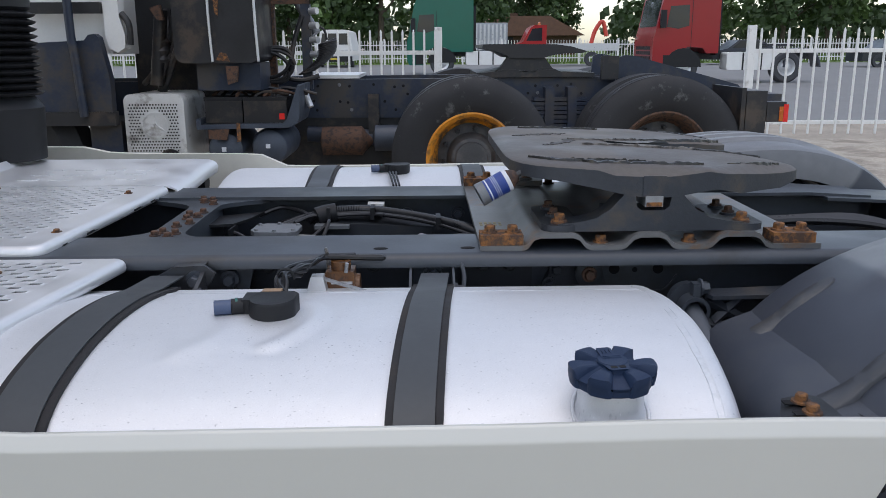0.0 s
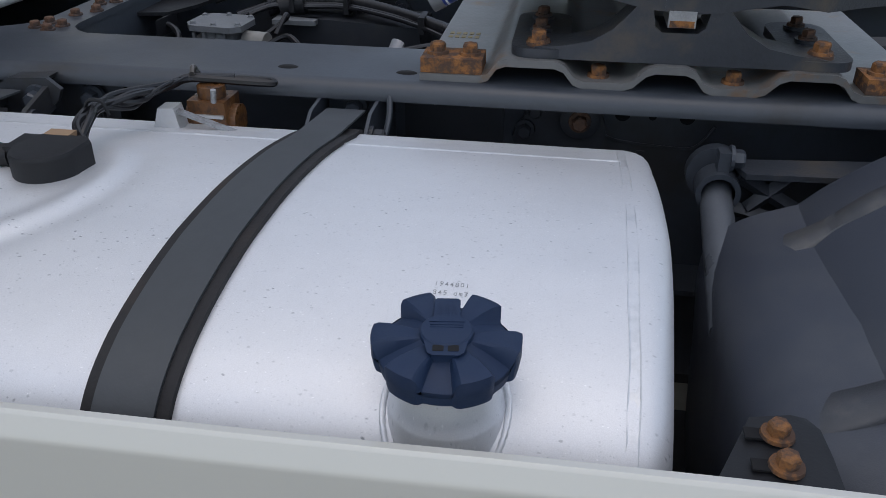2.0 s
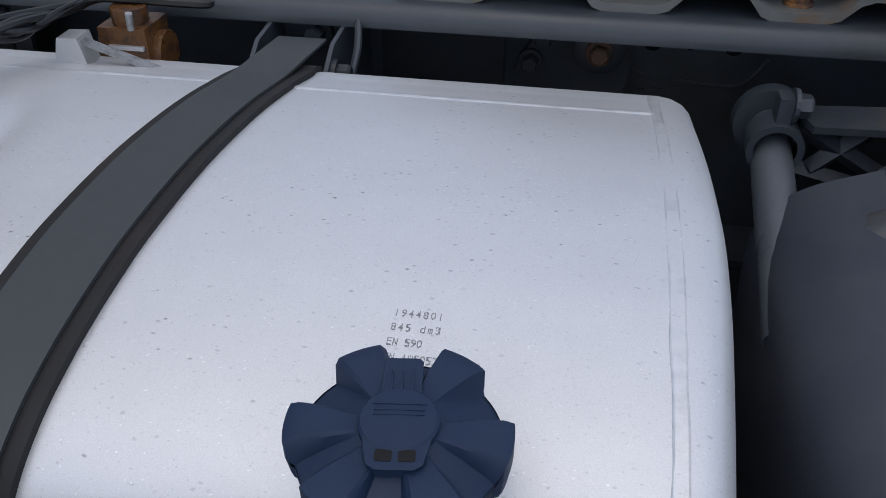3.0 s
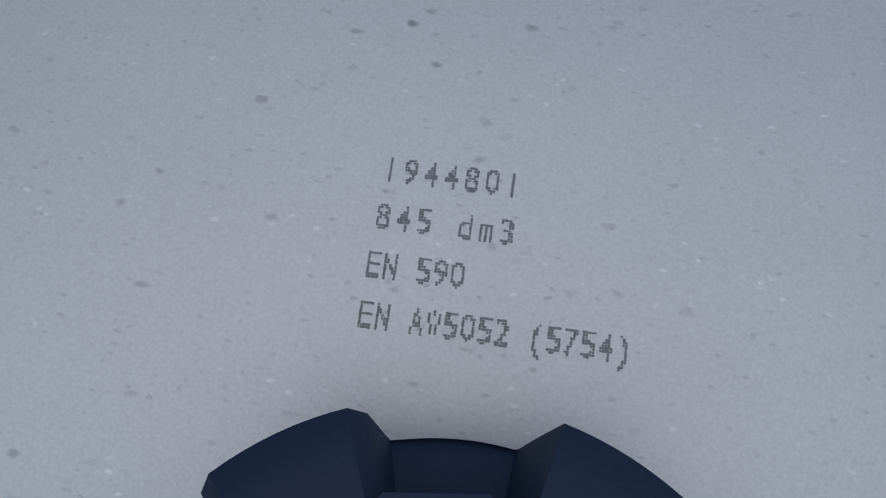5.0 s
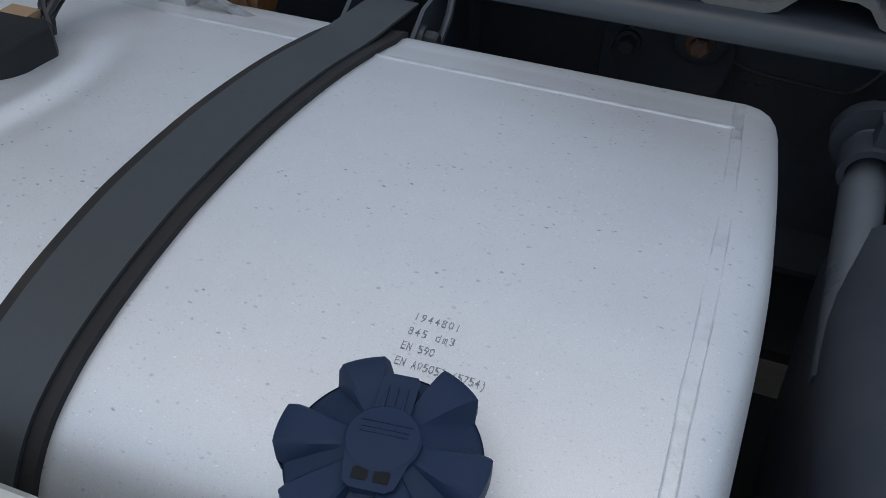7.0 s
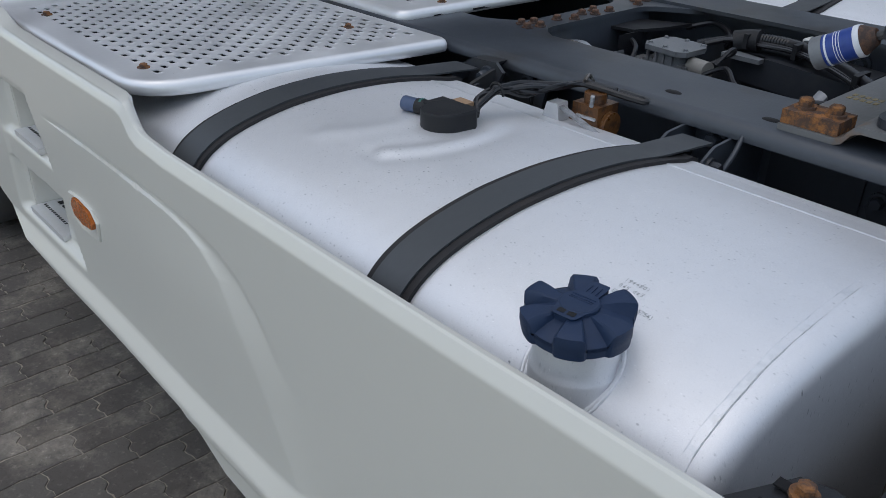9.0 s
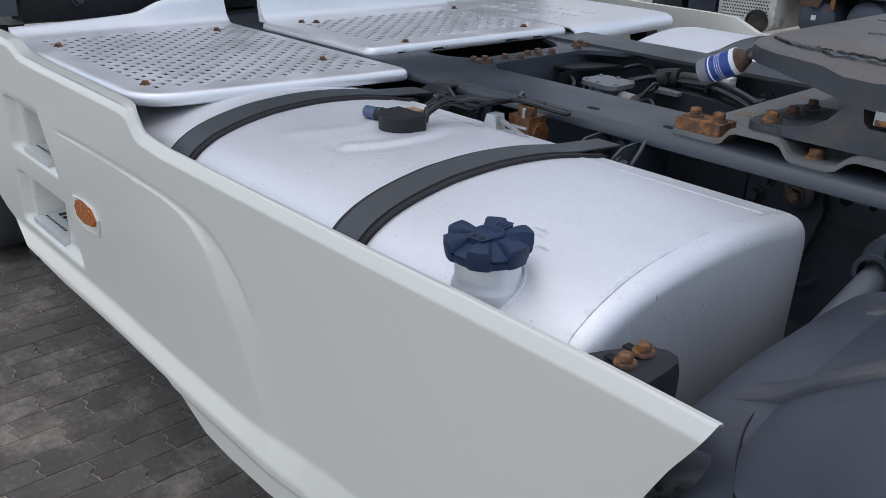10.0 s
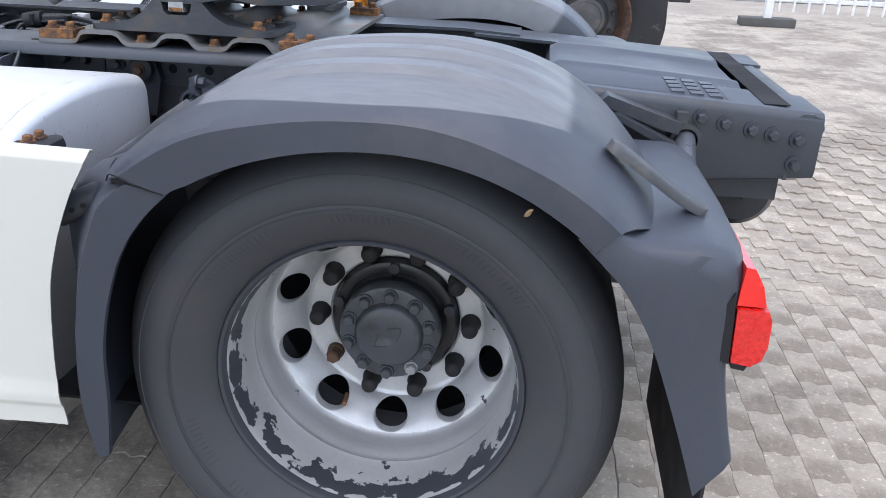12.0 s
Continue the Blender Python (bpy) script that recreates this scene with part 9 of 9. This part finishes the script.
def pavers():
    """Interlocking concrete pavers with wavy sides in stretcher rows; the nearest are pieces of their own."""
    L, W, gap = 0.2, 0.1, 0.0016
    rnd = random.Random(5)
    k, e = 0.003, 0.0065

    def outline(l, w):
        """A paver with gently wavy long sides, stepped ends and crumbled edges."""
        h, v = l / 2 - gap / 2, w / 2 - gap / 2
        crumb = lambda: rnd.uniform(-0.0022, 0.0004)
        out = []
        for i in range(9):
            f = -1 + i / 4
            out.append((h * f, -v - crumb() + k * 0.5 * math.cos(f * 2 * math.pi)))
        for f, d in ((-0.55, e), (-0.25, e), (0.05, -e), (0.35, -e), (0.6, 0.0)):
            out.append((h + d + crumb(), v * f))
        for i in range(9):
            f = 1 - i / 4
            out.append((h * f, v + crumb() + k * 0.5 * math.cos(f * 2 * math.pi)))
        for f, d in ((0.6, 0.0), (0.35, -e), (0.05, -e), (-0.25, e), (-0.55, e)):
            out.append((-h + d - crumb(), v * f))
        return out
    outlines = [outline(L, W) for _ in range(8)]
    # one shared mesh for the separate pieces
    meshes = []
    # open joints beside the tractor's steps, sand-filled ones in the open yard
    for o, fill, lip in [(o, 1.0, 0.003) for o in outlines] + [(o, 1.022, 0.0007) for o in outlines]:
        bm = bmesh.new()
        rows = [[(y * fill, x * fill, -0.02) for x, y in o], [(y * fill, x * fill, -lip) for x, y in o], [(y * (fill - 0.035), x * (fill - 0.018), 0.0) for x, y in o]]
        loft(bm, rows)
        bmesh.ops.recalc_face_normals(bm, faces=bm.faces)
        me = bpy.data.meshes.new("paver")
        bm.to_mesh(me)
        bm.free()
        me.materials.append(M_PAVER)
        meshes.append(me)
    verts, faces = [], []
    n = len(outlines[0])
    count = 0
    turned = [[(q, p) for p, q in reversed(o)] for o in outlines]
    for i in range(-48, 75):
        for j in range(-22, 48):
            x = i * W
            y = j * L + (i % 2) * L / 2
            if not (-4.6 < x < 7.2 and -4.2 < y < 9.2):
                continue
            if -2.6 < x < 0.6 and -0.7 < y < 7.0:
                continue
            if x < -0.9 and y > -0.2:
                continue
            lean = 0.15 if x > 0.5 else 1.0
            z = gz(y) + lean * rnd.uniform(-0.0008, 0.0008)
            tx, ty = lean * rnd.uniform(-0.006, 0.006), lean * rnd.uniform(-0.008, 0.008)
            near = (-2.9 < x < -1.3 and -1.55 < y < -1.0) or (0.55 < x < 1.7 and -1.2 < y < 0.6)
            if near and count < 290:
                count += 1
                ob = shared("paver", meshes[rnd.randrange(8) + (8 if x > 0.5 else 0)], Matrix.Translation((x, y, z)) @ pose(0, 0, 0, tx * 57, ty * 57, rnd.uniform(-1.2, 1.2)), ground)
                continue
            b = len(verts)
            o = turned[rnd.randrange(8)]
            fill, lip = (1.022, 0.0007) if x > 0.5 or y > 0.5 else (1.0, 0.003)
            for s, t, dz in ((fill, fill, -0.02), (fill, fill, -lip), (fill - 0.035, fill - 0.018, 0.0)):
                verts += [(x + p * s, y + q * t, z + dz + p * ty + q * tx) for p, q in o]
            for lv in range(2):
                for c in range(n):
                    f = (c + 1) % n
                    faces.append((b + lv * n + c, b + lv * n + f, b + (lv + 1) * n + f, b + (lv + 1) * n + c))
            faces.append(tuple(b + 2 * n + c for c in range(n)))
    me = bpy.data.meshes.new("paving")
    me.from_pydata(verts, [], faces)
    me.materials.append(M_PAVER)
    ob = new("paving", me)
    ob.parent = ground
    tagged(ob, "worn interlocking concrete pavers", kind="stuff")


pavers()


# a withered leaf caught on the fender's lip
leaf = thing("dry_leaf", "small withered brown leaf caught on the fender edge", "leaf")
bm = bmesh.new()
L0, L1 = Vector((0.266, -1.2635, 0.903)), Vector((0.280, -1.2645, 0.915))
rows_ = []
for i in range(7):
    t = i / 6
    p = L0.lerp(L1, t)
    w = 0.004 * math.sin(math.pi * t) ** 0.8 + 0.0006
    rows_.append([p + Vector((-0.3 * w, -0.002, w)), p + Vector((0, -0.006 * t, 0.001)), p + Vector((0.3 * w, -0.001, -w)), p + Vector((0, 0.001, 0))])
loft(bm, rows_)
part("leaf_blade", bm, mat("withered_leaf", (0.20, 0.13, 0.07), 0.8, 0, 0.3, 80), leaf)
